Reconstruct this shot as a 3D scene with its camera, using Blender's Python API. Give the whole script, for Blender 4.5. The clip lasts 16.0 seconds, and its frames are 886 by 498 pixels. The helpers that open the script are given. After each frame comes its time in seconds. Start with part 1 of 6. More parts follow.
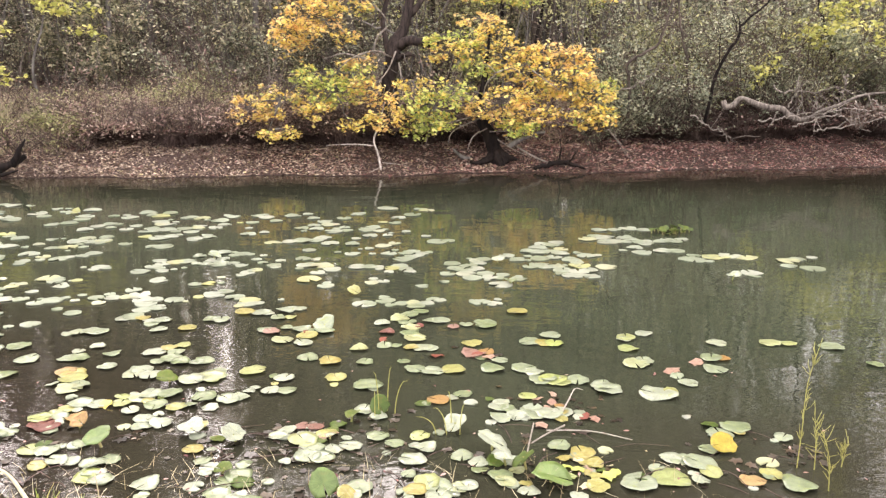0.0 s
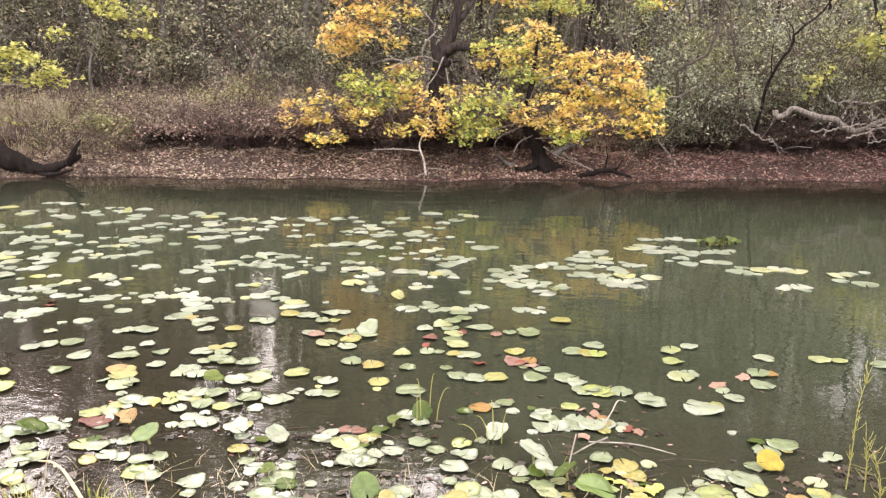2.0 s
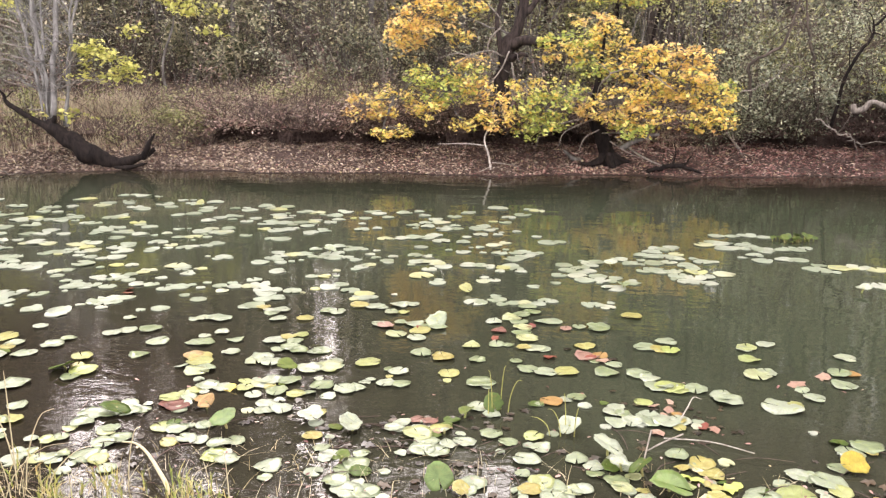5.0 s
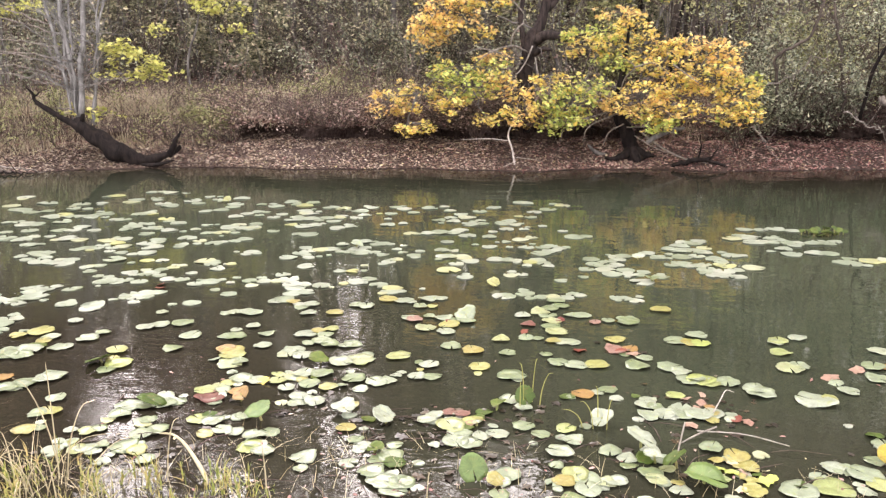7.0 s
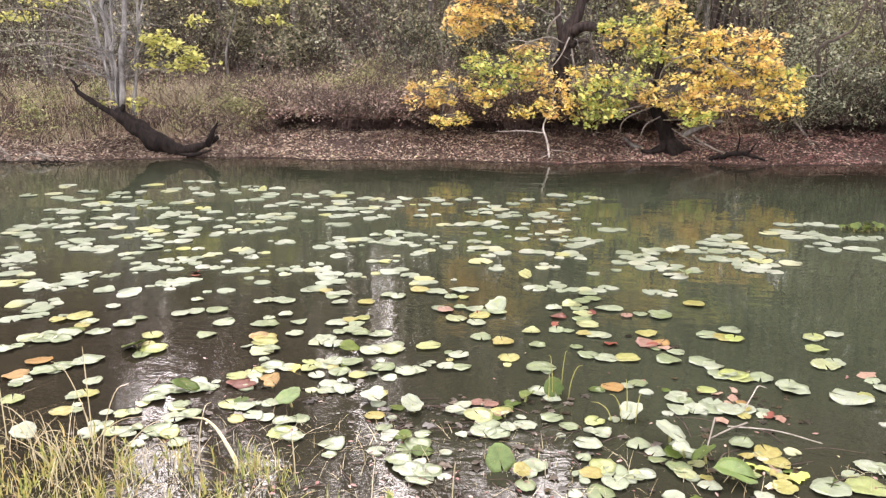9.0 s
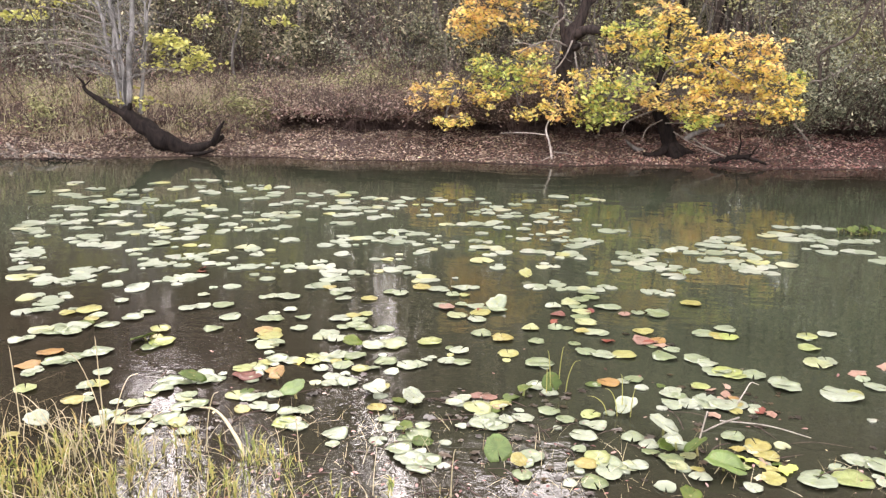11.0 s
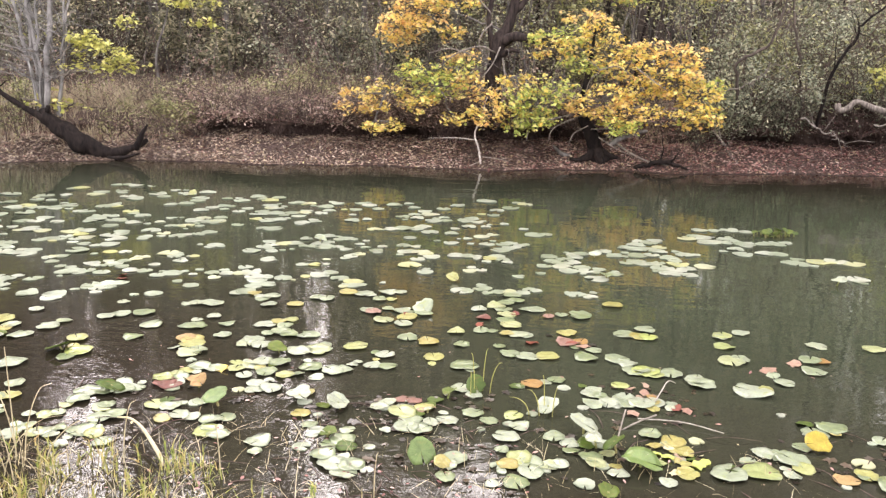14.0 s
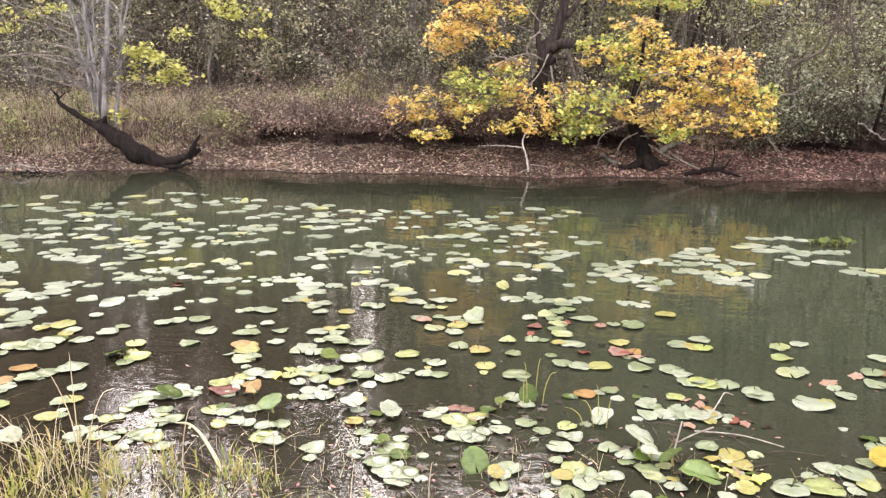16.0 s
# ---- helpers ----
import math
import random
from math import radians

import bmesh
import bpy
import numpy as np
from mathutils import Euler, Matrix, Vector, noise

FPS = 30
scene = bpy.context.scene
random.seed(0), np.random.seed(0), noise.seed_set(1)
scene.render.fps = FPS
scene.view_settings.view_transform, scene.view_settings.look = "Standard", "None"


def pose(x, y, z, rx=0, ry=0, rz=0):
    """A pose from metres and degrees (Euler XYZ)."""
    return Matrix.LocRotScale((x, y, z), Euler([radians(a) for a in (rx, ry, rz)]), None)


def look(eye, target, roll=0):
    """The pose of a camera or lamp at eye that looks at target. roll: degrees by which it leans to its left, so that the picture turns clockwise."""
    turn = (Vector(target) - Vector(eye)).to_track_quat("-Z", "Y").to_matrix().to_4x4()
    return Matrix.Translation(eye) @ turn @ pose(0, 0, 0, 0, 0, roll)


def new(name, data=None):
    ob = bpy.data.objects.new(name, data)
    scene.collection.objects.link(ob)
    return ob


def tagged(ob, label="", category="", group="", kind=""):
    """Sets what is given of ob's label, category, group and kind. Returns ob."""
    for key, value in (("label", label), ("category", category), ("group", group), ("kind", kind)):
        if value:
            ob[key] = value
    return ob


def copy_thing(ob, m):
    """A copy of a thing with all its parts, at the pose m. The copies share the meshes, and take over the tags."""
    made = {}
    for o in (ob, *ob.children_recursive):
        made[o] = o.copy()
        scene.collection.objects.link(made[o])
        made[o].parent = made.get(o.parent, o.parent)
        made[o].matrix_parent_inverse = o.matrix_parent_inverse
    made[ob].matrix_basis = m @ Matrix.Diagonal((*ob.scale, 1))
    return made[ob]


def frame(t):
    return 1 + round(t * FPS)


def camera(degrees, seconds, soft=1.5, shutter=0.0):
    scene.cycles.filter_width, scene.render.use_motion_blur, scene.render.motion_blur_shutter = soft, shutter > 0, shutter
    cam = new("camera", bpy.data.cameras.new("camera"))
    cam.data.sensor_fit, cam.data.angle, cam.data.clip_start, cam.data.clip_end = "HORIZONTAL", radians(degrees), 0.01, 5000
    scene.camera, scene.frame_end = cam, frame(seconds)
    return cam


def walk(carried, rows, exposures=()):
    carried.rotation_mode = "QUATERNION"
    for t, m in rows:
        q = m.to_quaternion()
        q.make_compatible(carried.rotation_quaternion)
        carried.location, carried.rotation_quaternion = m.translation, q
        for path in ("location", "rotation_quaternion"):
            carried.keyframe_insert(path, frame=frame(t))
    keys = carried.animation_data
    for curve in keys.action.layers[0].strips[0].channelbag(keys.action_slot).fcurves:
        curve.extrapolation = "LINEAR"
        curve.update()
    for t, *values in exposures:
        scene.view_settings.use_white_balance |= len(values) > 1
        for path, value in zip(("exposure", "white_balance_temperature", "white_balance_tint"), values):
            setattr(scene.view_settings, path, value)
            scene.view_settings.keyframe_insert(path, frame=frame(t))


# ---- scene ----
cam = camera(56.50, 16.0, soft=1.3)
PATH = [
    (0.0, look((0.0736, 0.0885, 1.9090), (0.0700, 9.8409, -0.3023), 0.101)),
    (0.5, look((0.0661, 0.0847, 1.9075), (-0.1888, 9.8276, -0.3310), -1.655)),
    (1.0, look((0.1139, 0.0689, 1.9283), (-0.4226, 9.8094, -0.2705), -2.452)),
    (1.5, look((0.0769, 0.0848, 1.9152), (-0.4169, 9.8396, -0.2296), 0.231)),
    (2.0, look((0.0550, 0.0779, 1.9275), (-0.4592, 9.8286, -0.2313), 0.689)),
    (2.5, look((0.0393, 0.0768, 1.9203), (-0.5275, 9.8237, -0.2421), 0.966)),
    (3.0, look((0.0211, 0.0814, 1.9097), (-0.6916, 9.8159, -0.2655), 0.845)),
    (5.5, look((-0.0294, 0.0671, 1.9004), (-1.3707, 9.7251, -0.3184), 0.175)),
    (6.0, look((-0.0418, 0.0583, 1.9027), (-1.4642, 9.7034, -0.3216), -0.048)),
    (6.5, look((-0.0536, 0.0476, 1.8942), (-1.4802, 9.6908, -0.3356), -0.043)),
    (7.0, look((-0.0738, 0.0435, 1.8880), (-1.5538, 9.6729, -0.3669), -0.162)),
    (7.5, look((-0.0914, 0.0400, 1.8966), (-1.8196, 9.6229, -0.3797), 0.310)),
    (8.0, look((-0.0951, 0.0474, 1.8922), (-2.0452, 9.5777, -0.4251), 0.193)),
    (8.5, look((-0.0583, 0.0564, 1.8829), (-1.9742, 9.5910, -0.4452), 0.066)),
    (9.0, look((-0.0483, 0.0384, 1.8803), (-1.9393, 9.5739, -0.4643), -0.070)),
    (11.5, look((-0.0101, -0.0953, 1.8866), (-1.9211, 9.4437, -0.4276), 0.581)),
    (12.0, look((-0.0034, -0.0892, 1.8830), (-1.7863, 9.4784, -0.4149), 0.807)),
    (12.5, look((0.0152, -0.0925, 1.8856), (-1.6387, 9.4966, -0.4197), 0.859)),
    (13.0, look((0.0327, -0.0924, 1.8869), (-1.3119, 9.5492, -0.4004), 0.836)),
    (13.5, look((0.0376, -0.0975, 1.8875), (-1.0714, 9.5777, -0.3840), 1.128)),
    (14.0, look((0.0378, -0.0992, 1.8874), (-1.0908, 9.5767, -0.3715), 1.119)),
    (14.5, look((0.0241, -0.1018, 1.8860), (-1.1612, 9.5722, -0.3518), 0.944)),
    (15.0, look((0.0145, -0.1058, 1.8923), (-1.2036, 9.5689, -0.3253), 0.837)),
    (15.5, look((0.0025, -0.1057, 1.8957), (-1.2621, 9.5697, -0.2923), 1.131)),
    (16.0, look((-0.0053, -0.1054, 1.8953), (-1.6779, 9.5099, -0.2841), 0.510)),
]
EXPOSURES = [(0.0, 0.83, 7000, 19), (3.0, 0.82, 6960, 19), (6.5, 0.80, 6840, 19), (12.5, 0.79, 6760, 19), (16.0, 0.79, 6820, 19)]
walk(cam, PATH, EXPOSURES)

# ---------------------------------------------------------------- light
world = bpy.data.worlds.new("overcast_sky")
scene.world = world
world.use_nodes = True
wn = world.node_tree.nodes
wl = world.node_tree.links
sky = wn.new("ShaderNodeTexSky")
sky.sky_type = "NISHITA"
sky.sun_disc = False
sky.sun_elevation = radians(32)
sky.sun_rotation = radians(-22)
sky.dust_density = 6.0
haze = wn.new("ShaderNodeHueSaturation")
haze.inputs["Saturation"].default_value = 0.18
wl.new(sky.outputs[0], haze.inputs["Color"])
veil = wn.new("ShaderNodeMix")  # even cloud cover over the clear sky's glow
veil.data_type = "RGBA"
veil.inputs[0].default_value = 0.75
veil.inputs[7].default_value = (2.30, 2.30, 2.40, 1)
wl.new(haze.outputs[0], veil.inputs[6])
wl.new(veil.outputs[2], wn["Background"].inputs["Color"])
wn["Background"].inputs["Strength"].default_value = 0.95
sun_data = bpy.data.lights.new("sun", "SUN")
sun_data.energy = 0.2
sun_data.angle = radians(36)
sun_data.color = (1.0, 0.98, 0.95)
sun = new("sun", sun_data)
sun.matrix_world = look((-6.4, 15.7, 10.6), (0, 0, 0))

# ---------------------------------------------------------------- materials


def nodes(name):
    m = bpy.data.materials.new(name)
    m.use_nodes = True
    return m, m.node_tree.nodes, m.node_tree.links, m.node_tree.nodes["Principled BSDF"]


def ramp(n, stops):
    r = n.new("ShaderNodeValToRGB")
    e = r.color_ramp.elements
    while len(e) < len(stops):
        e.new(0.5)
    for k, (at, c) in enumerate(stops):
        e[k].position = at
        e[k].color = (*c, 1)
    return r


def noise_node(n, l, scale, detail=4, coord="Object", stretch=None, rough=0.6):
    tc = n.new("ShaderNodeTexCoord")
    t = n.new("ShaderNodeTexNoise")
    t.inputs["Scale"].default_value = scale
    t.inputs["Detail"].default_value = detail
    t.inputs["Roughness"].default_value = rough
    if stretch:
        mp = n.new("ShaderNodeMapping")
        mp.inputs["Scale"].default_value = stretch
        l.new(tc.outputs[coord], mp.inputs[0])
        l.new(mp.outputs[0], t.inputs["Vector"])
    else:
        l.new(tc.outputs[coord], t.inputs["Vector"])
    return t


def mixed(n, l, fac, a, b, how="MIX"):
    x = n.new("ShaderNodeMix")
    x.data_type = "RGBA"
    x.blend_type = how
    for s, v in ((0, fac), (6, a), (7, b)):
        if isinstance(v, (int, float)):
            x.inputs[s].default_value = v
        elif isinstance(v, tuple):
            x.inputs[s].default_value = (*v, 1)
        else:
            l.new(v, x.inputs[s])
    return x.outputs[2]


def bumped(n, l, b, height, strength, dist):
    k = n.new("ShaderNodeBump")
    k.inputs["Strength"].default_value = strength
    k.inputs["Distance"].default_value = dist
    l.new(height, k.inputs["Height"])
    l.new(k.outputs[0], b.inputs["Normal"])


def leafy(name, stops, rough=0.55, glow=0.35, per="island", spot=None, coat=0.18, patchy=0.75):
    """Thin leaf: colour by leaf, blotches, light let through."""
    m, n, l, b = nodes(name)
    if per == "island":
        rnd = n.new("ShaderNodeNewGeometry").outputs["Random Per Island"]
    else:
        rnd = n.new("ShaderNodeObjectInfo").outputs["Random"]
    r = ramp(n, stops)
    l.new(rnd, r.inputs[0])
    col = r.outputs[0]
    t = noise_node(n, l, 9 if per == "island" else 3.5, 4)
    shade = ramp(n, [(0.3, (0.6, 0.6, 0.55)), (0.7, (1.15, 1.15, 1.1))])
    l.new(t.outputs[0], shade.inputs[0])
    col = mixed(n, l, 0.6 if per == "island" else 0.9, col, shade.outputs[0], "MULTIPLY")
    if per == "island":
        t3 = noise_node(n, l, 0.55, 2)
        patch = ramp(n, [(0.36, (0.55, 0.55, 0.55)), (0.64, (1.3, 1.3, 1.3))])
        l.new(t3.outputs[0], patch.inputs[0])
        col = mixed(n, l, patchy, col, patch.outputs[0], "MULTIPLY")
    if spot:
        t2 = noise_node(n, l, 5.5, 5)
        s = ramp(n, [(0.55, (0, 0, 0)), (0.72, (1, 1, 1))])
        l.new(t2.outputs[0], s.inputs[0])
        col = mixed(n, l, s.outputs[0], col, spot)
        # veins that fan out from the stalk
        tc = n.new("ShaderNodeTexCoord")
        fan = n.new("ShaderNodeTexGradient")
        fan.gradient_type = "RADIAL"
        l.new(tc.outputs["Object"], fan.inputs[0])
        many = n.new("ShaderNodeMath")
        many.operation = "PINGPONG"
        l.new(fan.outputs[1], many.inputs[0])
        many.inputs[1].default_value = 0.022
        vein = ramp(n, [(0.0, (0.78, 0.80, 0.70)), (0.35, (1, 1, 1))])
        up = n.new("ShaderNodeMath")
        up.operation = "MULTIPLY"
        l.new(many.outputs[0], up.inputs[0])
        up.inputs[1].default_value = 45.0
        l.new(up.outputs[0], vein.inputs[0])
        col = mixed(n, l, 0.9, col, vein.outputs[0], "MULTIPLY")
    l.new(col, b.inputs["Base Color"])
    b.inputs["Roughness"].default_value = rough
    b.inputs["Specular IOR Level"].default_value = coat
    if glow:
        tr = n.new("ShaderNodeBsdfTranslucent")
        l.new(col, tr.inputs[0])
        mx = n.new("ShaderNodeMixShader")
        mx.inputs[0].default_value = glow
        l.new(b.outputs[0], mx.inputs[1])
        l.new(tr.outputs[0], mx.inputs[2])
        l.new(mx.outputs[0], n["Material Output"].inputs[0])
    return m


def barky(name, dark, light, scale=14, stretch=(1, 1, 0.25), rough=0.9):
    m, n, l, b = nodes(name)
    t = noise_node(n, l, scale, 6, stretch=stretch)
    t2 = noise_node(n, l, 2.3, 3)
    r = ramp(n, [(0.32, dark), (0.68, light)])
    l.new(t.outputs[0], r.inputs[0])
    r2 = ramp(n, [(0.35, (0.6, 0.6, 0.6)), (0.65, (1.1, 1.1, 1.1))])
    l.new(t2.outputs[0], r2.inputs[0])
    l.new(mixed(n, l, 0.8, r.outputs[0], r2.outputs[0], "MULTIPLY"), b.inputs["Base Color"])
    b.inputs["Roughness"].default_value = rough
    b.inputs["Specular IOR Level"].default_value = 0.15
    bumped(n, l, b, t.outputs[0], 0.7, 0.02)
    return m


def ground_material():
    """Wet red-brown mud by the water, brown leaf litter higher up."""
    m, n, l, b = nodes("earth")
    g = n.new("ShaderNodeNewGeometry")
    sep = n.new("ShaderNodeSeparateXYZ")
    l.new(g.outputs["Position"], sep.inputs[0])
    big = noise_node(n, l, 0.9, 5)
    fine = noise_node(n, l, 22, 6)
    mud = ramp(n, [(0.3, (0.024, 0.012, 0.010)), (0.55, (0.058, 0.037, 0.030)), (0.75, (0.10, 0.070, 0.057))])
    l.new(fine.outputs[0], mud.inputs[0])
    litter = ramp(n, [(0.3, (0.026, 0.018, 0.014)), (0.5, (0.075, 0.052, 0.040)), (0.72, (0.17, 0.12, 0.09))])
    l.new(fine.outputs[0], litter.inputs[0])
    add = n.new("ShaderNodeMath")
    add.operation = "ADD"
    l.new(sep.outputs[2], add.inputs[0])
    l.new(big.outputs[0], add.inputs[1])
    f = n.new("ShaderNodeMapRange")
    f.inputs["From Min"].default_value = 0.85
    f.inputs["From Max"].default_value = 1.15
    l.new(add.outputs[0], f.inputs["Value"])
    l.new(mixed(n, l, f.outputs[0], mud.outputs[0], litter.outputs[0]), b.inputs["Base Color"])
    b.inputs["Roughness"].default_value = 0.75
    b.inputs["Specular IOR Level"].default_value = 0.2
    bumped(n, l, b, fine.outputs[0], 0.8, 0.03)
    return m


def water_material():
    """Silty green river water: cloudy body, clear gloss, faint ripples."""
    m, n, l, b = nodes("river_water")
    silt = noise_node(n, l, 0.35, 4)
    c = ramp(n, [(0.35, WATER_DARK), (0.65, WATER_LIGHT)])
    l.new(silt.outputs[0], c.inputs[0])
    # brown silt stirred up over the shallows beside the grass
    tc = n.new("ShaderNodeTexCoord")
    mp = n.new("ShaderNodeMapping")
    mp.inputs["Location"].default_value = (0.68, -0.72, 0)
    mp.inputs["Scale"].default_value = (0.19, 0.20, 1)
    l.new(tc.outputs["Object"], mp.inputs[0])
    far = n.new("ShaderNodeVectorMath")
    far.operation = "LENGTH"
    l.new(mp.outputs[0], far.inputs[0])
    plume = ramp(n, [(0.3, (1, 1, 1)), (1.0, (0, 0, 0))])
    l.new(far.outputs["Value"], plume.inputs[0])
    # thin clear water over dark mud along the near shore
    apart = n.new("ShaderNodeSeparateXYZ")
    l.new(tc.outputs["Object"], apart.inputs[0])
    wander = n.new("ShaderNodeMath")
    wander.operation = "MULTIPLY_ADD"
    l.new(silt.outputs[0], wander.inputs[0])
    wander.inputs[1].default_value = 1.6
    l.new(apart.outputs[1], wander.inputs[2])
    thin = n.new("ShaderNodeMapRange")
    for socket, value in (("From Min", 6.2), ("From Max", 3.9), ("To Min", 0.0), ("To Max", 0.85)):
        thin.inputs[socket].default_value = value
    l.new(wander.outputs[0], thin.inputs["Value"])
    both = n.new("ShaderNodeMath")
    both.operation = "MAXIMUM"
    l.new(plume.outputs[0], both.inputs[0])
    l.new(thin.outputs[0], both.inputs[1])
    # the far bank's dark reflection, painted as brown into the water colour
    bank_reflection = n.new("ShaderNodeMapRange")
    for socket, value in (("From Min", 12.0), ("From Max", 14.4), ("To Min", 0.0), ("To Max", 0.95)):
        bank_reflection.inputs[socket].default_value = value
    l.new(wander.outputs[0], bank_reflection.inputs["Value"])
    brown_mask = n.new("ShaderNodeMath")
    brown_mask.operation = "MAXIMUM"
    l.new(both.outputs[0], brown_mask.inputs[0])
    l.new(bank_reflection.outputs[0], brown_mask.inputs[1])
    l.new(mixed(n, l, brown_mask.outputs[0], c.outputs[0], WATER_BROWN), b.inputs["Base Color"])
    b.inputs["Roughness"].default_value = 0.02
    b.inputs["IOR"].default_value = 1.333
    b.inputs["Specular IOR Level"].default_value = 0.5
    w1 = noise_node(n, l, 1.1, 3, stretch=(0.8, 1.5, 1))
    w2 = noise_node(n, l, 11, 2, stretch=(0.8, 1.5, 1))
    h = n.new("ShaderNodeMath")
    h.operation = "MULTIPLY_ADD"
    l.new(w2.outputs[0], h.inputs[0])
    chop = n.new("ShaderNodeMath")  # livelier ripples over the shallows
    chop.operation = "MULTIPLY_ADD"
    l.new(both.outputs[0], chop.inputs[0])
    chop.inputs[1].default_value = 0.20
    chop.inputs[2].default_value = 0.08
    l.new(chop.outputs[0], h.inputs[1])
    l.new(w1.outputs[0], h.inputs[2])
    # faint rings that spread from the dipping branch
    away = n.new("ShaderNodeVectorMath")
    away.operation = "DISTANCE"
    l.new(tc.outputs["Object"], away.inputs[0])
    away.inputs[1].default_value = (-1.2, 14.6, 0)
    turn = n.new("ShaderNodeMath")
    turn.operation = "MULTIPLY"
    l.new(away.outputs["Value"], turn.inputs[0])
    turn.inputs[1].default_value = 15.0
    wave = n.new("ShaderNodeMath")
    wave.operation = "SINE"
    l.new(turn.outputs[0], wave.inputs[0])
    fade = ramp(n, [(0.0, (0, 0, 0)), (0.18, (0.07, 0.07, 0.07)), (0.36, (0.07, 0.07, 0.07)), (0.6, (0, 0, 0))])
    tenth = n.new("ShaderNodeMath")
    tenth.operation = "MULTIPLY"
    l.new(away.outputs["Value"], tenth.inputs[0])
    tenth.inputs[1].default_value = 0.1
    l.new(tenth.outputs[0], fade.inputs[0])
    rings = n.new("ShaderNodeMath")
    rings.operation = "MULTIPLY_ADD"
    l.new(wave.outputs[0], rings.inputs[0])
    l.new(fade.outputs[0], rings.inputs[1])
    l.new(h.outputs[0], rings.inputs[2])
    bumped(n, l, b, rings.outputs[0], 0.26, 0.022)
    return m


WATER_DARK = (0.0255, 0.0305, 0.0185)
WATER_LIGHT = (0.0395, 0.0480, 0.0290)
WATER_BROWN = (0.0190, 0.0155, 0.0105)
EARTH = ground_material()
WATER = water_material()
BARK_DARK = barky("dark_wet_bark", (0.003, 0.0025, 0.0025), (0.026, 0.019, 0.016), 18)
BARK_OLD = barky("old_brown_bark", (0.007, 0.005, 0.005), (0.062, 0.047, 0.041), 20)
BARK_GREY = barky("grey_bark", (0.06, 0.053, 0.047), (0.22, 0.205, 0.185))
WOOD_GREY = barky("weathered_wood", (0.11, 0.095, 0.08), (0.33, 0.29, 0.25), 22)
BARK_BROWN = barky("brown_bark", (0.03, 0.024, 0.02), (0.13, 0.105, 0.085))
WOOD_PALE = barky("bleached_wood", (0.22, 0.19, 0.16), (0.55, 0.50, 0.44), 25)
TWIG = barky("twig_bark", (0.04, 0.028, 0.023), (0.20, 0.150, 0.125), 30)
ROOT = barky("root_skin", (0.030, 0.020, 0.018), (0.15, 0.105, 0.09), 30)
LOG = barky("grey_log", (0.06, 0.05, 0.043), (0.27, 0.235, 0.20), 26)
STEM_PALE = barky("pale_smooth_bark", (0.11, 0.104, 0.096), (0.33, 0.318, 0.30), 10)
PAD_LEAF = leafy("pad_bright_green", [(0, (0.13, 0.21, 0.06)), (1, (0.18, 0.26, 0.08))], 0.35, 0.3, "object", (0.20, 0.24, 0.07), 0.5)
STRAW = leafy("straw", [(0, (0.34, 0.27, 0.15)), (0.5, (0.52, 0.45, 0.29)), (1, (0.66, 0.60, 0.44))], 0.7, 0.2, patchy=0.3)
DRY_GRASS = leafy("dry_grass", [(0, (0.16, 0.11, 0.09)), (0.35, (0.33, 0.25, 0.19)), (0.75, (0.54, 0.45, 0.34)), (1, (0.48, 0.47, 0.28))], 0.8, 0.25)
FRINGE = leafy("dead_fringe", [(0, (0.05, 0.033, 0.028)), (0.6, (0.17, 0.12, 0.095)), (1, (0.36, 0.28, 0.20))], 0.8, 0.1)
GREEN_GRASS = leafy("marsh_grass", [(0, (0.16, 0.22, 0.05)), (0.35, (0.34, 0.37, 0.10)), (0.7, (0.50, 0.45, 0.17)), (1, (0.50, 0.36, 0.16))], 0.5, 0.3, patchy=0.3)
MAPLE_YELLOW = leafy("yellow_maple_leaf", [(0, (0.84, 0.58, 0.13)), (0.3, (0.91, 0.70, 0.19)), (0.65, (0.93, 0.78, 0.26)), (1, (0.86, 0.80, 0.30))], 0.5, 0.45, patchy=0.25)
MAPLE_ORANGE = leafy("orange_maple_leaf", [(0, (0.72, 0.43, 0.17)), (0.45, (0.88, 0.60, 0.25)), (0.8, (0.92, 0.70, 0.32)), (1, (0.90, 0.75, 0.32))], 0.5, 0.45, patchy=0.25)
MAPLE_LIME = leafy("lime_maple_leaf", [(0, (0.34, 0.43, 0.11)), (0.5, (0.52, 0.60, 0.17)), (1, (0.70, 0.71, 0.24))], 0.5, 0.4, patchy=0.25)
LIME_LEAF = leafy("pale_lime_leaf", [(0, (0.42, 0.44, 0.13)), (0.5, (0.62, 0.62, 0.20)), (1, (0.78, 0.72, 0.27))], 0.5, 0.4, patchy=0.2)
BUSH_LEAF = leafy("grey_green_leaf", [(0, (0.06, 0.07, 0.045)), (0.45, (0.29, 0.32, 0.22)), (0.8, (0.52, 0.54, 0.40)), (1, (0.66, 0.63, 0.42))], 0.4, 0.35, patchy=0.65, coat=0.3)
WOOD_LEAF = leafy("dull_forest_leaf", [(0, (0.035, 0.043, 0.025)), (0.45, (0.22, 0.22, 0.14)), (0.8, (0.45, 0.42, 0.28)), (1, (0.66, 0.58, 0.41))], 0.5, 0.3)
BROWN_LEAF = leafy("brown_shrub_leaf", [(0, (0.17, 0.10, 0.09)), (0.5, (0.42, 0.285, 0.25)), (1, (0.60, 0.51, 0.42))], 0.7, 0.25)
LITTER = leafy("fallen_leaf", [(0, (0.11, 0.042, 0.040)), (0.35, (0.29, 0.135, 0.122)), (0.7, (0.44, 0.28, 0.25)), (0.95, (0.58, 0.46, 0.40)), (1, (0.58, 0.48, 0.25))], 0.6, 0.1)
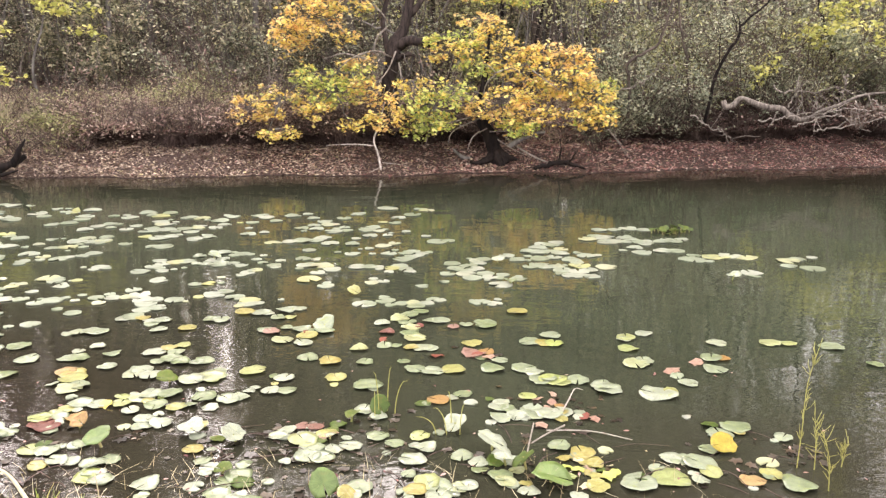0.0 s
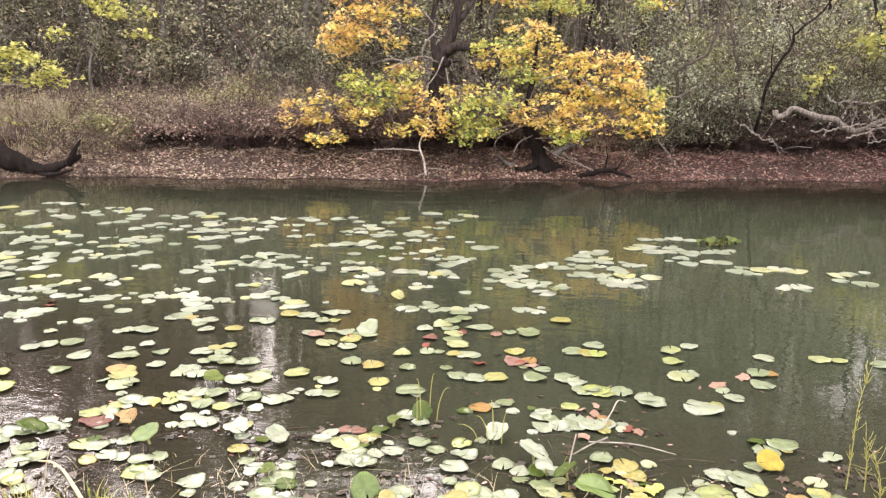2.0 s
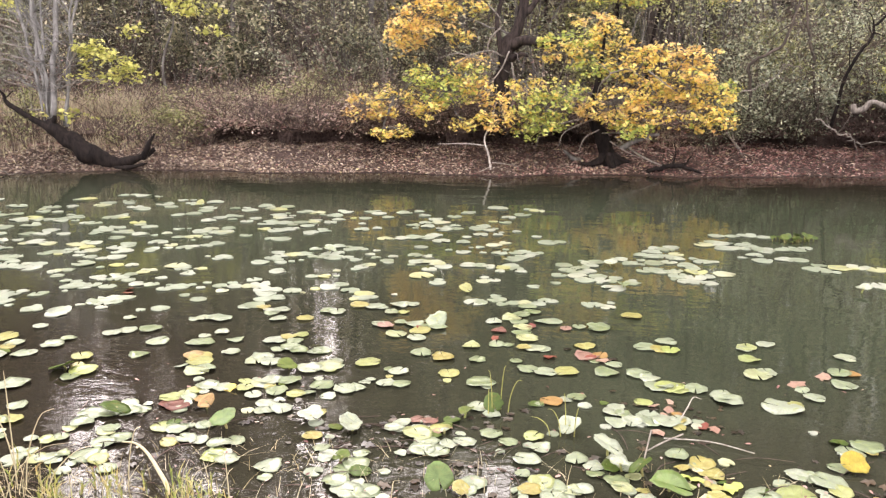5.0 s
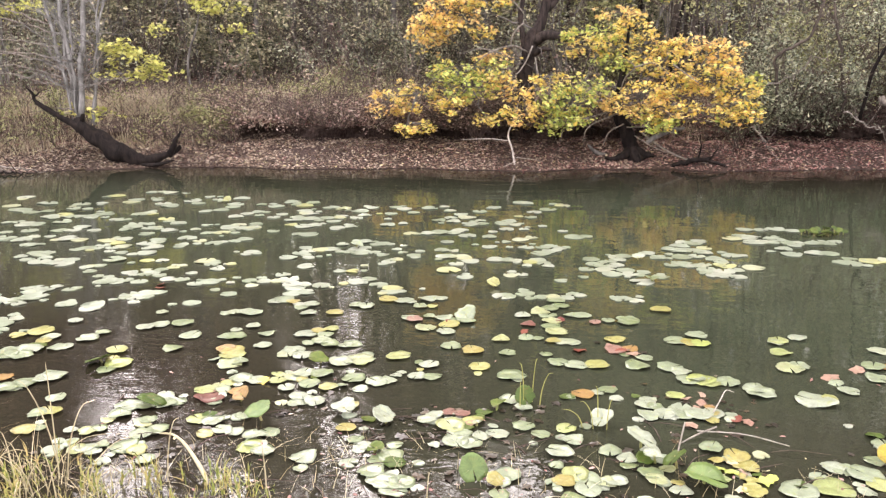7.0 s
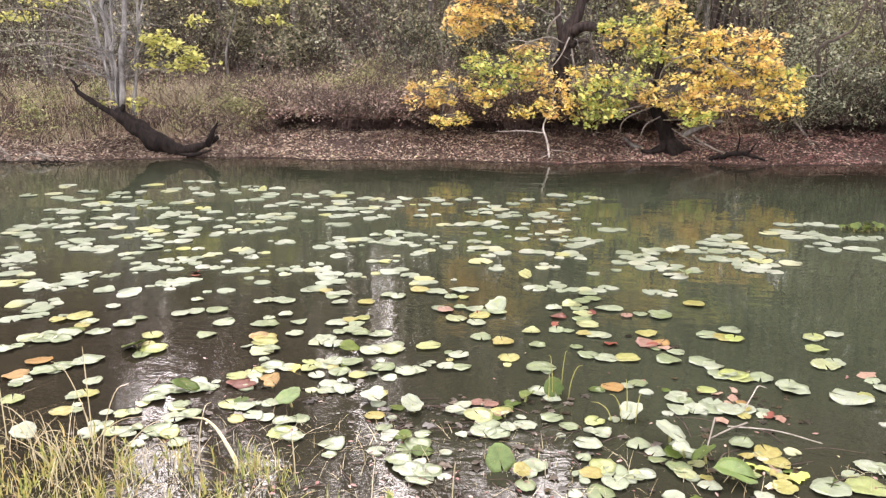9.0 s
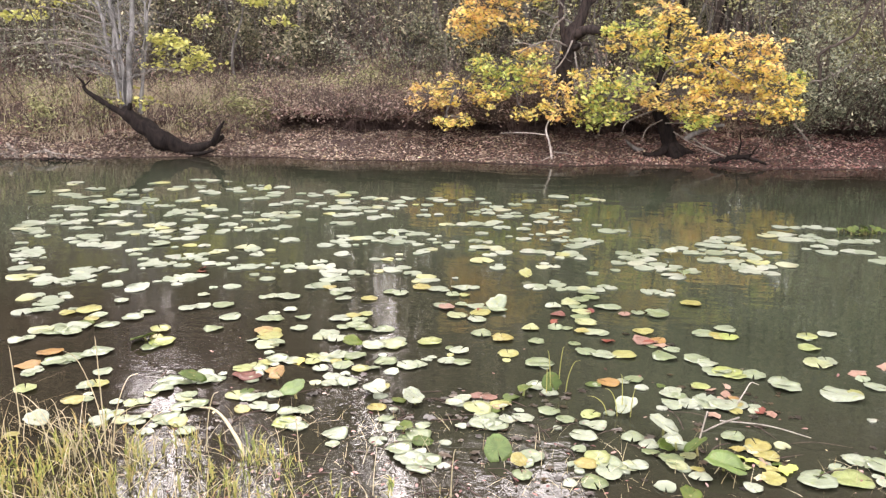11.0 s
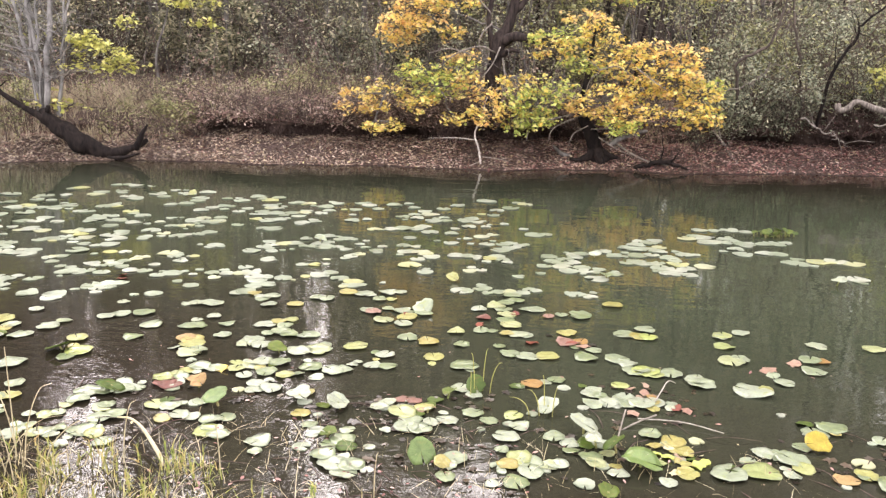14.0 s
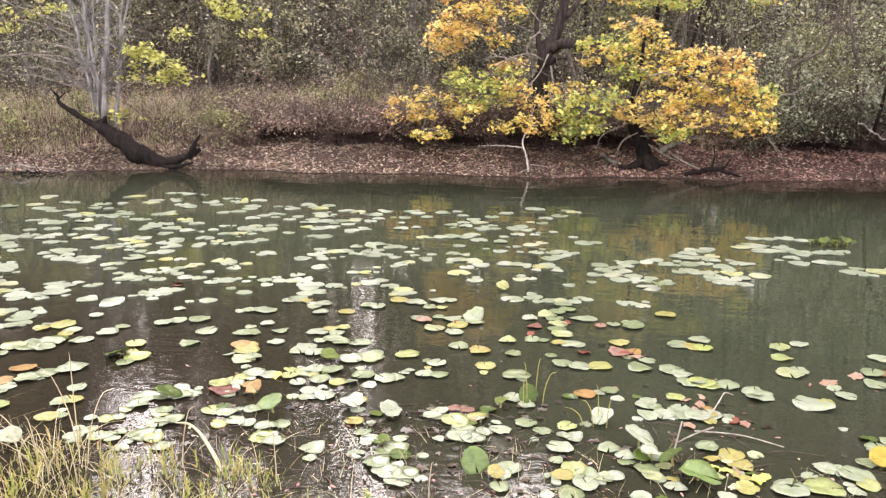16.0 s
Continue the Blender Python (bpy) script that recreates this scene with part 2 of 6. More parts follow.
TAN_LITTER = leafy("tan_fallen_leaf", [(0, (0.10, 0.065, 0.050)), (0.35, (0.27, 0.19, 0.145)), (0.7, (0.43, 0.335, 0.27)), (0.95, (0.60, 0.52, 0.42)), (1, (0.56, 0.50, 0.25))], 0.6, 0.1)
PAD_GREEN = leafy("pad_green", [(0, (0.15, 0.19, 0.09)), (0.3, (0.22, 0.26, 0.17)), (0.75, (0.30, 0.33, 0.26)), (0.9, (0.30, 0.32, 0.15)), (1, (0.29, 0.34, 0.10))], 0.30, 0.12, "object", (0.22, 0.26, 0.07), 0.62)
PAD_WHITE = leafy("pad_pale", [(0, (0.29, 0.33, 0.25)), (1, (0.36, 0.39, 0.31))], 0.34, 0.2, "object", (0.40, 0.42, 0.24), 0.55)
PAD_YELLOW = leafy("pad_yellow", [(0, (0.36, 0.30, 0.09)), (0.5, (0.38, 0.37, 0.13)), (1, (0.31, 0.36, 0.15))], 0.32, 0.3, "object", (0.33, 0.36, 0.22), 0.55)
PAD_DARK = leafy("pad_deep_green", [(0, (0.06, 0.11, 0.02)), (1, (0.14, 0.19, 0.03))], 0.45, 0.35, "object", (0.15, 0.13, 0.04), 0.3)
PAD_ORANGE = leafy("pad_orange", [(0, (0.30, 0.17, 0.05)), (1, (0.38, 0.26, 0.12))], 0.45, 0.2, "object", (0.18, 0.09, 0.04), 0.3)
PAD_RED = leafy("pad_red_brown", [(0, (0.14, 0.04, 0.03)), (0.5, (0.22, 0.11, 0.085)), (1, (0.32, 0.20, 0.16))], 0.45, 0.2, "object", (0.10, 0.045, 0.03), 0.3)
PAD_FAR = leafy("pad_far", [(0, (0.21, 0.245, 0.16)), (0.5, (0.28, 0.315, 0.24)), (0.85, (0.36, 0.38, 0.31)), (1, (0.38, 0.38, 0.14))], 0.30, 0.12, "island", None, 0.55, 0.2)
PAD_GOLD = leafy("pad_gold", [(0, (0.40, 0.31, 0.035)), (1, (0.46, 0.36, 0.05))], 0.45, 0.3, "object", (0.30, 0.20, 0.03), 0.4)
WET_LEAF = leafy("sodden_leaf", [(0, (0.012, 0.009, 0.006)), (0.6, (0.034, 0.023, 0.014)), (1, (0.075, 0.050, 0.028))], 0.3, 0.05, coat=0.4, patchy=0.3)
STALK = leafy("pad_stalk", [(0, (0.22, 0.24, 0.08)), (1, (0.34, 0.30, 0.14))], 0.5, 0.1, "object")

# ---------------------------------------------------------------- mesh tools
rng = np.random.default_rng(7)


class Shape:
    """Collects tubes and leaves into one mesh."""

    def __init__(self):
        self.v, self.f, self.count = [], [], 0

    def add(self, verts, faces):
        self.v.append(np.asarray(verts, float).reshape(-1, 3))
        self.f.extend([tuple(i + self.count for i in q) for q in faces])
        self.count += len(self.v[-1])

    def tube(self, points, radii, sides=6, cap=True, lumps=0.0):
        p = np.asarray(points, float)
        r = np.interp(np.linspace(0, 1, len(p)), np.linspace(0, 1, len(radii)), radii)
        d = np.gradient(p, axis=0)
        d /= np.linalg.norm(d, axis=1)[:, None] + 1e-9
        ref = np.array([0.31, 0.87, 0.39])
        a = np.cross(d, ref)
        a /= np.linalg.norm(a, axis=1)[:, None] + 1e-9
        c = np.cross(d, a)
        th = np.arange(sides) * 2 * math.pi / sides
        ring = a[:, None] * np.cos(th)[None, :, None] + c[:, None] * np.sin(th)[None, :, None]
        swell = np.ones((len(p), sides))
        if lumps:
            for i in range(len(p)):
                for j in range(sides):
                    q = p[i] + ring[i, j] * r[i]
                    swell[i, j] += lumps * (noise.noise(tuple(q * 4)) + 0.6 * noise.noise(tuple(q * 13)))
        v = p[:, None] + ring * (r[:, None] * swell)[..., None]
        faces = []
        for i in range(len(p) - 1):
            for j in range(sides):
                k = (j + 1) % sides
                faces.append((i * sides + j, i * sides + k, (i + 1) * sides + k, (i + 1) * sides + j))
        if cap:
            faces.append(tuple(range(sides))[::-1])
            faces.append(tuple((len(p) - 1) * sides + j for j in range(sides)))
        self.add(v, faces)

    def mesh(self, name, material, smooth=True):
        me = bpy.data.meshes.new(name)
        me.from_pydata(np.concatenate(self.v).tolist(), [], self.f)
        if smooth:
            me.polygons.foreach_set("use_smooth", [True] * len(me.polygons))
        me.materials.append(material)
        return me


def fast_mesh(name, verts, faces, material, smooth=False):
    """verts (n,3), faces (m,k) as arrays."""
    me = bpy.data.meshes.new(name)
    verts, faces = np.asarray(verts, np.float32), np.asarray(faces, np.int32)
    m, k = faces.shape
    me.vertices.add(len(verts))
    me.vertices.foreach_set("co", verts.ravel())
    me.loops.add(m * k)
    me.loops.foreach_set("vertex_index", faces.ravel())
    me.polygons.add(m)
    me.polygons.foreach_set("loop_start", np.arange(m, dtype=np.int32) * k)
    if smooth:
        me.polygons.foreach_set("use_smooth", np.ones(m, bool))
    me.update(calc_edges=True)
    me.materials.append(material)
    return me


def turns(n, tilt):
    """n random turns: any heading, tilted off level by up to tilt radians."""
    yaw, ax, amt = rng.uniform(0, 2 * math.pi, n), rng.uniform(0, 2 * math.pi, n), rng.uniform(-tilt, tilt, n)
    cy, sy = np.cos(yaw), np.sin(yaw)
    z = np.zeros(n)
    rz = np.stack([np.stack([cy, -sy, z], -1), np.stack([sy, cy, z], -1), np.stack([z, z, z + 1], -1)], -2)
    u = np.stack([np.cos(ax), np.sin(ax), z], -1)
    c, s = np.cos(amt), np.sin(amt)
    k = np.zeros((n, 3, 3))
    k[:, 0, 2], k[:, 1, 2], k[:, 2, 0], k[:, 2, 1] = u[:, 1], -u[:, 0], -u[:, 1], u[:, 0]
    rot = np.eye(3)[None] * c[:, None, None] + s[:, None, None] * k + (1 - c)[:, None, None] * (u[:, :, None] * u[:, None, :])
    return rot @ rz


# leaf outlines about their stalk, in units of leaf length
OVAL = np.array([(0, 0, 0), (0.3, 0.22, 0.05), (0.7, 0.2, 0.03), (1, 0, -0.06), (0.7, -0.2, 0.03), (0.3, -0.22, 0.05)])
OVAL_F = [(0, 1, 2, 3), (0, 3, 4, 5)]
LOBED = np.array([(0, 0, 0), (0.12, 0.34, 0.04), (0.38, 0.22, 0.02), (0.52, 0.5, -0.05), (0.62, 0.2, 0.02), (1, 0, -0.08),
                  (0.62, -0.2, 0.02), (0.52, -0.5, -0.05), (0.38, -0.22, 0.02), (0.12, -0.34, 0.04)])
LOBED_F = [(0, 1, 2, 4), (2, 3, 4, 4), (0, 4, 5, 6), (0, 6, 8, 9), (6, 7, 8, 8)]


def leaves(name, places, size, material, tilt=1.2, outline="oval", spread=0.35):
    """One mesh of many leaves at the given places."""
    n = len(places)
    base = OVAL if outline == "oval" else LOBED
    s = size * rng.uniform(1 - spread, 1 + spread, n)
    v = (turns(n, tilt)[:, None] @ (base - base.mean(0))[None, :, :, None])[..., 0] * s[:, None, None] + places[:, None]
    k = len(base)
    if outline == "oval":
        f = np.array(OVAL_F)
    else:
        f = np.array([(0, 1, 2), (0, 2, 4), (2, 3, 4), (0, 4, 5), (0, 5, 6), (0, 6, 8), (6, 7, 8), (0, 8, 9)])
    faces = (np.arange(n)[:, None, None] * k + f[None]).reshape(-1, f.shape[1])
    return fast_mesh(name, v.reshape(-1, 3), faces, material)


def blades(name, roots, height, width, material, lean=0.35, steps=3):
    """One mesh of many grass blades, each bent and tapering."""
    n = len(roots)
    h = height * rng.uniform(0.5, 1.25, n)
    head = rng.uniform(0, 2 * math.pi, n)
    ln = np.abs(rng.normal(0, lean, n))
    out = np.stack([np.cos(head), np.sin(head), np.zeros(n)], -1)
    face = rng.uniform(0, 2 * math.pi, n)
    side = np.stack([np.cos(face), np.sin(face), np.zeros(n)], -1)
    rows = []
    for i in range(steps + 1):
        t = i / steps
        c = roots + out * (h * ln * t ** 1.8)[:, None] + np.array([0, 0, 1.0]) * (h * t * (1 - 0.25 * ln * t))[:, None]
        w = width * (1 - 0.85 * t) * 0.5
        rows += [c - side * w, c + side * w]
    v = np.stack(rows, 1).reshape(-1, 3)
    q = np.array([(2 * i, 2 * i + 1, 2 * i + 3, 2 * i + 2) for i in range(steps)])
    faces = (np.arange(n)[:, None, None] * (2 * steps + 2) + q[None]).reshape(-1, 4)
    return fast_mesh(name, v, faces, material, True)


def part(name, me, parent, label=""):
    ob = new(name, me)
    ob.parent = parent
    if label:
        ob["label"] = label
    return ob


def thing(name, at, label, category, group="", kind=""):
    ob = new(name)
    ob.location = at
    ob.empty_display_size = 0.2
    return tagged(ob, label, category, group, kind)


def bend(a, b, n=6, wob=0.06, sag=0.0):
    """A crooked line from a to b."""
    a, b = np.asarray(a, float), np.asarray(b, float)
    t = np.linspace(0, 1, n)[:, None]
    p = a + (b - a) * t
    L = np.linalg.norm(b - a)
    off = np.cumsum(rng.normal(0, 1, (n, 3)), 0)
    off -= off[0] + (off[-1] - off[0]) * t
    p += off * wob * L / n ** 0.5
    p[:, 2] -= (sag * L * 4 * t * (1 - t))[:, 0]
    return p


def smooth_line(pts, n=24):
    """A soft curve through a few given points."""
    p = np.asarray(pts, float)
    p = np.vstack([2 * p[0] - p[1], p, 2 * p[-1] - p[-2]])
    out = []
    m = len(p) - 3
    for k in range(n):
        u = k / (n - 1) * m
        i = min(int(u), m - 1)
        t = u - i
        a, b, c, d = p[i:i + 4]
        out.append(0.5 * (2 * b + (c - a) * t + (2 * a - 5 * b + 4 * c - d) * t * t + (3 * b - a - 3 * c + d) * t ** 3))
    return np.array(out)


# ---------------------------------------------------------------- ground, water
SHORE = [(-200, -15.0), (-40, 8.0), (-20, 10.0), (-12, 11.9), (-10.3, 12.4), (-9.4, 12.8), (-8, 13.6), (-6.5, 13.8), (-3.7, 14.05), (-2.6, 14.08), (-1, 14.2), (0.9, 14.5), (2.2, 14.6), (4.85, 15.0), (7.6, 15.35), (14, 16.2), (40, 20), (200, 45)]
NEAR = [(-200, -30.0), (-40, -5), (-12, 2.0), (-4, 2.75), (-2.4, 2.65), (-1.5, 2.6), (-0.6, 2.5), (0.6, 2.45), (2, 2.55), (5, 2.4), (12, 2.6), (40, 4), (200, 20)]


def shore(x):
    w = 0.12 * math.sin(1.7 * x) + 0.07 * math.sin(4.3 * x + 1)
    return float(np.interp(x, *zip(*SHORE))) + w


def near_shore(x):
    w = 0.07 * math.sin(3.1 * x) + 0.05 * math.sin(7.3 * x + 1)
    return float(np.interp(x, *zip(*NEAR))) + w


# far bank section: metres in from the water's edge, height
BANK = [(-3.5, -1.1), (-0.6, -0.22), (0, 0.0), (0.25, 0.06), (0.7, 0.17), (1.1, 0.29), (1.4, 0.33), (1.75, 0.37), (1.95, 0.40),
        (2.1, 0.50), (1.78, 0.57), (1.44, 0.60), (1.46, 0.66), (1.8, 0.75), (2.4, 0.84), (4, 0.98), (6, 1.08), (9, 1.25),
        (14, 1.55), (22, 2.1), (34, 3.6), (55, 7.5), (90, 15), (160, 26), (400, 40), (1500, 60)]
S_ = np.concatenate([[0], np.cumsum(np.hypot(*np.diff(np.array(BANK), axis=0).T))])


GENTLE = [b[0] for b in BANK[:9]] + [2.0, 2.05, 2.1, 2.2, 2.3] + [b[0] for b in BANK[14:]]


def undercut(x):
    """How far the bank's edge is hollowed out, 0 to 1.2."""
    k = float(np.interp(x, [-7.6, -6.4, -3.6, -2.6, 1.0, 1.5, 3.0, 3.7, 12], [0, 0.55, 0.6, 1, 1, 0.1, 0.1, 0.8, 0.9]))
    return k * min(1.2, max(0.0, 0.50 + 1.7 * noise.noise((x * 0.9, 21.0, 0)) + 0.7 * noise.noise((x * 2.6, 23.0, 0))))


def bank_rise(x):
    return 0.09 * noise.noise((x * 0.45, 11.0, 0)) + 0.10 * noise.noise((x * 1.9, 13.0, 0)) - 0.03


def bank_point(x, s):
    """Place on the far bank, s metres along its section."""
    u = undercut(x)
    o = np.interp(s, S_, [b[0] + (g - b[0]) * (1 - u) for b, g in zip(BANK, GENTLE)])
    z = np.interp(s, S_, [b[1] for b in BANK])
    lip = 0.30 * noise.noise((x * 0.55, 3.1, 0)) + 0.22 * noise.noise((x * 2.1, 7.7, 0)) + 0.10 * noise.noise((x * 6.1, 9.7, 0))
    rise = bank_rise(x)
    if o > -0.4:
        k = min(1.0, max(0.0, (z - 0.1) / 0.4))
        o = o + lip * 1.4 * k
        if 0.38 < z < 0.9:
            o += 0.16 * noise.noise((x * 4.5, z * 7, 9)) + 0.07 * noise.noise((x * 12, z * 15, 3))
        z = z + rise * k + 0.045 * noise.noise((x * 2.3, o * 2.3, 1.5)) * min(1, max(0, z * 5)) + (0.35 * noise.noise((x * 0.12, o * 0.12, 5)) if o > 6 else 0)
    return (x, shore(x) + o, z)


def bank_z(x, y):
    """Height of the far bank's upper ground."""
    o = y - shore(x)
    if (x < -6.6 or 1.3 < x < 3.2) and o < 2.4:
        return float(np.interp(o, [0, 0.25, 0.7, 1.1, 1.4, 1.75, 1.95, 2.4], [0, 0.06, 0.17, 0.29, 0.33, 0.37, 0.46, 0.82])) + bank_rise(x) * min(1, o / 2)
    if o < 2.0:
        return float(np.interp(o, [1.1, 1.46, 1.8, 2.0], [0.56, 0.64, 0.74, 0.78])) + bank_rise(x)
    rise = bank_rise(x)
    z = float(np.interp(o, [2.0] + [b[0] for b in BANK[14:]], [0.80] + [b[1] for b in BANK[14:]]))
    return z + rise + (0.35 * noise.noise((x * 0.12, o * 0.12, 5)) if o > 6 else 0)


NEAR_SECTION = [(-1500, 30), (-200, 10), (-60, 3), (-20, 1.1), (-8, 0.6), (-3, 0.36), (-1.6, 0.27), (-0.8, 0.16), (-0.3, 0.06), (0, 0.0), (0.3, -0.06), (0.8, -0.2), (1.6, -0.5), (3, -1.0)]


def near_z(x, y):
    o = y - near_shore(x)
    z = float(np.interp(o, *zip(*NEAR_SECTION)))
    return z + 0.03 * noise.noise((x * 3, y * 3, 2)) + 0.012 * noise.noise((x * 11, y * 11, 4))


def build_ground():
    xs = np.concatenate([-np.geomspace(1500, 18.5, 26), np.arange(-18, 15.01, 0.14), np.geomspace(15.5, 1500, 26)])
    near_o = [-1500, -200, -60, -20, -8, -4, -3, -2.4] + list(np.arange(-2.0, 1.2, 0.12)) + [1.6, 3]
    far_s = sorted(set(list(np.linspace(0, S_[8], 34)) + list(np.linspace(S_[8], S_[14], 22)) + list(np.linspace(S_[14], S_[18], 26)) + list(S_[19:])))
    verts = []
    for x in xs:
        for o in near_o:
            y = near_shore(x) + o
            verts.append((x, y, near_z(x, y)))
        for s in far_s:
            verts.append(bank_point(x, s))
    k = len(near_o) + len(far_s)
    i, j = np.meshgrid(np.arange(len(xs) - 1), np.arange(k - 1), indexing="ij")
    a = (i * k + j).ravel()
    ob = new("ground", fast_mesh("ground", verts, np.stack([a, a + k, a + k + 1, a + 1], -1), EARTH, True))
    tagged(ob, "red-brown muddy river banks with leaf litter and undercut edge", "ground", kind="structure")


build_ground()


def build_water():
    xs, ys = np.linspace(-300, 300, 25), np.linspace(-45, 75, 13)
    v = [(x, y, 0.0) for x in xs for y in ys]
    i, j = np.meshgrid(np.arange(24), np.arange(12), indexing="ij")
    a = (i * 13 + j).ravel()
    ob = new("water", fast_mesh("water", v, np.stack([a, a + 13, a + 14, a + 1], -1), WATER, True))
    tagged(ob, "still murky green river water reflecting trees and sky", "water", kind="structure")


build_water()

# ---------------------------------------------------------------- lily pads


def pad_mesh(name, seed, material, cup=0.0, fold=0.0):
    """A heart-shaped floating leaf of unit width with a slit, wavy rim and real thickness."""
    r = np.random.default_rng(seed)
    n, rings = 26, (0.0, 0.35, 0.72, 1.0)
    slit = r.uniform(0.02, 0.11)
    th = np.linspace(slit, 2 * math.pi - slit, n)
    lobes = r.uniform(0, 6.28, 3)
    wave = 0.018 if seed % 4 else 0.05
    rim = 0.5 * (1 + 0.09 * np.cos(th - math.pi) * -1 + 0.055 * np.sin(3 * th + lobes[0]) + 0.03 * np.sin(7 * th + lobes[1]) + r.normal(0, 0.03, n))
    if seed % 3 == 1:
        rim *= 1 - 0.2 * np.exp(-((th - r.uniform(1, 5.2)) / 0.22) ** 2)
    top = []
    for q in rings:
        x, y = -np.cos(th) * rim * q * 1.05, np.sin(th) * rim * q * 0.97
        z = 0.012 * q + cup * q * q * 0.5 + wave * q * q * np.sin(2 * th + lobes[2]) + 0.014 * q ** 3 * np.sin(5 * th + lobes[0]) + fold * np.abs(y) * 1.2
        top.append(np.stack([x, y, z], -1))
    top = np.concatenate(top)
    top /= 0.5 * (np.ptp(top[:, 0]) + np.ptp(top[:, 1]))
    v = np.vstack([top, top - (0, 0, 0.010)])
    f = []
    for i in range(len(rings) - 1):
        for j in range(n - 1):
            a = i * n + j
            f.append((a, a + n, a + n + 1, a + 1))
            b = a + len(top)
            f.append((b, b + 1, b + n + 1, b + n))
    m = len(top)
    o = (len(rings) - 1) * n
    for j in range(n - 1):
        f.append((o + j, o + m + j, o + m + j + 1, o + j + 1))
    s = Shape()
    s.add(v, f)
    return s.mesh(name, material)


PADS = {}
for key, material, label in (("g", PAD_GREEN, "pale green water lily pad floating flat"), ("y", PAD_YELLOW, "yellowing water lily pad floating on the river"),
                             ("o", PAD_ORANGE, "orange withered water lily pad floating"), ("r", PAD_RED, "red-brown decayed lily pad at the surface"),
                             ("d", PAD_DARK, "deep green water lily pad at the surface"), ("w", PAD_WHITE, "whitish glossy water lily pad")):
    PADS[key] = (label, [pad_mesh("lily_pad", 11 * k + ord(key), material, 0.0 if k % 3 else 0.05, 0.0) for k in range(9)],
                 [pad_mesh("lily_pad", 13 * k + ord(key), material, 0.12, 0.16 + 0.05 * k) for k in range(3)])


def set_pads(key, rows, tipped=1.6):
    """Floating pads: rows of x, y, width; tipped: degrees by which they lie off level, as a rule."""
    label, flat, _ = PADS[key]
    for x, y, w in rows:
        ob = new("lily_pad", flat[rng.integers(len(flat))])
        tilt = rng.normal(0, tipped, 2)
        ob.matrix_basis = pose(x, y, 0.004 + 0.03 * w + rng.uniform(0, 0.006), tilt[0], tilt[1], rng.uniform(0, 360)) @ Matrix.Diagonal((w, w, w, 1))
        tagged(ob, label, "lily pad", "lily pads on the river")


def set_raised(key, rows):
    """Pads held above the water on a stalk: rows of x, y, width."""
    label, _, curled = PADS[key]
    for x, y, w in rows:
        z = rng.uniform(0.02, 0.05)
        ob = thing("lily_pad", (x, y, z), label.replace(" floating flat", "").replace(" floating on the river", "") + " raised on its stalk", "lily pad", "lily pads on the river")
        blade = part("blade", curled[rng.integers(3)], ob)
        blade.matrix_basis = pose(0, 0, 0, rng.uniform(-4, 28), rng.uniform(-16, 16), 0) @ pose(0, 0, 0, 0, 0, rng.uniform(0, 360)) @ Matrix.Diagonal((w, w, w, 1))
        s = Shape()
        s.tube(bend((0, 0, 0.005), (rng.uniform(-0.05, 0.05), rng.uniform(-0.03, 0.08), -z - 0.12), 5, 0.05), (0.006, 0.008), 6)
        part("stalk", s.mesh("stalk", STALK), ob)


set_pads("g", [(-0.01, 3.35, 0.13), (-0.33, 3.34, 0.10), (-0.81, 3.32, 0.13), (0.06, 3.44, 0.13), (-0.79, 3.38, 0.13), (-0.88, 3.39, 0.15), (0.14, 3.53, 0.10), (0.06, 3.54, 0.13), (-0.31, 3.54, 0.13), (-0.95, 3.46, 0.13), (0.37, 3.58, 0.11), (0.34, 3.65, 0.12), (-0.93, 3.58, 0.11), (0.98, 3.57, 0.18), (0.43, 3.70, 0.08), (-0.89, 3.64, 0.14), (-0.07, 3.80, 0.14), (-1.30, 3.57, 0.14), (-0.52, 3.81, 0.12), (0.17, 3.85, 0.12), (-0.60, 3.84, 0.14), (-1.51, 3.60, 0.11), (-1.53, 3.60, 0.11), (-1.10, 3.78, 0.09)])
set_pads("g", [(-0.01, 3.94, 0.12), (1.72, 3.55, 0.16), (-1.60, 3.63, 0.14), (-0.59, 3.92, 0.14), (-0.39, 3.95, 0.12), (-0.17, 3.98, 0.10), (-2.05, 3.43, 0.10), (1.33, 3.77, 0.17), (1.19, 3.82, 0.12), (0.66, 3.94, 0.12), (1.24, 3.81, 0.12), (-0.64, 4.00, 0.16), (-0.05, 4.06, 0.11), (-0.27, 4.06, 0.12), (-1.64, 3.75, 0.10), (-1.56, 3.80, 0.12), (-0.78, 4.06, 0.10), (-2.16, 3.54, 0.12), (-1.74, 3.78, 0.10), (1.42, 3.92, 0.10), (-2.22, 3.54, 0.15), (-1.81, 3.79, 0.11), (-0.75, 4.14, 0.10), (-2.43, 3.47, 0.11)])
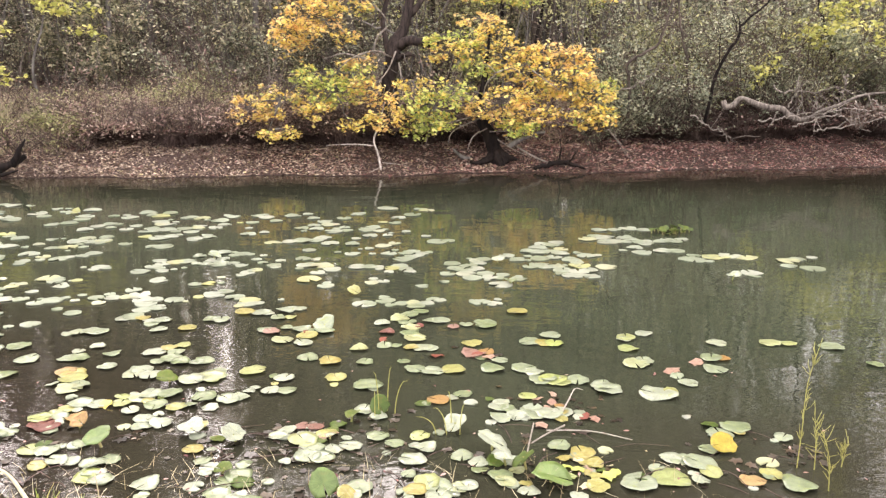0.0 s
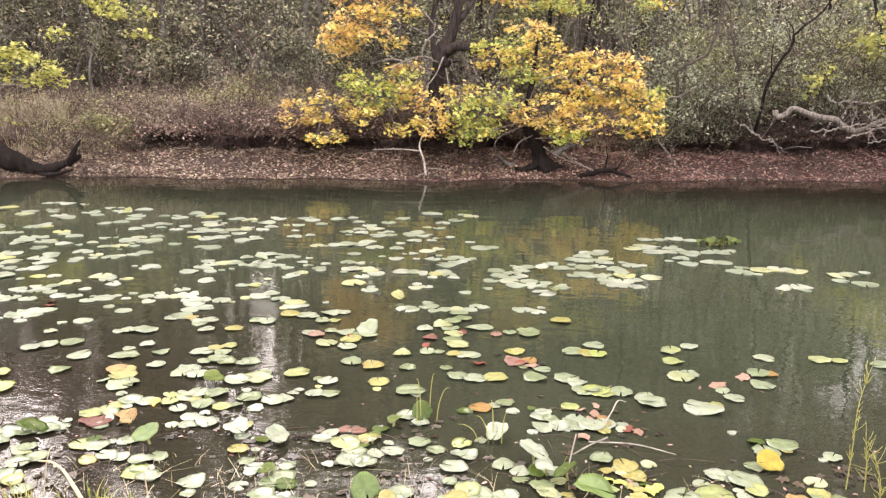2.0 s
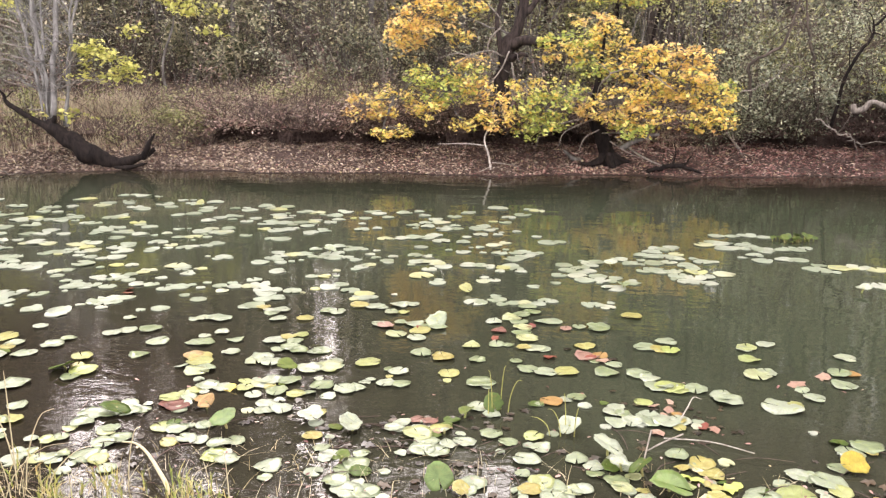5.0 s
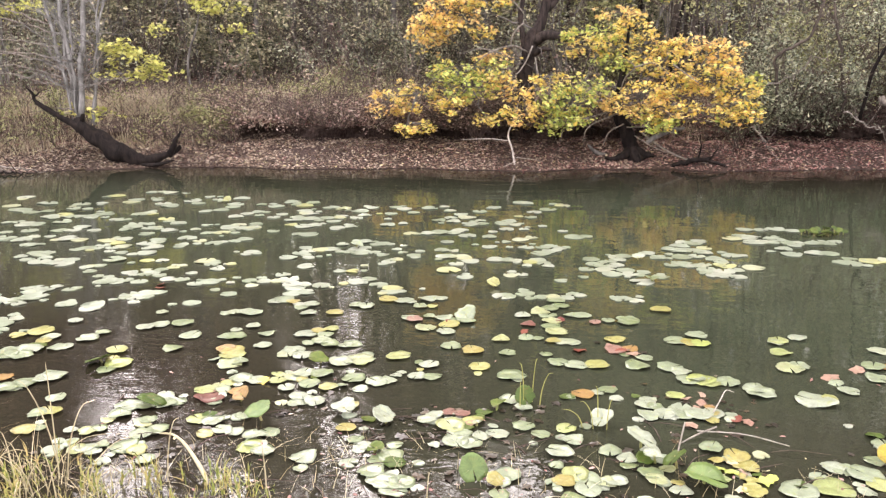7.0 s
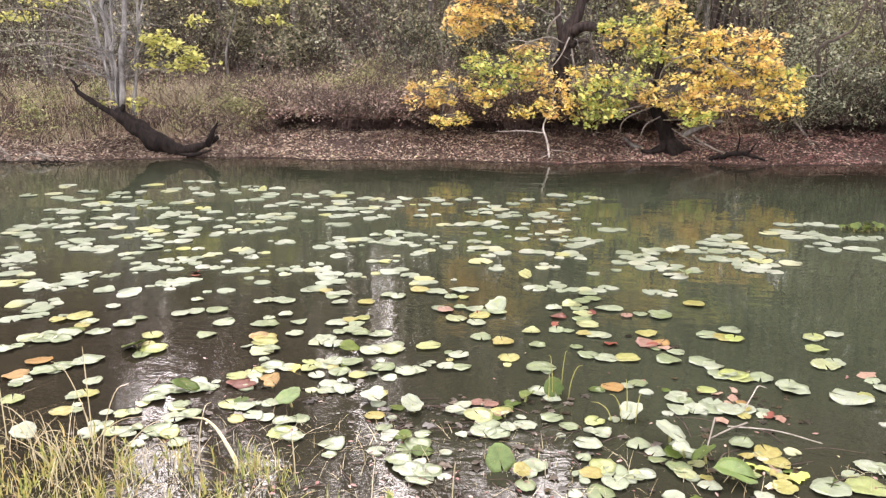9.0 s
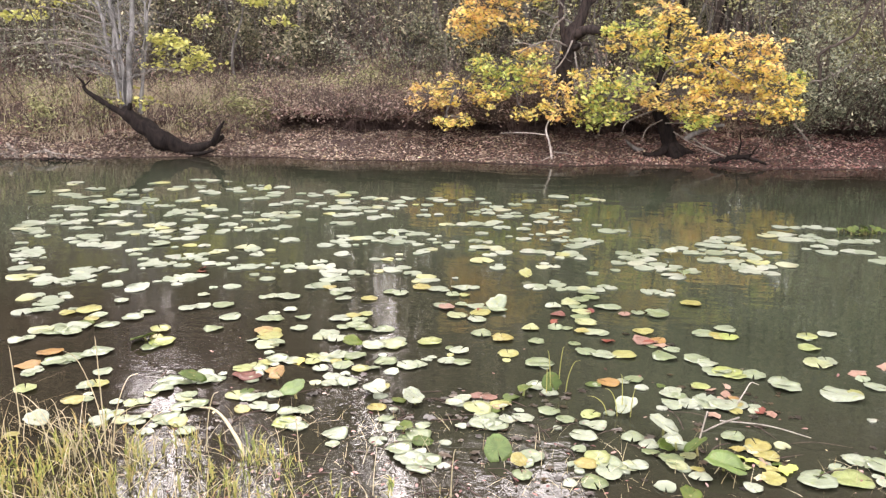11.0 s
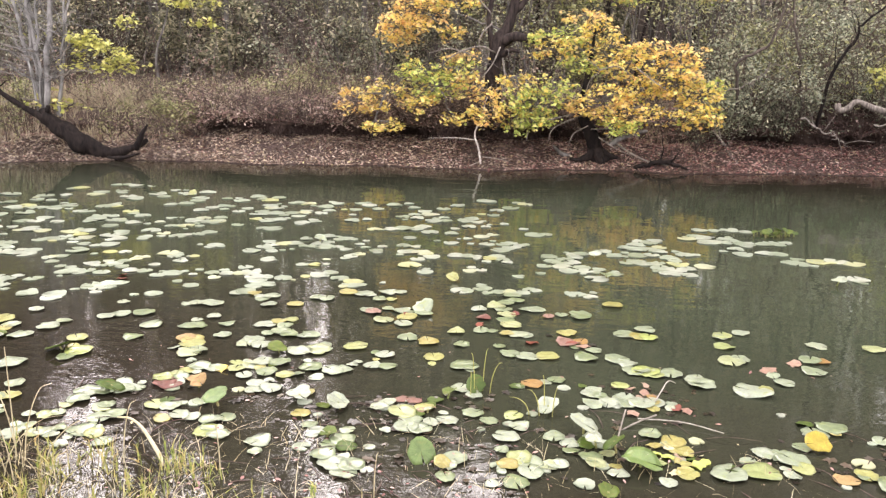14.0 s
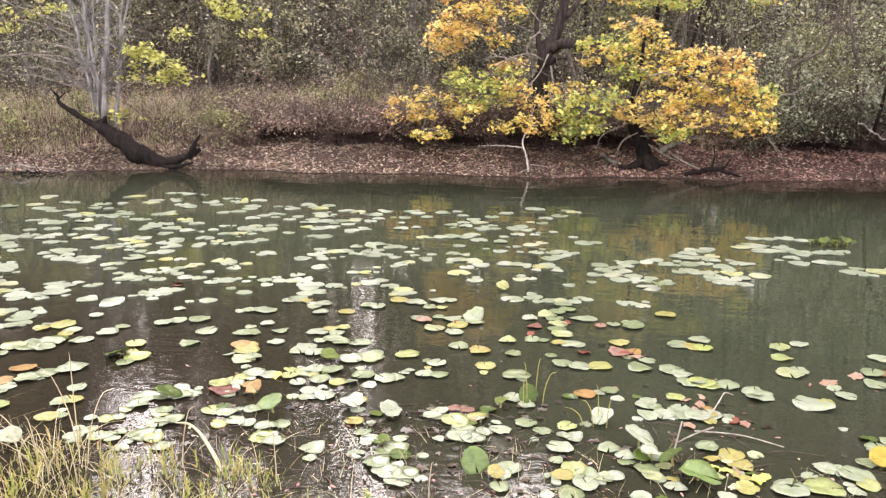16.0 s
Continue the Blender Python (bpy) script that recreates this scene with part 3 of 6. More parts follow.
set_pads("g", [(-2.34, 3.54, 0.08), (-2.40, 3.50, 0.11), (-2.21, 3.69, 0.13), (-2.15, 3.74, 0.13), (0.40, 4.29, 0.13), (-1.91, 3.88, 0.13), (-1.77, 3.97, 0.10), (0.48, 4.33, 0.13), (0.58, 4.33, 0.13), (1.53, 4.09, 0.15), (-1.99, 3.90, 0.13), (0.66, 4.34, 0.16), (-0.37, 4.39, 0.13), (0.74, 4.36, 0.12), (0.44, 4.41, 0.10), (-2.50, 3.67, 0.10), (1.84, 4.05, 0.10), (-2.45, 3.71, 0.08), (0.39, 4.44, 0.13), (-2.26, 3.85, 0.10), (1.63, 4.18, 0.16), (-2.44, 3.89, 0.13), (-2.77, 3.67, 0.08), (0.57, 4.59, 0.11)])
set_pads("g", [(0.19, 4.63, 0.12), (-2.27, 4.07, 0.14), (-2.22, 4.10, 0.11), (-2.36, 4.03, 0.14), (-1.16, 4.54, 0.14), (-2.45, 4.01, 0.15), (-1.10, 4.57, 0.11), (-1.56, 4.46, 0.14), (-0.86, 4.67, 0.12), (-1.31, 4.58, 0.15), (-0.95, 4.67, 0.12), (-0.39, 4.76, 0.18), (-2.12, 4.28, 0.14), (-1.76, 4.47, 0.11), (1.05, 4.69, 0.18), (-2.08, 4.33, 0.11), (1.35, 4.63, 0.23), (-1.89, 4.47, 0.13), (1.03, 4.74, 0.14), (-1.70, 4.55, 0.11), (-1.53, 4.63, 0.15), (0.67, 4.84, 0.15), (-1.65, 4.61, 0.15), (0.74, 4.84, 0.18)])
set_pads("g", [(-2.00, 4.47, 0.14), (0.90, 4.85, 0.15), (-2.92, 4.04, 0.12), (-0.00, 4.99, 0.14), (0.64, 4.98, 0.13), (-0.11, 5.03, 0.14), (0.39, 5.03, 0.16), (1.56, 4.80, 0.12), (1.55, 4.81, 0.09), (-1.48, 4.84, 0.16), (-1.36, 4.89, 0.19), (0.58, 5.04, 0.16), (-3.33, 3.92, 0.09), (-1.34, 4.97, 0.13), (-0.18, 5.16, 0.09), (-2.16, 4.69, 0.16), (-0.44, 5.15, 0.12), (-2.11, 4.74, 0.13), (-3.35, 3.98, 0.12), (0.44, 5.19, 0.11), (-1.75, 4.92, 0.15), (0.32, 5.24, 0.08), (-1.86, 4.94, 0.15), (-3.31, 4.12, 0.15)])
set_pads("g", [(1.32, 5.14, 0.18), (-3.27, 4.18, 0.15), (-0.82, 5.24, 0.15), (-3.25, 4.22, 0.17), (-2.88, 4.49, 0.12), (-1.84, 5.01, 0.15), (-3.16, 4.31, 0.17), (1.39, 5.17, 0.13), (1.80, 5.04, 0.16), (-1.52, 5.14, 0.10), (-3.13, 4.36, 0.15), (-1.48, 5.17, 0.13), (-1.63, 5.14, 0.13), (-2.85, 4.61, 0.17), (-0.01, 5.42, 0.12), (-0.06, 5.43, 0.15), (-1.78, 5.14, 0.10), (-0.50, 5.42, 0.13), (-2.08, 5.06, 0.12), (-1.70, 5.20, 0.14), (-0.25, 5.47, 0.08), (-0.33, 5.47, 0.12), (1.84, 5.23, 0.15), (0.84, 5.51, 0.14)])
set_pads("g", [(-0.89, 5.52, 0.14), (0.69, 5.56, 0.16), (-2.66, 4.93, 0.14), (-1.72, 5.33, 0.12), (-0.12, 5.62, 0.17), (-1.87, 5.33, 0.16), (-1.06, 5.59, 0.16), (-2.33, 5.21, 0.16), (-2.13, 5.30, 0.12), (-2.39, 5.21, 0.14), (-0.17, 5.74, 0.14), (0.83, 5.69, 0.15), (1.34, 5.61, 0.11), (1.37, 5.65, 0.14), (-2.65, 5.18, 0.16), (-3.79, 4.41, 0.12), (-0.78, 5.78, 0.14), (-3.76, 4.48, 0.10), (-2.38, 5.34, 0.09), (-3.56, 4.65, 0.16), (2.87, 5.12, 0.11), (-0.17, 5.87, 0.14), (-0.91, 5.81, 0.11), (1.97, 5.54, 0.14)])
set_pads("g", [(-3.60, 4.68, 0.18), (-2.29, 5.44, 0.11), (-3.43, 4.82, 0.14), (-3.69, 4.63, 0.18), (-0.96, 5.84, 0.15), (-3.38, 4.86, 0.11), (0.39, 5.91, 0.15), (1.51, 5.73, 0.13), (-1.21, 5.80, 0.13), (0.25, 5.94, 0.11), (-1.07, 5.86, 0.09), (-3.59, 4.76, 0.18), (0.38, 5.96, 0.17), (-0.38, 5.97, 0.13), (-3.78, 4.64, 0.18), (-3.69, 4.72, 0.16), (-0.20, 6.00, 0.15), (2.35, 5.54, 0.15), (-3.33, 5.02, 0.15), (-0.03, 6.03, 0.10), (0.05, 6.04, 0.16), (2.47, 5.52, 0.11), (-0.26, 6.09, 0.16), (-3.30, 5.16, 0.11)])
set_pads("g", [(2.75, 5.47, 0.17), (-3.05, 5.31, 0.15), (-2.00, 5.80, 0.13), (-2.83, 5.45, 0.17), (-2.98, 5.39, 0.15), (-3.59, 5.02, 0.13), (-0.18, 6.18, 0.14), (-1.18, 6.09, 0.12), (-2.41, 5.75, 0.15), (-1.60, 6.04, 0.14), (-0.10, 6.26, 0.14), (-2.45, 5.78, 0.17), (-1.69, 6.05, 0.11), (-2.55, 5.75, 0.13), (-2.61, 5.72, 0.10), (-2.10, 5.95, 0.12), (-1.27, 6.20, 0.09), (-2.05, 6.02, 0.14), (-1.34, 6.23, 0.16), (-0.14, 6.39, 0.15), (-1.15, 6.30, 0.15), (-1.06, 6.34, 0.11), (-3.10, 5.67, 0.10), (-0.51, 6.46, 0.11)])
set_pads("g", [(-3.64, 5.38, 0.11), (-2.35, 6.06, 0.13), (-4.10, 5.04, 0.12)])
set_raised("g", [(0.37, 3.75, 0.10), (-0.51, 4.04, 0.05), (-0.80, 5.88, 0.18), (0.66, 7.09, 0.12), (-2.18, 8.00, 0.14)])
set_pads("y", [(-0.00, 3.59, 0.13), (0.79, 3.54, 0.11), (1.13, 3.62, 0.18), (0.80, 3.77, 0.13), (1.35, 3.68, 0.11), (0.77, 3.86, 0.13), (1.63, 3.67, 0.11), (-1.18, 3.91, 0.11), (-0.54, 4.09, 0.11), (0.72, 4.28, 0.08), (-2.83, 3.64, 0.12), (-1.44, 4.42, 0.11), (-2.84, 3.87, 0.13), (0.79, 4.80, 0.12), (-3.20, 3.72, 0.13), (-0.59, 4.88, 0.14), (0.14, 5.03, 0.16), (-1.14, 4.99, 0.16), (-0.66, 5.15, 0.15), (-2.20, 4.86, 0.17), (-2.23, 4.93, 0.17), (-0.14, 5.43, 0.10), (0.28, 5.51, 0.14), (1.34, 5.42, 0.14)])
set_pads("y", [(0.78, 5.53, 0.14), (-2.99, 4.82, 0.14), (-1.79, 5.42, 0.11), (-1.72, 5.47, 0.11), (-0.89, 5.69, 0.16), (-3.60, 4.94, 0.11), (-1.81, 5.85, 0.13), (-1.09, 6.11, 0.09), (0.66, 6.27, 0.17), (-3.84, 5.02, 0.12), (-3.74, 5.11, 0.19), (-1.46, 6.24, 0.15), (-2.21, 6.08, 0.11)])
set_raised("y", [(-0.68, 6.77, 0.11), (-4.61, 10.45, 0.13)])
set_pads("o", [(1.51, 3.60, 0.12), (0.73, 4.45, 0.06), (0.05, 4.53, 0.13), (-1.94, 4.29, 0.11), (-3.44, 4.04, 0.15), (0.36, 5.34, 0.12), (-2.30, 4.96, 0.13), (-3.44, 4.28, 0.16), (1.92, 5.23, 0.10)])
set_raised("o", [(-1.87, 4.18, 0.11)])
set_pads("r", [(-0.60, 4.17, 0.09), (-0.68, 4.18, 0.09), (-2.03, 4.17, 0.14), (-2.09, 4.20, 0.14), (0.27, 5.32, 0.17), (-0.33, 5.77, 0.12), (-1.16, 5.75, 0.13), (0.15, 5.88, 0.09)])
set_pads("d", [(0.34, 3.79, 0.12), (-3.59, 4.82, 0.15)])
set_raised("d", [(0.40, 3.27, 0.10), (-0.96, 3.66, 0.09), (-0.42, 4.27, 0.09)])
set_pads("w", [(-1.45, 4.22, 0.13), (-1.57, 4.28, 0.11), (-0.91, 4.86, 0.13)])
set_raised("w", [(0.14, 4.15, 0.13), (-1.01, 4.05, 0.12), (-1.25, 4.11, 0.14), (-2.82, 3.31, 0.13), (2.68, 7.24, 0.13), (0.60, 7.89, 0.13), (-5.40, 10.86, 0.12)])

far_rafts = []
far_rafts.append([(-4.19, 4.97, 0.14), (-4.05, 5.09, 0.12), (-4.18, 5.17, 0.12), (-4.15, 5.22, 0.18), (-4.12, 5.24, 0.10), (-4.39, 5.26, 0.12), (-4.39, 5.32, 0.15), (-4.22, 5.32, 0.10), (-4.11, 5.36, 0.10), (-4.36, 5.37, 0.10), (-4.19, 5.45, 0.08), (-4.55, 5.66, 0.11), (-3.71, 5.68, 0.14), (-3.98, 5.72, 0.08), (-4.50, 5.74, 0.15), (-3.96, 5.76, 0.15), (-4.61, 5.77, 0.18), (-3.74, 5.77, 0.17), (-4.87, 5.80, 0.21), (-4.43, 5.82, 0.13), (-3.74, 5.85, 0.08), (-4.78, 5.86, 0.09), (-3.46, 5.89, 0.08), (-4.36, 5.90, 0.18), (-2.99, 5.93, 0.13), (-4.32, 5.95, 0.13), (-3.60, 6.00, 0.08), (-3.51, 6.01, 0.14), (-4.44, 6.05, 0.17), (-5.07, 6.05, 0.15)])
far_rafts.append([(-4.91, 6.07, 0.13), (-3.60, 6.08, 0.14), (-2.30, 6.13, 0.15), (-4.39, 6.13, 0.13), (-5.05, 6.13, 0.09), (-4.55, 6.14, 0.11), (-3.48, 6.14, 0.16), (-4.19, 6.15, 0.10), (-4.50, 6.18, 0.11), (-3.40, 6.19, 0.12), (-2.80, 6.21, 0.12), (-4.15, 6.21, 0.08), (-4.35, 6.23, 0.09), (-5.15, 6.23, 0.08), (-2.29, 6.30, 0.13), (-5.27, 6.31, 0.11), (-4.05, 6.41, 0.13), (-4.00, 6.46, 0.17), (-3.73, 6.47, 0.13), (-3.22, 6.47, 0.12), (-2.32, 6.47, 0.16), (-5.26, 6.48, 0.14), (-0.57, 6.48, 0.15), (-1.51, 6.49, 0.15), (-1.42, 6.49, 0.09), (-2.71, 6.49, 0.10), (-0.26, 6.49, 0.11), (0.49, 6.49, 0.11), (-3.88, 6.50, 0.13), (-5.39, 6.50, 0.19)])
far_rafts.append([(-0.06, 6.50, 0.11), (-0.17, 6.51, 0.11), (0.41, 6.54, 0.11), (0.34, 6.56, 0.11), (-3.13, 6.56, 0.16), (-2.13, 6.57, 0.14), (-2.38, 6.58, 0.16), (-1.51, 6.58, 0.15), (-0.40, 6.58, 0.15), (0.05, 6.59, 0.09), (-3.52, 6.59, 0.13), (-3.09, 6.59, 0.10), (-2.29, 6.59, 0.12), (-3.39, 6.59, 0.12), (-4.19, 6.60, 0.09), (-0.01, 6.61, 0.11), (-2.79, 6.63, 0.12), (-5.38, 6.63, 0.19), (-2.66, 6.64, 0.12), (-2.54, 6.66, 0.12), (-1.65, 6.66, 0.14), (-5.53, 6.67, 0.14), (-1.96, 6.68, 0.08), (-3.66, 6.70, 0.11), (-3.81, 6.72, 0.11), (-1.85, 6.74, 0.16), (-4.36, 6.74, 0.11), (-3.97, 6.75, 0.13), (-2.47, 6.75, 0.16), (-3.77, 6.79, 0.13)])
far_rafts.append([(-3.41, 6.82, 0.09), (-1.77, 6.83, 0.12), (-4.47, 6.87, 0.11), (-2.57, 6.87, 0.12), (-3.73, 6.88, 0.11), (-5.72, 6.91, 0.09), (-4.38, 6.96, 0.11), (-4.78, 6.98, 0.19), (-3.67, 6.98, 0.11), (-5.04, 7.00, 0.19), (-3.25, 7.00, 0.12), (-0.95, 7.03, 0.13), (-0.11, 7.03, 0.10), (-3.62, 7.06, 0.09), (-2.10, 7.07, 0.10), (-5.22, 7.08, 0.12), (-1.99, 7.09, 0.10), (0.58, 7.09, 0.18), (-4.78, 7.12, 0.14), (-4.90, 7.12, 0.10), (-0.56, 7.14, 0.12), (-3.37, 7.15, 0.13), (-5.08, 7.16, 0.12), (0.08, 7.17, 0.08), (-0.46, 7.18, 0.10), (-5.35, 7.18, 0.12), (-3.19, 7.19, 0.09), (-4.04, 7.19, 0.12), (-2.46, 7.20, 0.14), (-4.37, 7.20, 0.19)])
far_rafts.append([(-3.90, 7.22, 0.11), (-1.13, 7.24, 0.19), (-3.39, 7.25, 0.11), (-3.48, 7.25, 0.18), (-5.73, 7.26, 0.14), (0.76, 7.28, 0.12), (0.33, 7.31, 0.16), (0.57, 7.32, 0.10), (0.50, 7.33, 0.14), (-5.24, 7.33, 0.20), (-5.19, 7.37, 0.13), (1.43, 7.37, 0.13), (1.34, 7.39, 0.13), (1.24, 7.39, 0.15), (-5.90, 7.39, 0.13), (-1.77, 7.39, 0.09), (0.28, 7.45, 0.17), (0.11, 7.45, 0.13), (0.46, 7.46, 0.15), (-1.74, 7.47, 0.13), (-6.03, 7.48, 0.19), (-4.47, 7.48, 0.12), (2.93, 7.49, 0.18), (-1.09, 7.50, 0.13), (-4.21, 7.51, 0.17), (-4.61, 7.51, 0.10), (-2.74, 7.51, 0.16), (1.33, 7.53, 0.17), (-6.20, 7.53, 0.22), (-4.99, 7.54, 0.13)])
far_rafts.append([(-2.55, 7.55, 0.11), (-1.68, 7.58, 0.11), (1.20, 7.58, 0.17), (-3.21, 7.60, 0.09), (0.26, 7.61, 0.15), (-0.97, 7.62, 0.15), (-4.81, 7.63, 0.10), (-4.92, 7.64, 0.15), (-0.28, 7.64, 0.13), (-2.38, 7.66, 0.05), (0.39, 7.66, 0.13), (-0.41, 7.66, 0.13), (-4.67, 7.66, 0.12), (0.18, 7.66, 0.13), (-6.24, 7.67, 0.22), (3.58, 7.67, 0.23), (-5.60, 7.67, 0.16), (-3.18, 7.68, 0.14), (-2.68, 7.70, 0.14), (-0.55, 7.70, 0.11), (1.63, 7.71, 0.18), (-0.63, 7.71, 0.13), (-0.74, 7.71, 0.15), (1.15, 7.72, 0.13), (0.90, 7.73, 0.13), (-0.34, 7.74, 0.15), (-1.04, 7.74, 0.13), (-4.60, 7.75, 0.15), (-1.86, 7.76, 0.11), (-1.10, 7.76, 0.18)])
far_rafts.append([(1.03, 7.76, 0.18), (-4.83, 7.76, 0.13), (-4.25, 7.77, 0.15), (-1.55, 7.77, 0.13), (1.38, 7.78, 0.18), (-2.10, 7.79, 0.16), (1.21, 7.79, 0.11), (-1.22, 7.81, 0.11), (-2.63, 7.81, 0.14), (-4.02, 7.81, 0.10), (0.98, 7.82, 0.13), (-2.31, 7.82, 0.09), (-6.22, 7.82, 0.25), (0.16, 7.84, 0.15), (-1.96, 7.84, 0.11), (0.42, 7.86, 0.13), (-1.68, 7.87, 0.09), (-2.54, 7.88, 0.14), (-5.85, 7.89, 0.22), (-2.42, 7.90, 0.16), (-4.42, 7.90, 0.18), (-4.04, 7.92, 0.12), (-5.47, 7.93, 0.11), (-6.07, 7.94, 0.22), (-1.52, 7.95, 0.09), (-2.17, 7.95, 0.16), (-2.71, 7.95, 0.12), (0.40, 7.98, 0.13), (-4.33, 7.98, 0.13), (-5.23, 7.98, 0.16)])
far_rafts.append([(3.47, 7.99, 0.19), (-1.77, 8.00, 0.09), (0.80, 8.01, 0.14), (2.56, 8.01, 0.23), (-3.73, 8.01, 0.17), (-1.19, 8.01, 0.09), (-5.38, 8.01, 0.21), (-4.91, 8.01, 0.21), (0.48, 8.02, 0.14), (1.34, 8.02, 0.16), (-2.10, 8.02, 0.12), (-0.32, 8.03, 0.18), (3.58, 8.04, 0.15), (-1.31, 8.04, 0.14), (-5.83, 8.05, 0.14), (2.49, 8.06, 0.14), (-4.77, 8.07, 0.16), (1.04, 8.07, 0.18), (-3.66, 8.08, 0.10), (-4.38, 8.08, 0.15), (-0.24, 8.12, 0.14), (1.18, 8.12, 0.14), (2.77, 8.13, 0.19), (3.11, 8.13, 0.19), (-2.37, 8.15, 0.12), (0.71, 8.18, 0.14), (1.52, 8.19, 0.16), (2.96, 8.20, 0.19), (-6.27, 8.22, 0.14), (-1.88, 8.22, 0.09)])
far_rafts.append([(-4.12, 8.22, 0.18), (-3.48, 8.26, 0.15), (-0.85, 8.26, 0.14), (-1.97, 8.26, 0.14), (-0.14, 8.27, 0.12), (-0.48, 8.28, 0.14), (1.28, 8.29, 0.14), (-2.17, 8.31, 0.14), (-0.31, 8.31, 0.14), (2.11, 8.33, 0.18), (-6.06, 8.33, 0.17), (1.04, 8.34, 0.16), (1.18, 8.37, 0.17), (-4.67, 8.37, 0.16), (-0.23, 8.38, 0.12), (-5.74, 8.39, 0.17), (0.94, 8.40, 0.14), (2.48, 8.40, 0.17), (-1.31, 8.41, 0.13), (2.34, 8.42, 0.17), (-5.60, 8.45, 0.17), (-5.35, 8.46, 0.14), (1.30, 8.49, 0.14), (-0.70, 8.51, 0.09), (-3.95, 8.51, 0.10), (1.07, 8.55, 0.17), (-3.71, 8.55, 0.10), (-3.87, 8.55, 0.16), (-5.02, 8.56, 0.14), (-2.98, 8.57, 0.15)])
far_rafts.append([(2.09, 8.57, 0.15), (-2.88, 8.58, 0.23), (-4.51, 8.59, 0.16), (-6.34, 8.62, 0.18), (-5.59, 8.62, 0.17), (-4.67, 8.63, 0.11), (-0.56, 8.64, 0.15), (-4.79, 8.67, 0.16), (-4.24, 8.68, 0.11), (-3.32, 8.69, 0.13), (-5.02, 8.70, 0.22), (1.23, 8.71, 0.17), (-6.25, 8.71, 0.27), (-0.90, 8.72, 0.15), (-1.14, 8.74, 0.17), (-3.65, 8.76, 0.13), (-1.77, 8.77, 0.15), (-6.54, 8.80, 0.15), (1.29, 8.80, 0.15), (-3.88, 8.81, 0.21), (-1.59, 8.83, 0.15), (2.23, 8.85, 0.18), (1.86, 8.86, 0.20), (-3.62, 8.86, 0.16), (-6.01, 8.87, 0.21), (0.00, 8.87, 0.22), (2.59, 8.87, 0.15), (2.45, 8.87, 0.15), (-5.05, 8.87, 0.23), (-1.32, 8.88, 0.15)])
far_rafts.append([(-1.45, 8.89, 0.20), (2.30, 8.89, 0.10), (1.98, 8.91, 0.15), (-4.21, 8.92, 0.11), (2.55, 8.94, 0.18), (2.15, 8.97, 0.15), (-2.67, 8.98, 0.16), (1.66, 8.99, 0.18), (-4.60, 8.99, 0.17), (-3.85, 8.99, 0.16), (2.70, 8.99, 0.13), (-0.89, 9.00, 0.10), (-3.06, 9.01, 0.21), (-1.25, 9.06, 0.15), (-3.67, 9.06, 0.14), (2.09, 9.07, 0.13), (-4.75, 9.07, 0.11), (-3.25, 9.07, 0.13), (-2.53, 9.07, 0.13), (-5.46, 9.08, 0.12), (-2.98, 9.09, 0.16), (-5.36, 9.10, 0.18), (1.88, 9.11, 0.18), (-0.12, 9.14, 0.10), (-6.35, 9.15, 0.25), (1.77, 9.15, 0.16), (-0.75, 9.15, 0.15), (-5.82, 9.17, 0.15), (-6.07, 9.20, 0.18), (-4.85, 9.20, 0.17)])
far_rafts.append([(-2.13, 9.22, 0.16), (-6.25, 9.29, 0.25), (-5.87, 9.32, 0.18), (-2.81, 9.33, 0.16), (-3.32, 9.38, 0.22), (-0.35, 9.39, 0.10), (-6.76, 9.39, 0.26), (-1.19, 9.40, 0.18), (-5.78, 9.42, 0.21), (-0.67, 9.43, 0.13), (-3.13, 9.46, 0.22), (-5.33, 9.46, 0.24), (-1.04, 9.46, 0.13), (-4.08, 9.46, 0.17), (-3.61, 9.48, 0.14), (-6.95, 9.49, 0.19), (1.89, 9.50, 0.16), (-0.81, 9.51, 0.21), (2.07, 9.51, 0.14), (-2.94, 9.53, 0.17), (-3.33, 9.53, 0.17), (-1.41, 9.53, 0.16), (-7.07, 9.55, 0.26), (-5.26, 9.55, 0.15), (-1.59, 9.57, 0.16), (-7.56, 9.59, 0.30), (-3.83, 9.59, 0.11), (-2.81, 9.59, 0.14), (-2.21, 9.59, 0.08), (-2.60, 9.59, 0.14)])
far_rafts.append([(2.24, 9.60, 0.19), (-1.09, 9.63, 0.11), (-0.76, 9.65, 0.16), (-4.02, 9.67, 0.15), (-3.58, 9.71, 0.14), (-6.20, 9.72, 0.13), (-6.40, 9.72, 0.16), (-7.32, 9.77, 0.20), (-2.55, 9.79, 0.14), (-4.61, 9.80, 0.12), (-1.28, 9.81, 0.19), (-3.92, 9.81, 0.15), (-3.25, 9.82, 0.23), (-4.45, 9.88, 0.18), (-0.51, 9.92, 0.14), (-2.25, 9.93, 0.14), (-3.37, 9.96, 0.17), (-1.37, 9.98, 0.17), (-1.98, 10.02, 0.14), (-6.47, 10.02, 0.23), (-6.94, 10.03, 0.20), (-2.68, 10.05, 0.20), (-5.25, 10.07, 0.25), (-4.39, 10.11, 0.18), (-6.26, 10.16, 0.13), (-3.14, 10.21, 0.12), (-2.92, 10.21, 0.15), (-1.17, 10.22, 0.17), (-1.55, 10.22, 0.14), (-5.41, 10.22, 0.19)])
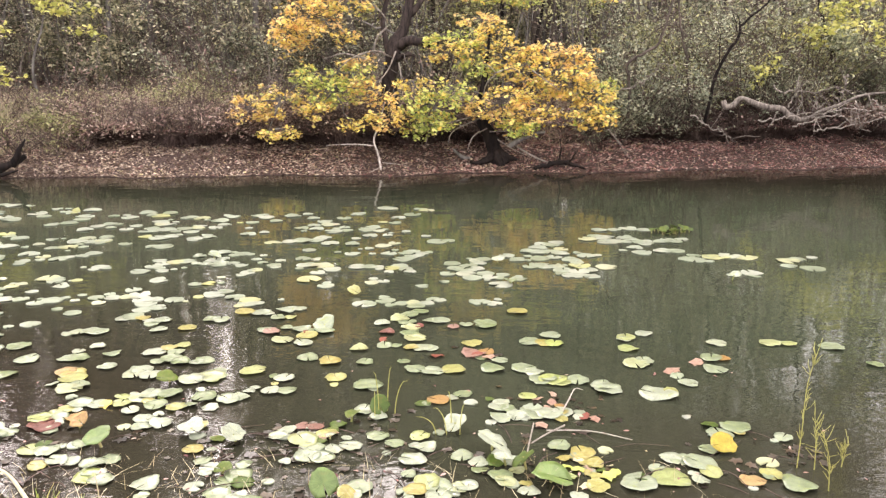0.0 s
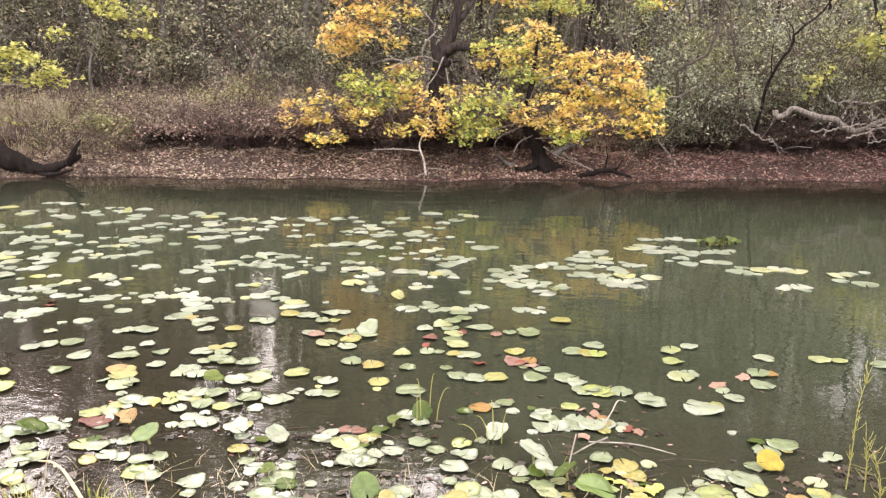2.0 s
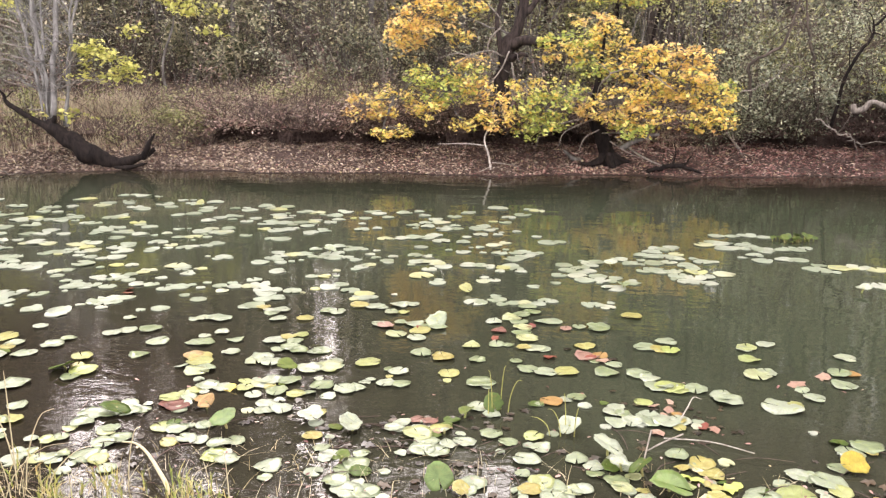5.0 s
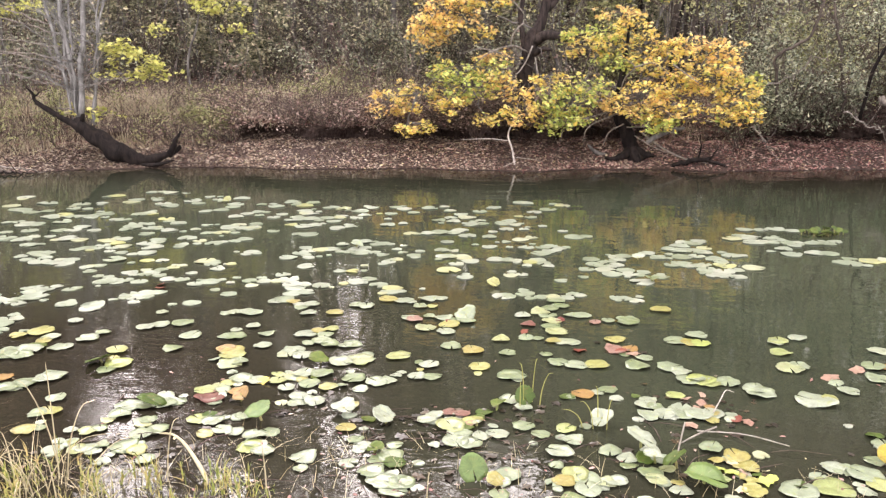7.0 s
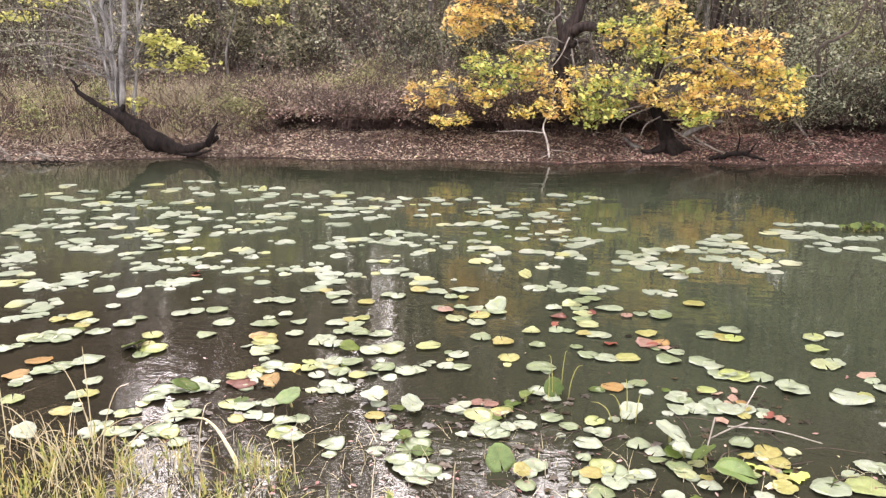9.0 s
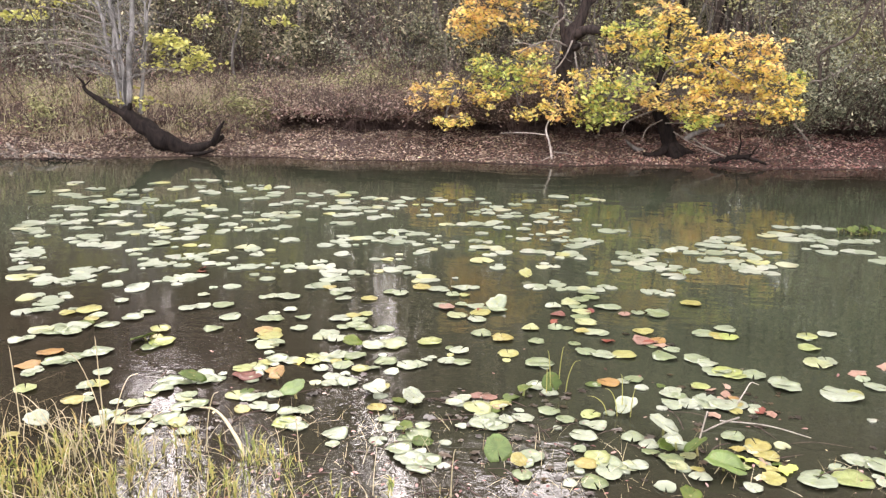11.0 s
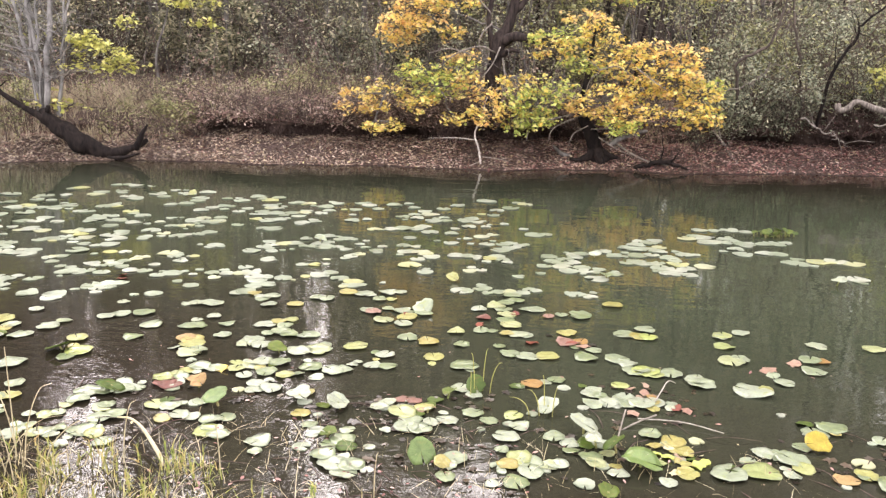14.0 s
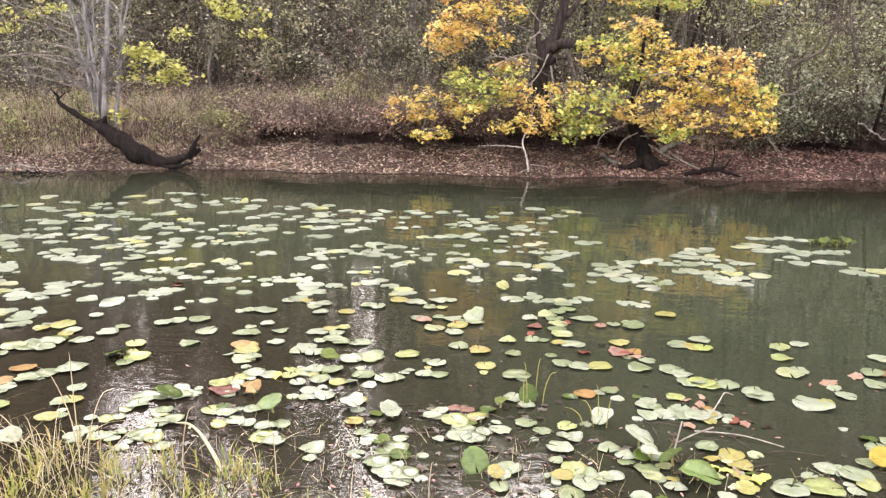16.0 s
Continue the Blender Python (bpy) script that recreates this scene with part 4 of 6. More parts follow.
far_rafts.append([(-3.85, 10.25, 0.24), (-0.49, 10.27, 0.17), (-3.08, 10.27, 0.15), (-5.90, 10.27, 0.20), (-2.14, 10.28, 0.17), (-4.96, 10.31, 0.16), (-4.44, 10.32, 0.25), (-2.57, 10.32, 0.15), (-4.09, 10.34, 0.12), (-3.50, 10.36, 0.24), (-1.83, 10.38, 0.18), (-2.28, 10.38, 0.15), (-7.58, 10.45, 0.21), (-0.32, 10.46, 0.23), (-5.92, 10.46, 0.23), (-5.12, 10.47, 0.26), (-1.66, 10.49, 0.12), (-1.01, 10.54, 0.15), (-4.70, 10.55, 0.16), (-3.44, 10.55, 0.18), (-3.74, 10.59, 0.25), (-5.70, 10.61, 0.17), (-6.37, 10.73, 0.28), (-4.54, 10.77, 0.23), (-0.12, 10.79, 0.15), (-5.03, 10.83, 0.13), (-0.26, 10.89, 0.12), (-0.63, 10.91, 0.18), (-0.71, 10.94, 0.18), (-6.05, 11.11, 0.14)])
far_rafts.append([(-5.75, 11.11, 0.28)])


def joined_pads(name, rows, label):
    """Pads too many to pick apart, joined: rows of x, y, width."""
    s = Shape()
    for x, y, w in rows:
        n = 14
        slit = rng.uniform(0.1, 0.4)
        th = np.linspace(slit, 2 * math.pi - slit, n) + rng.uniform(0, 6.28)
        rad = 0.5 * w * rng.uniform(0.88, 1.08, n)
        z = 0.008 + 0.035 * w * np.sin(2 * th + rng.uniform(0, 6)) * rng.uniform(0, 1) + 0.03 * w * rng.random()
        top = np.vstack([[(x, y, 0.010)], np.stack([x + rad * np.cos(th) * 1.08, y + rad * np.sin(th) * 1.05, z], -1)])
        v = np.vstack([top, top - (0, 0, 0.006)])
        f = [(0, j, j + 1) for j in range(1, n)] + [(n + 1, n + 2 + j, n + 1 + j) for j in range(1, n)] + [(j, n + 1 + j, n + 2 + j, j + 1) for j in range(1, n)]
        s.add(v, f)
    tagged(new(name, s.mesh(name, PAD_FAR, False)), label, "lily pads", kind="stuff")


far_rows = [(x, y, min(w, 0.20) * 1.08) for raft in far_rafts for x, y, w in raft]
far_rows += [(x + rng.uniform(-0.2, 0.2), y + rng.uniform(-0.14, 0.14), w * rng.uniform(0.4, 0.8)) for x, y, w in far_rows if rng.random() < 0.6]
joined_pads("far_lily_pads", far_rows, "pale green lily pads spread over the far water")

# small pads crowd round the larger ones in the shallows, some tipped up
for chance in (0.62,):
    for ob in [o for o in bpy.data.objects if o.name.startswith("lily_pad") and -2.9 < o.location.x < 1.9 and 3.0 < o.location.y < 4.9]:
        if rng.random() < chance:
            a = rng.uniform(0, 6.28)
            d = rng.uniform(0.07, 0.14)
            set_pads("ggwgwyd"[rng.integers(7)], [(ob.location.x + d * math.cos(a), max(3.0, ob.location.y + d * math.sin(a)), rng.uniform(0.05, 0.11))], 5.0)

beside = [o.location for o in bpy.data.objects if o.name.startswith("lily_pad") and -2.7 < o.location.x < 1.9 and 3.0 < o.location.y < 4.7]
joined_pads("small_lily_pads", [(q[0] + rng.normal(0, 0.09), max(3.0, q[1] + rng.normal(0, 0.07)), rng.uniform(0.04, 0.10)) for q in beside if rng.random() < 0.35], "small pale lily pads crowding between larger ones")

# ---------------------------------------------------------------- yellow maple leaning over the bank


def crown_cluster(centre, size, count):
    """Places in a flattened, uneven clump that hangs in layers."""
    c = np.asarray(centre, float)
    n_sub = max(3, count // 22)
    sub = c + rng.normal(0, 0.62, (n_sub, 3)) * np.array(size)
    k = rng.integers(0, n_sub, count)
    return sub[k] + rng.normal(0, 1, (count, 3)) * np.array([0.12, 0.15, 0.06])


def leafy_tree(name, base, stem, radii, bark, sprays, leaf_size, label, category="tree", twigs=5, outline="lobed", twig_bark=None, limb_r=0.03):
    """A tree with a bent stem; each spray is (centre, size, count, leaf material)."""
    ob = thing(name, base, label, category)
    b = np.asarray(base, float)
    s = Shape()
    line = smooth_line(stem, 26) - b
    s.tube(line, radii, 12, lumps=0.22)
    part("trunk", s.mesh("trunk", bark), ob)
    groups = {}
    for centre, size, count, material in sprays:
        c = np.asarray(centre, float) - b
        d = np.linalg.norm(line[len(line) // 3:] - c, axis=1)
        a = line[len(line) // 3 + int(np.argmin(d + rng.uniform(0, 0.4, len(d))))]
        p = bend(a, c, 9, 0.10, -0.05)
        limbs = Shape()
        limbs.tube(p, (limb_r, limb_r * 0.3), 6)
        for _ in range(twigs):
            i = rng.integers(3, 8)
            end = c + rng.normal(0, 0.8, 3) * np.array(size)
            q = bend(p[i], end, 6, 0.12)
            limbs.tube(q, (limb_r * 0.33, 0.004), 4)
        part("limb", limbs.mesh("limb", twig_bark or TWIG), ob)
        cloud = crown_cluster(c, size, count)
        count = int(count * 0.70)
        a, d = int(count * 0.74), int(count * 0.87)
        for mat, some in ((material, cloud[:a]), (MAPLE_LIME if material is not LIME_LEAF else material, cloud[a:d]), (MAPLE_YELLOW if material is not LIME_LEAF else material, cloud[d:])):
            groups.setdefault(mat.name, [mat, []])[1].append(some)
    for material, places in groups.values():
        part("crown", leaves("crown", np.concatenate(places), leaf_size, material, 1.3, outline), ob)
    return ob


def twig_spray(centre, half_w, half_z, leaf_n):
    """Drooping leafy twigs that fill an uneven clump: their lines and the places of their leaves."""
    c = np.asarray(centre, float)
    lines, places = [], []
    for _ in range(max(2, leaf_n // 11)):
        a, q = rng.uniform(0, 2 * math.pi), rng.random() ** 0.5
        foot = c + np.array([half_w * q * math.cos(a), rng.normal(0, 0.20), half_z * q * math.sin(a)])
        out = np.array([rng.normal(math.cos(a) * 0.6, 0.5), rng.normal(-0.3, 0.4), rng.uniform(-0.45, 0.12)])
        tip = foot + out / np.linalg.norm(out) * rng.uniform(0.12, 0.26)
        lines.append((foot, tip))
        n = rng.integers(7, 15)
        t = rng.random(n)[:, None] ** 0.7
        places.append(foot + (tip - foot) * t + rng.normal(0, 1, (n, 3)) * (0.045, 0.05, 0.032) - (0, 0, 0.02))
    return lines, np.concatenate(places)


def spray_tree(name, base, stem, radii, sprays, leaf_size, label, bark=BARK_DARK):
    """A maple: bent dark stem, pale limbs out to each spray, leafy twigs; sprays are x, y, z, half width, half height, leaf."""
    ob = thing(name, base, label, "tree")
    b = np.asarray(base, float)
    s = Shape()
    line = smooth_line(stem, 30) - b
    s.tube(line, radii, 14, lumps=0.28)
    part("trunk", s.mesh("trunk", bark), ob)
    ends = []
    for x, y, z, w, h, material in sprays:
        c = np.array((x, y, z)) - b
        # a limb starts at the stem or at an earlier spray, whichever is nearer
        stemmed = line[len(line) // 3:]
        starts = np.vstack([stemmed] + ([np.array(ends)] if ends else []))
        reach = np.linalg.norm(starts - c, axis=1) + np.where(np.arange(len(starts)) < len(stemmed), 0, 0.25)
        a = starts[int(np.argmin(reach + rng.uniform(0, 0.3, len(starts))))]
        p = bend(a, c, 10, 0.09, -0.06)
        limb = Shape()
        limb.tube(p, (0.024, 0.016, 0.008), 6)
        twigs, cloud = twig_spray(c, w, h, int(120 + 3500 * w * h))
        for foot, tip in twigs:
            j = p[4 + int(np.argmin(np.linalg.norm(p[4:] - foot, axis=1) + rng.uniform(0, 0.15, 6)))]
            limb.tube(np.vstack([bend(j, foot, 5, 0.10), bend(foot, tip, 4, 0.08)[1:]]), (0.006, 0.004, 0.002), 4, False)
        held = part("limb", limb.mesh("limb", BARK_GREY), ob, "grey leafy limb")
        ends.append(c)
        mates = {"orange_maple_leaf": (MAPLE_ORANGE, MAPLE_YELLOW, MAPLE_YELLOW), "yellow_maple_leaf": (MAPLE_YELLOW, MAPLE_ORANGE, MAPLE_LIME),
                 "lime_maple_leaf": (MAPLE_LIME, MAPLE_YELLOW, MAPLE_LIME)}[material.name]
        pick = rng.random(len(cloud))
        for k, (lo, hi) in enumerate(((0, 0.66), (0.66, 0.90), (0.90, 1.01))):
            some = cloud[(pick >= lo) & (pick < hi)]
            if len(some):
                part("leaves", leaves("leaves", some, leaf_size, mates[k], 1.15, "lobed", 0.4), held)
    return ob


Y, O, L = MAPLE_YELLOW, MAPLE_ORANGE, MAPLE_LIME

maple = spray_tree("maple_tree", (1.0, 15.2, 0.2),
                   [(1.10, 15.22, 0.08), (1.02, 15.2, 0.30), (0.95, 15.15, 0.52), (0.80, 15.1, 0.80), (0.72, 15.15, 1.10), (0.80, 15.2, 1.55), (0.86, 15.3, 2.0), (0.9, 15.45, 2.45)],
                   (0.24, 0.15, 0.12, 0.10, 0.075, 0.055, 0.04, 0.015),
                   [(-0.06, 14.8, 1.17, 0.36, 0.30, L), (-0.36, 14.9, 1.18, 0.19, 0.29, L), (-0.50, 15.0, 1.58, 0.21, 0.11, Y), (-0.43, 14.8, 0.74, 0.07, 0.07, L), (0.25, 14.9, 1.42, 0.28, 0.18, L),
                    (-0.11, 14.7, 0.88, 0.25, 0.10, L), (0.72, 15.6, 2.68, 0.30, 0.12, O), (0.96, 15.5, 2.39, 0.25, 0.25, Y), (0.43, 15.4, 2.35, 0.25, 0.18, L), (0.20, 15.3, 2.10, 0.30, 0.17, Y),
                    (1.14, 15.3, 2.09, 0.30, 0.23, Y)] + [(0.62, 15.2, 1.84, 0.23, 0.17, L), (1.43, 15.1, 1.75, 0.29, 0.14, Y), (-0.12, 15.4, 2.35, 0.06, 0.06, L), (1.93, 15.2, 2.15, 0.31, 0.14, O),
                    (2.37, 15.1, 2.04, 0.36, 0.18, O), (2.10, 15.0, 1.64, 0.29, 0.23, Y), (2.42, 15.0, 1.53, 0.29, 0.24, Y), (2.73, 14.9, 1.32, 0.29, 0.29, Y), (2.56, 14.8, 0.98, 0.24, 0.14, Y),
                    (2.84, 14.8, 0.98, 0.17, 0.14, Y), (2.40, 15.0, 1.79, 0.25, 0.16, O), (1.09, 14.8, 1.24, 0.40, 0.29, Y), (0.69, 14.8, 1.12, 0.17, 0.17, O), (1.37, 14.7, 1.07, 0.33, 0.22, O),
                    (1.27, 14.7, 0.84, 0.23, 0.10, L), (1.89, 14.8, 1.07, 0.17, 0.11, Y), (1.55, 14.7, 0.84, 0.17, 0.08, L), (3.01, 14.9, 1.55, 0.16, 0.05, L), (1.65, 15.2, 2.04, 0.19, 0.11, Y), (1.72, 15.0, 1.45, 0.19, 0.19, Y)],
                   0.069, "yellow-leaved maple with dark crooked trunk leaning over the bank")
maple_at = np.array((1.0, 15.2, 0.2))
for line, r in (([(1.02, 15.18, 0.34), (0.90, 15.08, 0.20), (0.72, 14.98, 0.13), (0.55, 14.95, 0.16)], (0.11, 0.085, 0.05, 0.025)), ([(1.04, 15.15, 0.30), (1.10, 15.0, 0.16), (1.14, 14.9, 0.08)], (0.11, 0.08, 0.04)), ([(1.05, 15.2, 0.32), (1.25, 15.15, 0.22), (1.42, 15.1, 0.18)], (0.10, 0.07, 0.03))):
    root = Shape()
    root.tube(smooth_line(line, 14) - maple_at, r, 10, lumps=0.3)
    part("root", root.mesh("root", BARK_DARK), maple)
for line in ([(0.73, 15.0, 0.95), (0.81, 14.75, 1.52), (0.97, 14.65, 1.73), (0.73, 14.7, 1.93)], [(0.97, 14.65, 1.73), (1.25, 14.6, 1.80), (1.45, 14.6, 1.70)], [(1.6, 14.7, 1.78), (1.93, 14.6, 1.54), (2.15, 14.6, 1.40)],
             [(1.05, 15.0, 0.55), (1.30, 14.9, 0.40), (1.6, 14.85, 0.27)], [(0.85, 15.0, 0.75), (0.6, 14.8, 0.62), (0.5, 14.7, 0.40)], [(0.75, 14.9, 0.95), (0.25, 14.75, 0.72), (0.15, 14.7, 0.46)], [(0.7, 14.9, 1.0), (-0.1, 14.75, 0.75), (-0.25, 14.7, 0.45)],
             [(0.9, 14.9, 0.7), (1.35, 14.7, 0.72), (1.75, 14.7, 0.60)]):
    vine = Shape()
    vine.tube(smooth_line(line, 14) - maple_at, (0.014, 0.006), 6)
    part("dead_twig", vine.mesh("dead_twig", WOOD_GREY), maple, "grey dead twig")

# dark old trunk with a broken limb and hanging orange and lime sprays
old_at = np.array((-0.9, 16.0, 0.7))
old = spray_tree("old_maple", tuple(old_at),
                 [(-0.86, 16.1, 0.55), (-0.88, 16.0, 0.9), (-0.93, 15.95, 1.2), (-0.95, 15.9, 1.5), (-0.90, 15.85, 1.85), (-0.82, 15.85, 2.25), (-0.66, 15.9, 2.55), (-0.55, 16.0, 3.1), (-0.2, 16.4, 5.0), (-0.5, 16.7, 7.5), (-0.3, 17, 10)],
                 (0.19, 0.17, 0.15, 0.135, 0.14, 0.125, 0.09, 0.08, 0.065, 0.045, 0.02),
                 [(-2.27, 15.7, 2.74, 0.53, 0.25, O), (-2.81, 15.7, 2.33, 0.23, 0.25, O), (-1.78, 15.8, 2.94, 0.53, 0.13, Y), (-2.57, 15.6, 2.51, 0.39, 0.24, O), (-1.71, 15.6, 2.40, 0.12, 0.07, Y), (-2.30, 15.9, 3.26, 0.73, 0.27, O),
                  (-1.58, 15.2, 1.71, 0.31, 0.18, L)] + [(-2.20, 15.2, 1.68, 0.37, 0.20, L), (-1.91, 15.1, 1.43, 0.42, 0.24, L), (-2.84, 15.0, 1.25, 0.30, 0.30, Y), (-3.34, 15.0, 1.14, 0.28, 0.26, O), (-2.18, 14.9, 1.12, 0.25, 0.15, Y),
                  (-3.00, 14.8, 0.71, 0.11, 0.09, Y), (-2.69, 14.8, 0.75, 0.07, 0.07, Y), (-1.38, 15.1, 1.48, 0.14, 0.22, O), (-1.56, 14.8, 0.84, 0.07, 0.06, Y), (-0.98, 14.9, 1.31, 0.15, 0.19, O), (-0.85, 14.9, 0.93, 0.15, 0.24, O),
                  (-1.18, 14.8, 1.02, 0.12, 0.06, Y), (-1.48, 15.4, 1.92, 0.26, 0.12, O), (-2.6, 16.5, 3.7, 0.7, 0.3, O), (0.6, 16.4, 3.35, 0.6, 0.2, Y), (1.5, 16.6, 3.15, 0.40, 0.12, L)],
                 0.069, "dark old maple trunk with hanging orange and lime leaves", BARK_OLD)
for line, r in (([(-0.86, 15.85, 2.15), (-0.6, 15.75, 2.28), (-0.35, 15.65, 2.27), (-0.1, 15.6, 2.22), (0.0, 15.6, 2.27)], (0.12, 0.10, 0.085, 0.05, 0.02)),
                ([(-0.93, 15.9, 2.0), (-1.0, 15.85, 2.3), (-1.05, 15.9, 2.7), (-0.9, 16.0, 3.3)], (0.06, 0.05, 0.045, 0.03)),
                ([(-0.82, 15.8, 1.95), (-0.6, 15.7, 2.05), (-0.45, 15.65, 2.02)], (0.07, 0.05, 0.02)), ([(-0.62, 15.95, 2.7), (-0.35, 16.0, 3.0), (-0.1, 16.1, 3.5)], (0.07, 0.05, 0.03))):
    stub = Shape()
    stub.tube(smooth_line(line, 16) - old_at, r, 10, lumps=0.3)
    part("broken_limb", stub.mesh("broken_limb", BARK_OLD), old, "broken black limb")
for line in ([(-0.95, 15.4, 2.51), (-1.12, 15.4, 2.34), (-1.18, 15.4, 2.1), (-0.99, 15.4, 1.86), (-1.17, 15.4, 1.62), (-1.1, 15.2, 1.3)], [(-1.2, 15.4, 2.92), (-0.98, 15.4, 2.69), (-0.95, 15.4, 2.51)], [(-0.9, 15.7, 2.0), (-1.17, 15.3, 2.1), (-1.6, 15.2, 1.95), (-2.03, 15.2, 1.62), (-2.6, 15.1, 1.42)],
             [(-0.8, 15.6, 2.1), (-0.95, 15.4, 1.75), (-1.2, 15.2, 1.5), (-1.8, 15.0, 1.25)], [(-0.75, 15.6, 1.9), (-0.7, 15.3, 1.5), (-0.95, 15.1, 1.1), (-1.0, 14.9, 0.8)], [(-1.3, 15.3, 1.95), (-1.7, 15.2, 2.05), (-2.1, 15.2, 1.95)]):
    vine = Shape()
    vine.tube(smooth_line(line, 18) - old_at, (0.017, 0.012, 0.006), 6)
    part("dead_twig", vine.mesh("dead_twig", WOOD_GREY), old, "grey dead twig")
for k in range(8):
    x0, z0 = rng.uniform(-0.35, 0.25), rng.uniform(0.7, 1.5)
    vine = Shape()
    vine.tube(bend((x0, -0.35, z0), (x0 + rng.normal(0, 0.3), -0.9, z0 - rng.uniform(0.4, 0.9)), 8, 0.12), (0.009, 0.003), 5)
    part("dead_twig", vine.mesh("dead_twig", BARK_GREY), old, "grey dead twig")

P = LIME_LEAF
leafy_tree("lime_sapling", (-8.3, 17.5, 0.95), [(-8.3, 17.5, 0.8), (-8.4, 17.5, 1.8), (-8.1, 17.5, 2.7), (-8.0, 17.6, 3.8)], (0.035, 0.03, 0.02, 0.008), BARK_GREY,
           [((-7.6, 17.4, 2.98), (0.5, 0.3, 0.1), 150, P), ((-8.2, 17.4, 3.1), (0.4, 0.3, 0.1), 90, P), ((-8.8, 17.4, 2.5), (0.3, 0.3, 0.1), 60, P), ((-7.1, 17.5, 2.5), (0.3, 0.3, 0.1), 50, P)],
           0.10, "thin grey sapling with sparse pale lime leaves", twigs=4, limb_r=0.012)
leafy_tree("lime_sapling", (-12.4, 17.0, 0.95), [(-12.4, 17.0, 0.8), (-12.5, 17.0, 1.8), (-12.4, 17.0, 2.8), (-12.6, 17.1, 4)], (0.035, 0.03, 0.02, 0.008), BARK_GREY,
           [((-12.1, 16.9, 2.95), (0.5, 0.3, 0.12), 170, P), ((-12.9, 16.9, 2.6), (0.4, 0.3, 0.12), 120, P), ((-12.5, 16.9, 3.5), (0.5, 0.3, 0.15), 150, P)],
           0.10, "thin grey sapling with sparse pale lime leaves", twigs=4, limb_r=0.012)
leafy_tree("lime_sapling", (2.0, 19.0, 1.05), [(2.0, 19.0, 0.9), (2.1, 19.0, 2.2), (2.3, 19.0, 3.4), (2.4, 19.1, 5)], (0.05, 0.04, 0.03, 0.01), BARK_DARK,
           [((1.25, 18.5, 3.2), (0.4, 0.3, 0.12), 130, L), ((3.4, 19.0, 3.25), (0.5, 0.4, 0.12), 170, L), ((2.4, 19.0, 3.9), (0.6, 0.4, 0.2), 220, L)],
           0.10, "dark thin sapling with yellow-green leaves overhead", twigs=4, limb_r=0.014)
leafy_tree("lime_sapling", (8.2, 17.2, 0.95), [(8.2, 17.2, 0.8), (8.0, 17.2, 1.8), (7.6, 17.1, 2.8), (7.2, 17.2, 4.2)], (0.06, 0.05, 0.035, 0.01), BARK_DARK,
           [((8.0, 16.8, 2.75), (0.6, 0.4, 0.2), 260, P), ((7.2, 16.8, 2.5), (0.4, 0.4, 0.2), 160, P), ((8.9, 16.8, 2.3), (0.5, 0.4, 0.25), 240, P), ((6.3, 16.4, 1.75), (0.25, 0.3, 0.2), 110, P), ((8.6, 16.9, 3.3), (0.6, 0.4, 0.2), 220, P)],
           0.10, "dark-stemmed sapling with pale yellowish drooping leaves", twigs=4, limb_r=0.014)

# ---------------------------------------------------------------- leaning tree over the water
lean_at = (-7.9, 13.85, 0.0)
lean = thing("leaning_tree", lean_at, "dark leaning trunk with pale bare stems at the waterline", "tree")
b0 = np.array(lean_at)
s = Shape()
s.tube(smooth_line([(-6.95, 13.95, 0.36), (-7.08, 13.9, 0.27), (-7.25, 13.85, 0.20), (-7.52, 13.8, 0.13), (-7.81, 13.78, 0.16), (-8.14, 13.78, 0.31), (-8.46, 13.8, 0.49), (-8.69, 13.8, 0.65), (-8.80, 13.82, 0.80), (-8.83, 13.83, 0.86)], 52) - b0,
       (0.035, 0.045, 0.062, 0.098, 0.145, 0.165, 0.158, 0.135, 0.10, 0.06), 18, lumps=0.42)
part("trunk", s.mesh("trunk", BARK_DARK), lean)
for line, r in (([(-8.66, 13.78, 0.62), (-8.85, 13.76, 0.75), (-9.14, 13.74, 0.90), (-9.43, 13.72, 1.08), (-9.55, 13.72, 1.18), (-9.57, 13.72, 1.29), (-9.68, 13.7, 1.40)], (0.10, 0.07, 0.055, 0.042, 0.038, 0.028, 0.008)),
                ([(-9.56, 13.72, 1.24), (-9.48, 13.7, 1.27), (-9.38, 13.7, 1.36)], (0.022, 0.016, 0.006)),
                ([(-7.14, 13.85, 0.22), (-7.03, 13.82, 0.36), (-6.98, 13.82, 0.48), (-6.88, 13.85, 0.64)], (0.07, 0.05, 0.04, 0.018)),
                ([(-7.75, 13.8, 0.06), (-8.15, 13.72, 0.06), (-8.50, 13.5, 0.03)], (0.05, 0.035, 0.012)),
                ([(-7.6, 13.75, 0.04), (-7.3, 13.7, 0.06), (-7.0, 13.75, 0.14)], (0.05, 0.035, 0.012)),
                ([(-8.75, 13.8, 0.75), (-8.70, 13.78, 0.86), (-8.68, 13.78, 0.93)], (0.06, 0.045, 0.03))):
    s = Shape()
    s.tube(smooth_line(line, 18) - b0, r, 10, lumps=0.3)
    part("snag", s.mesh("snag", BARK_DARK), lean, "broken dark spur")
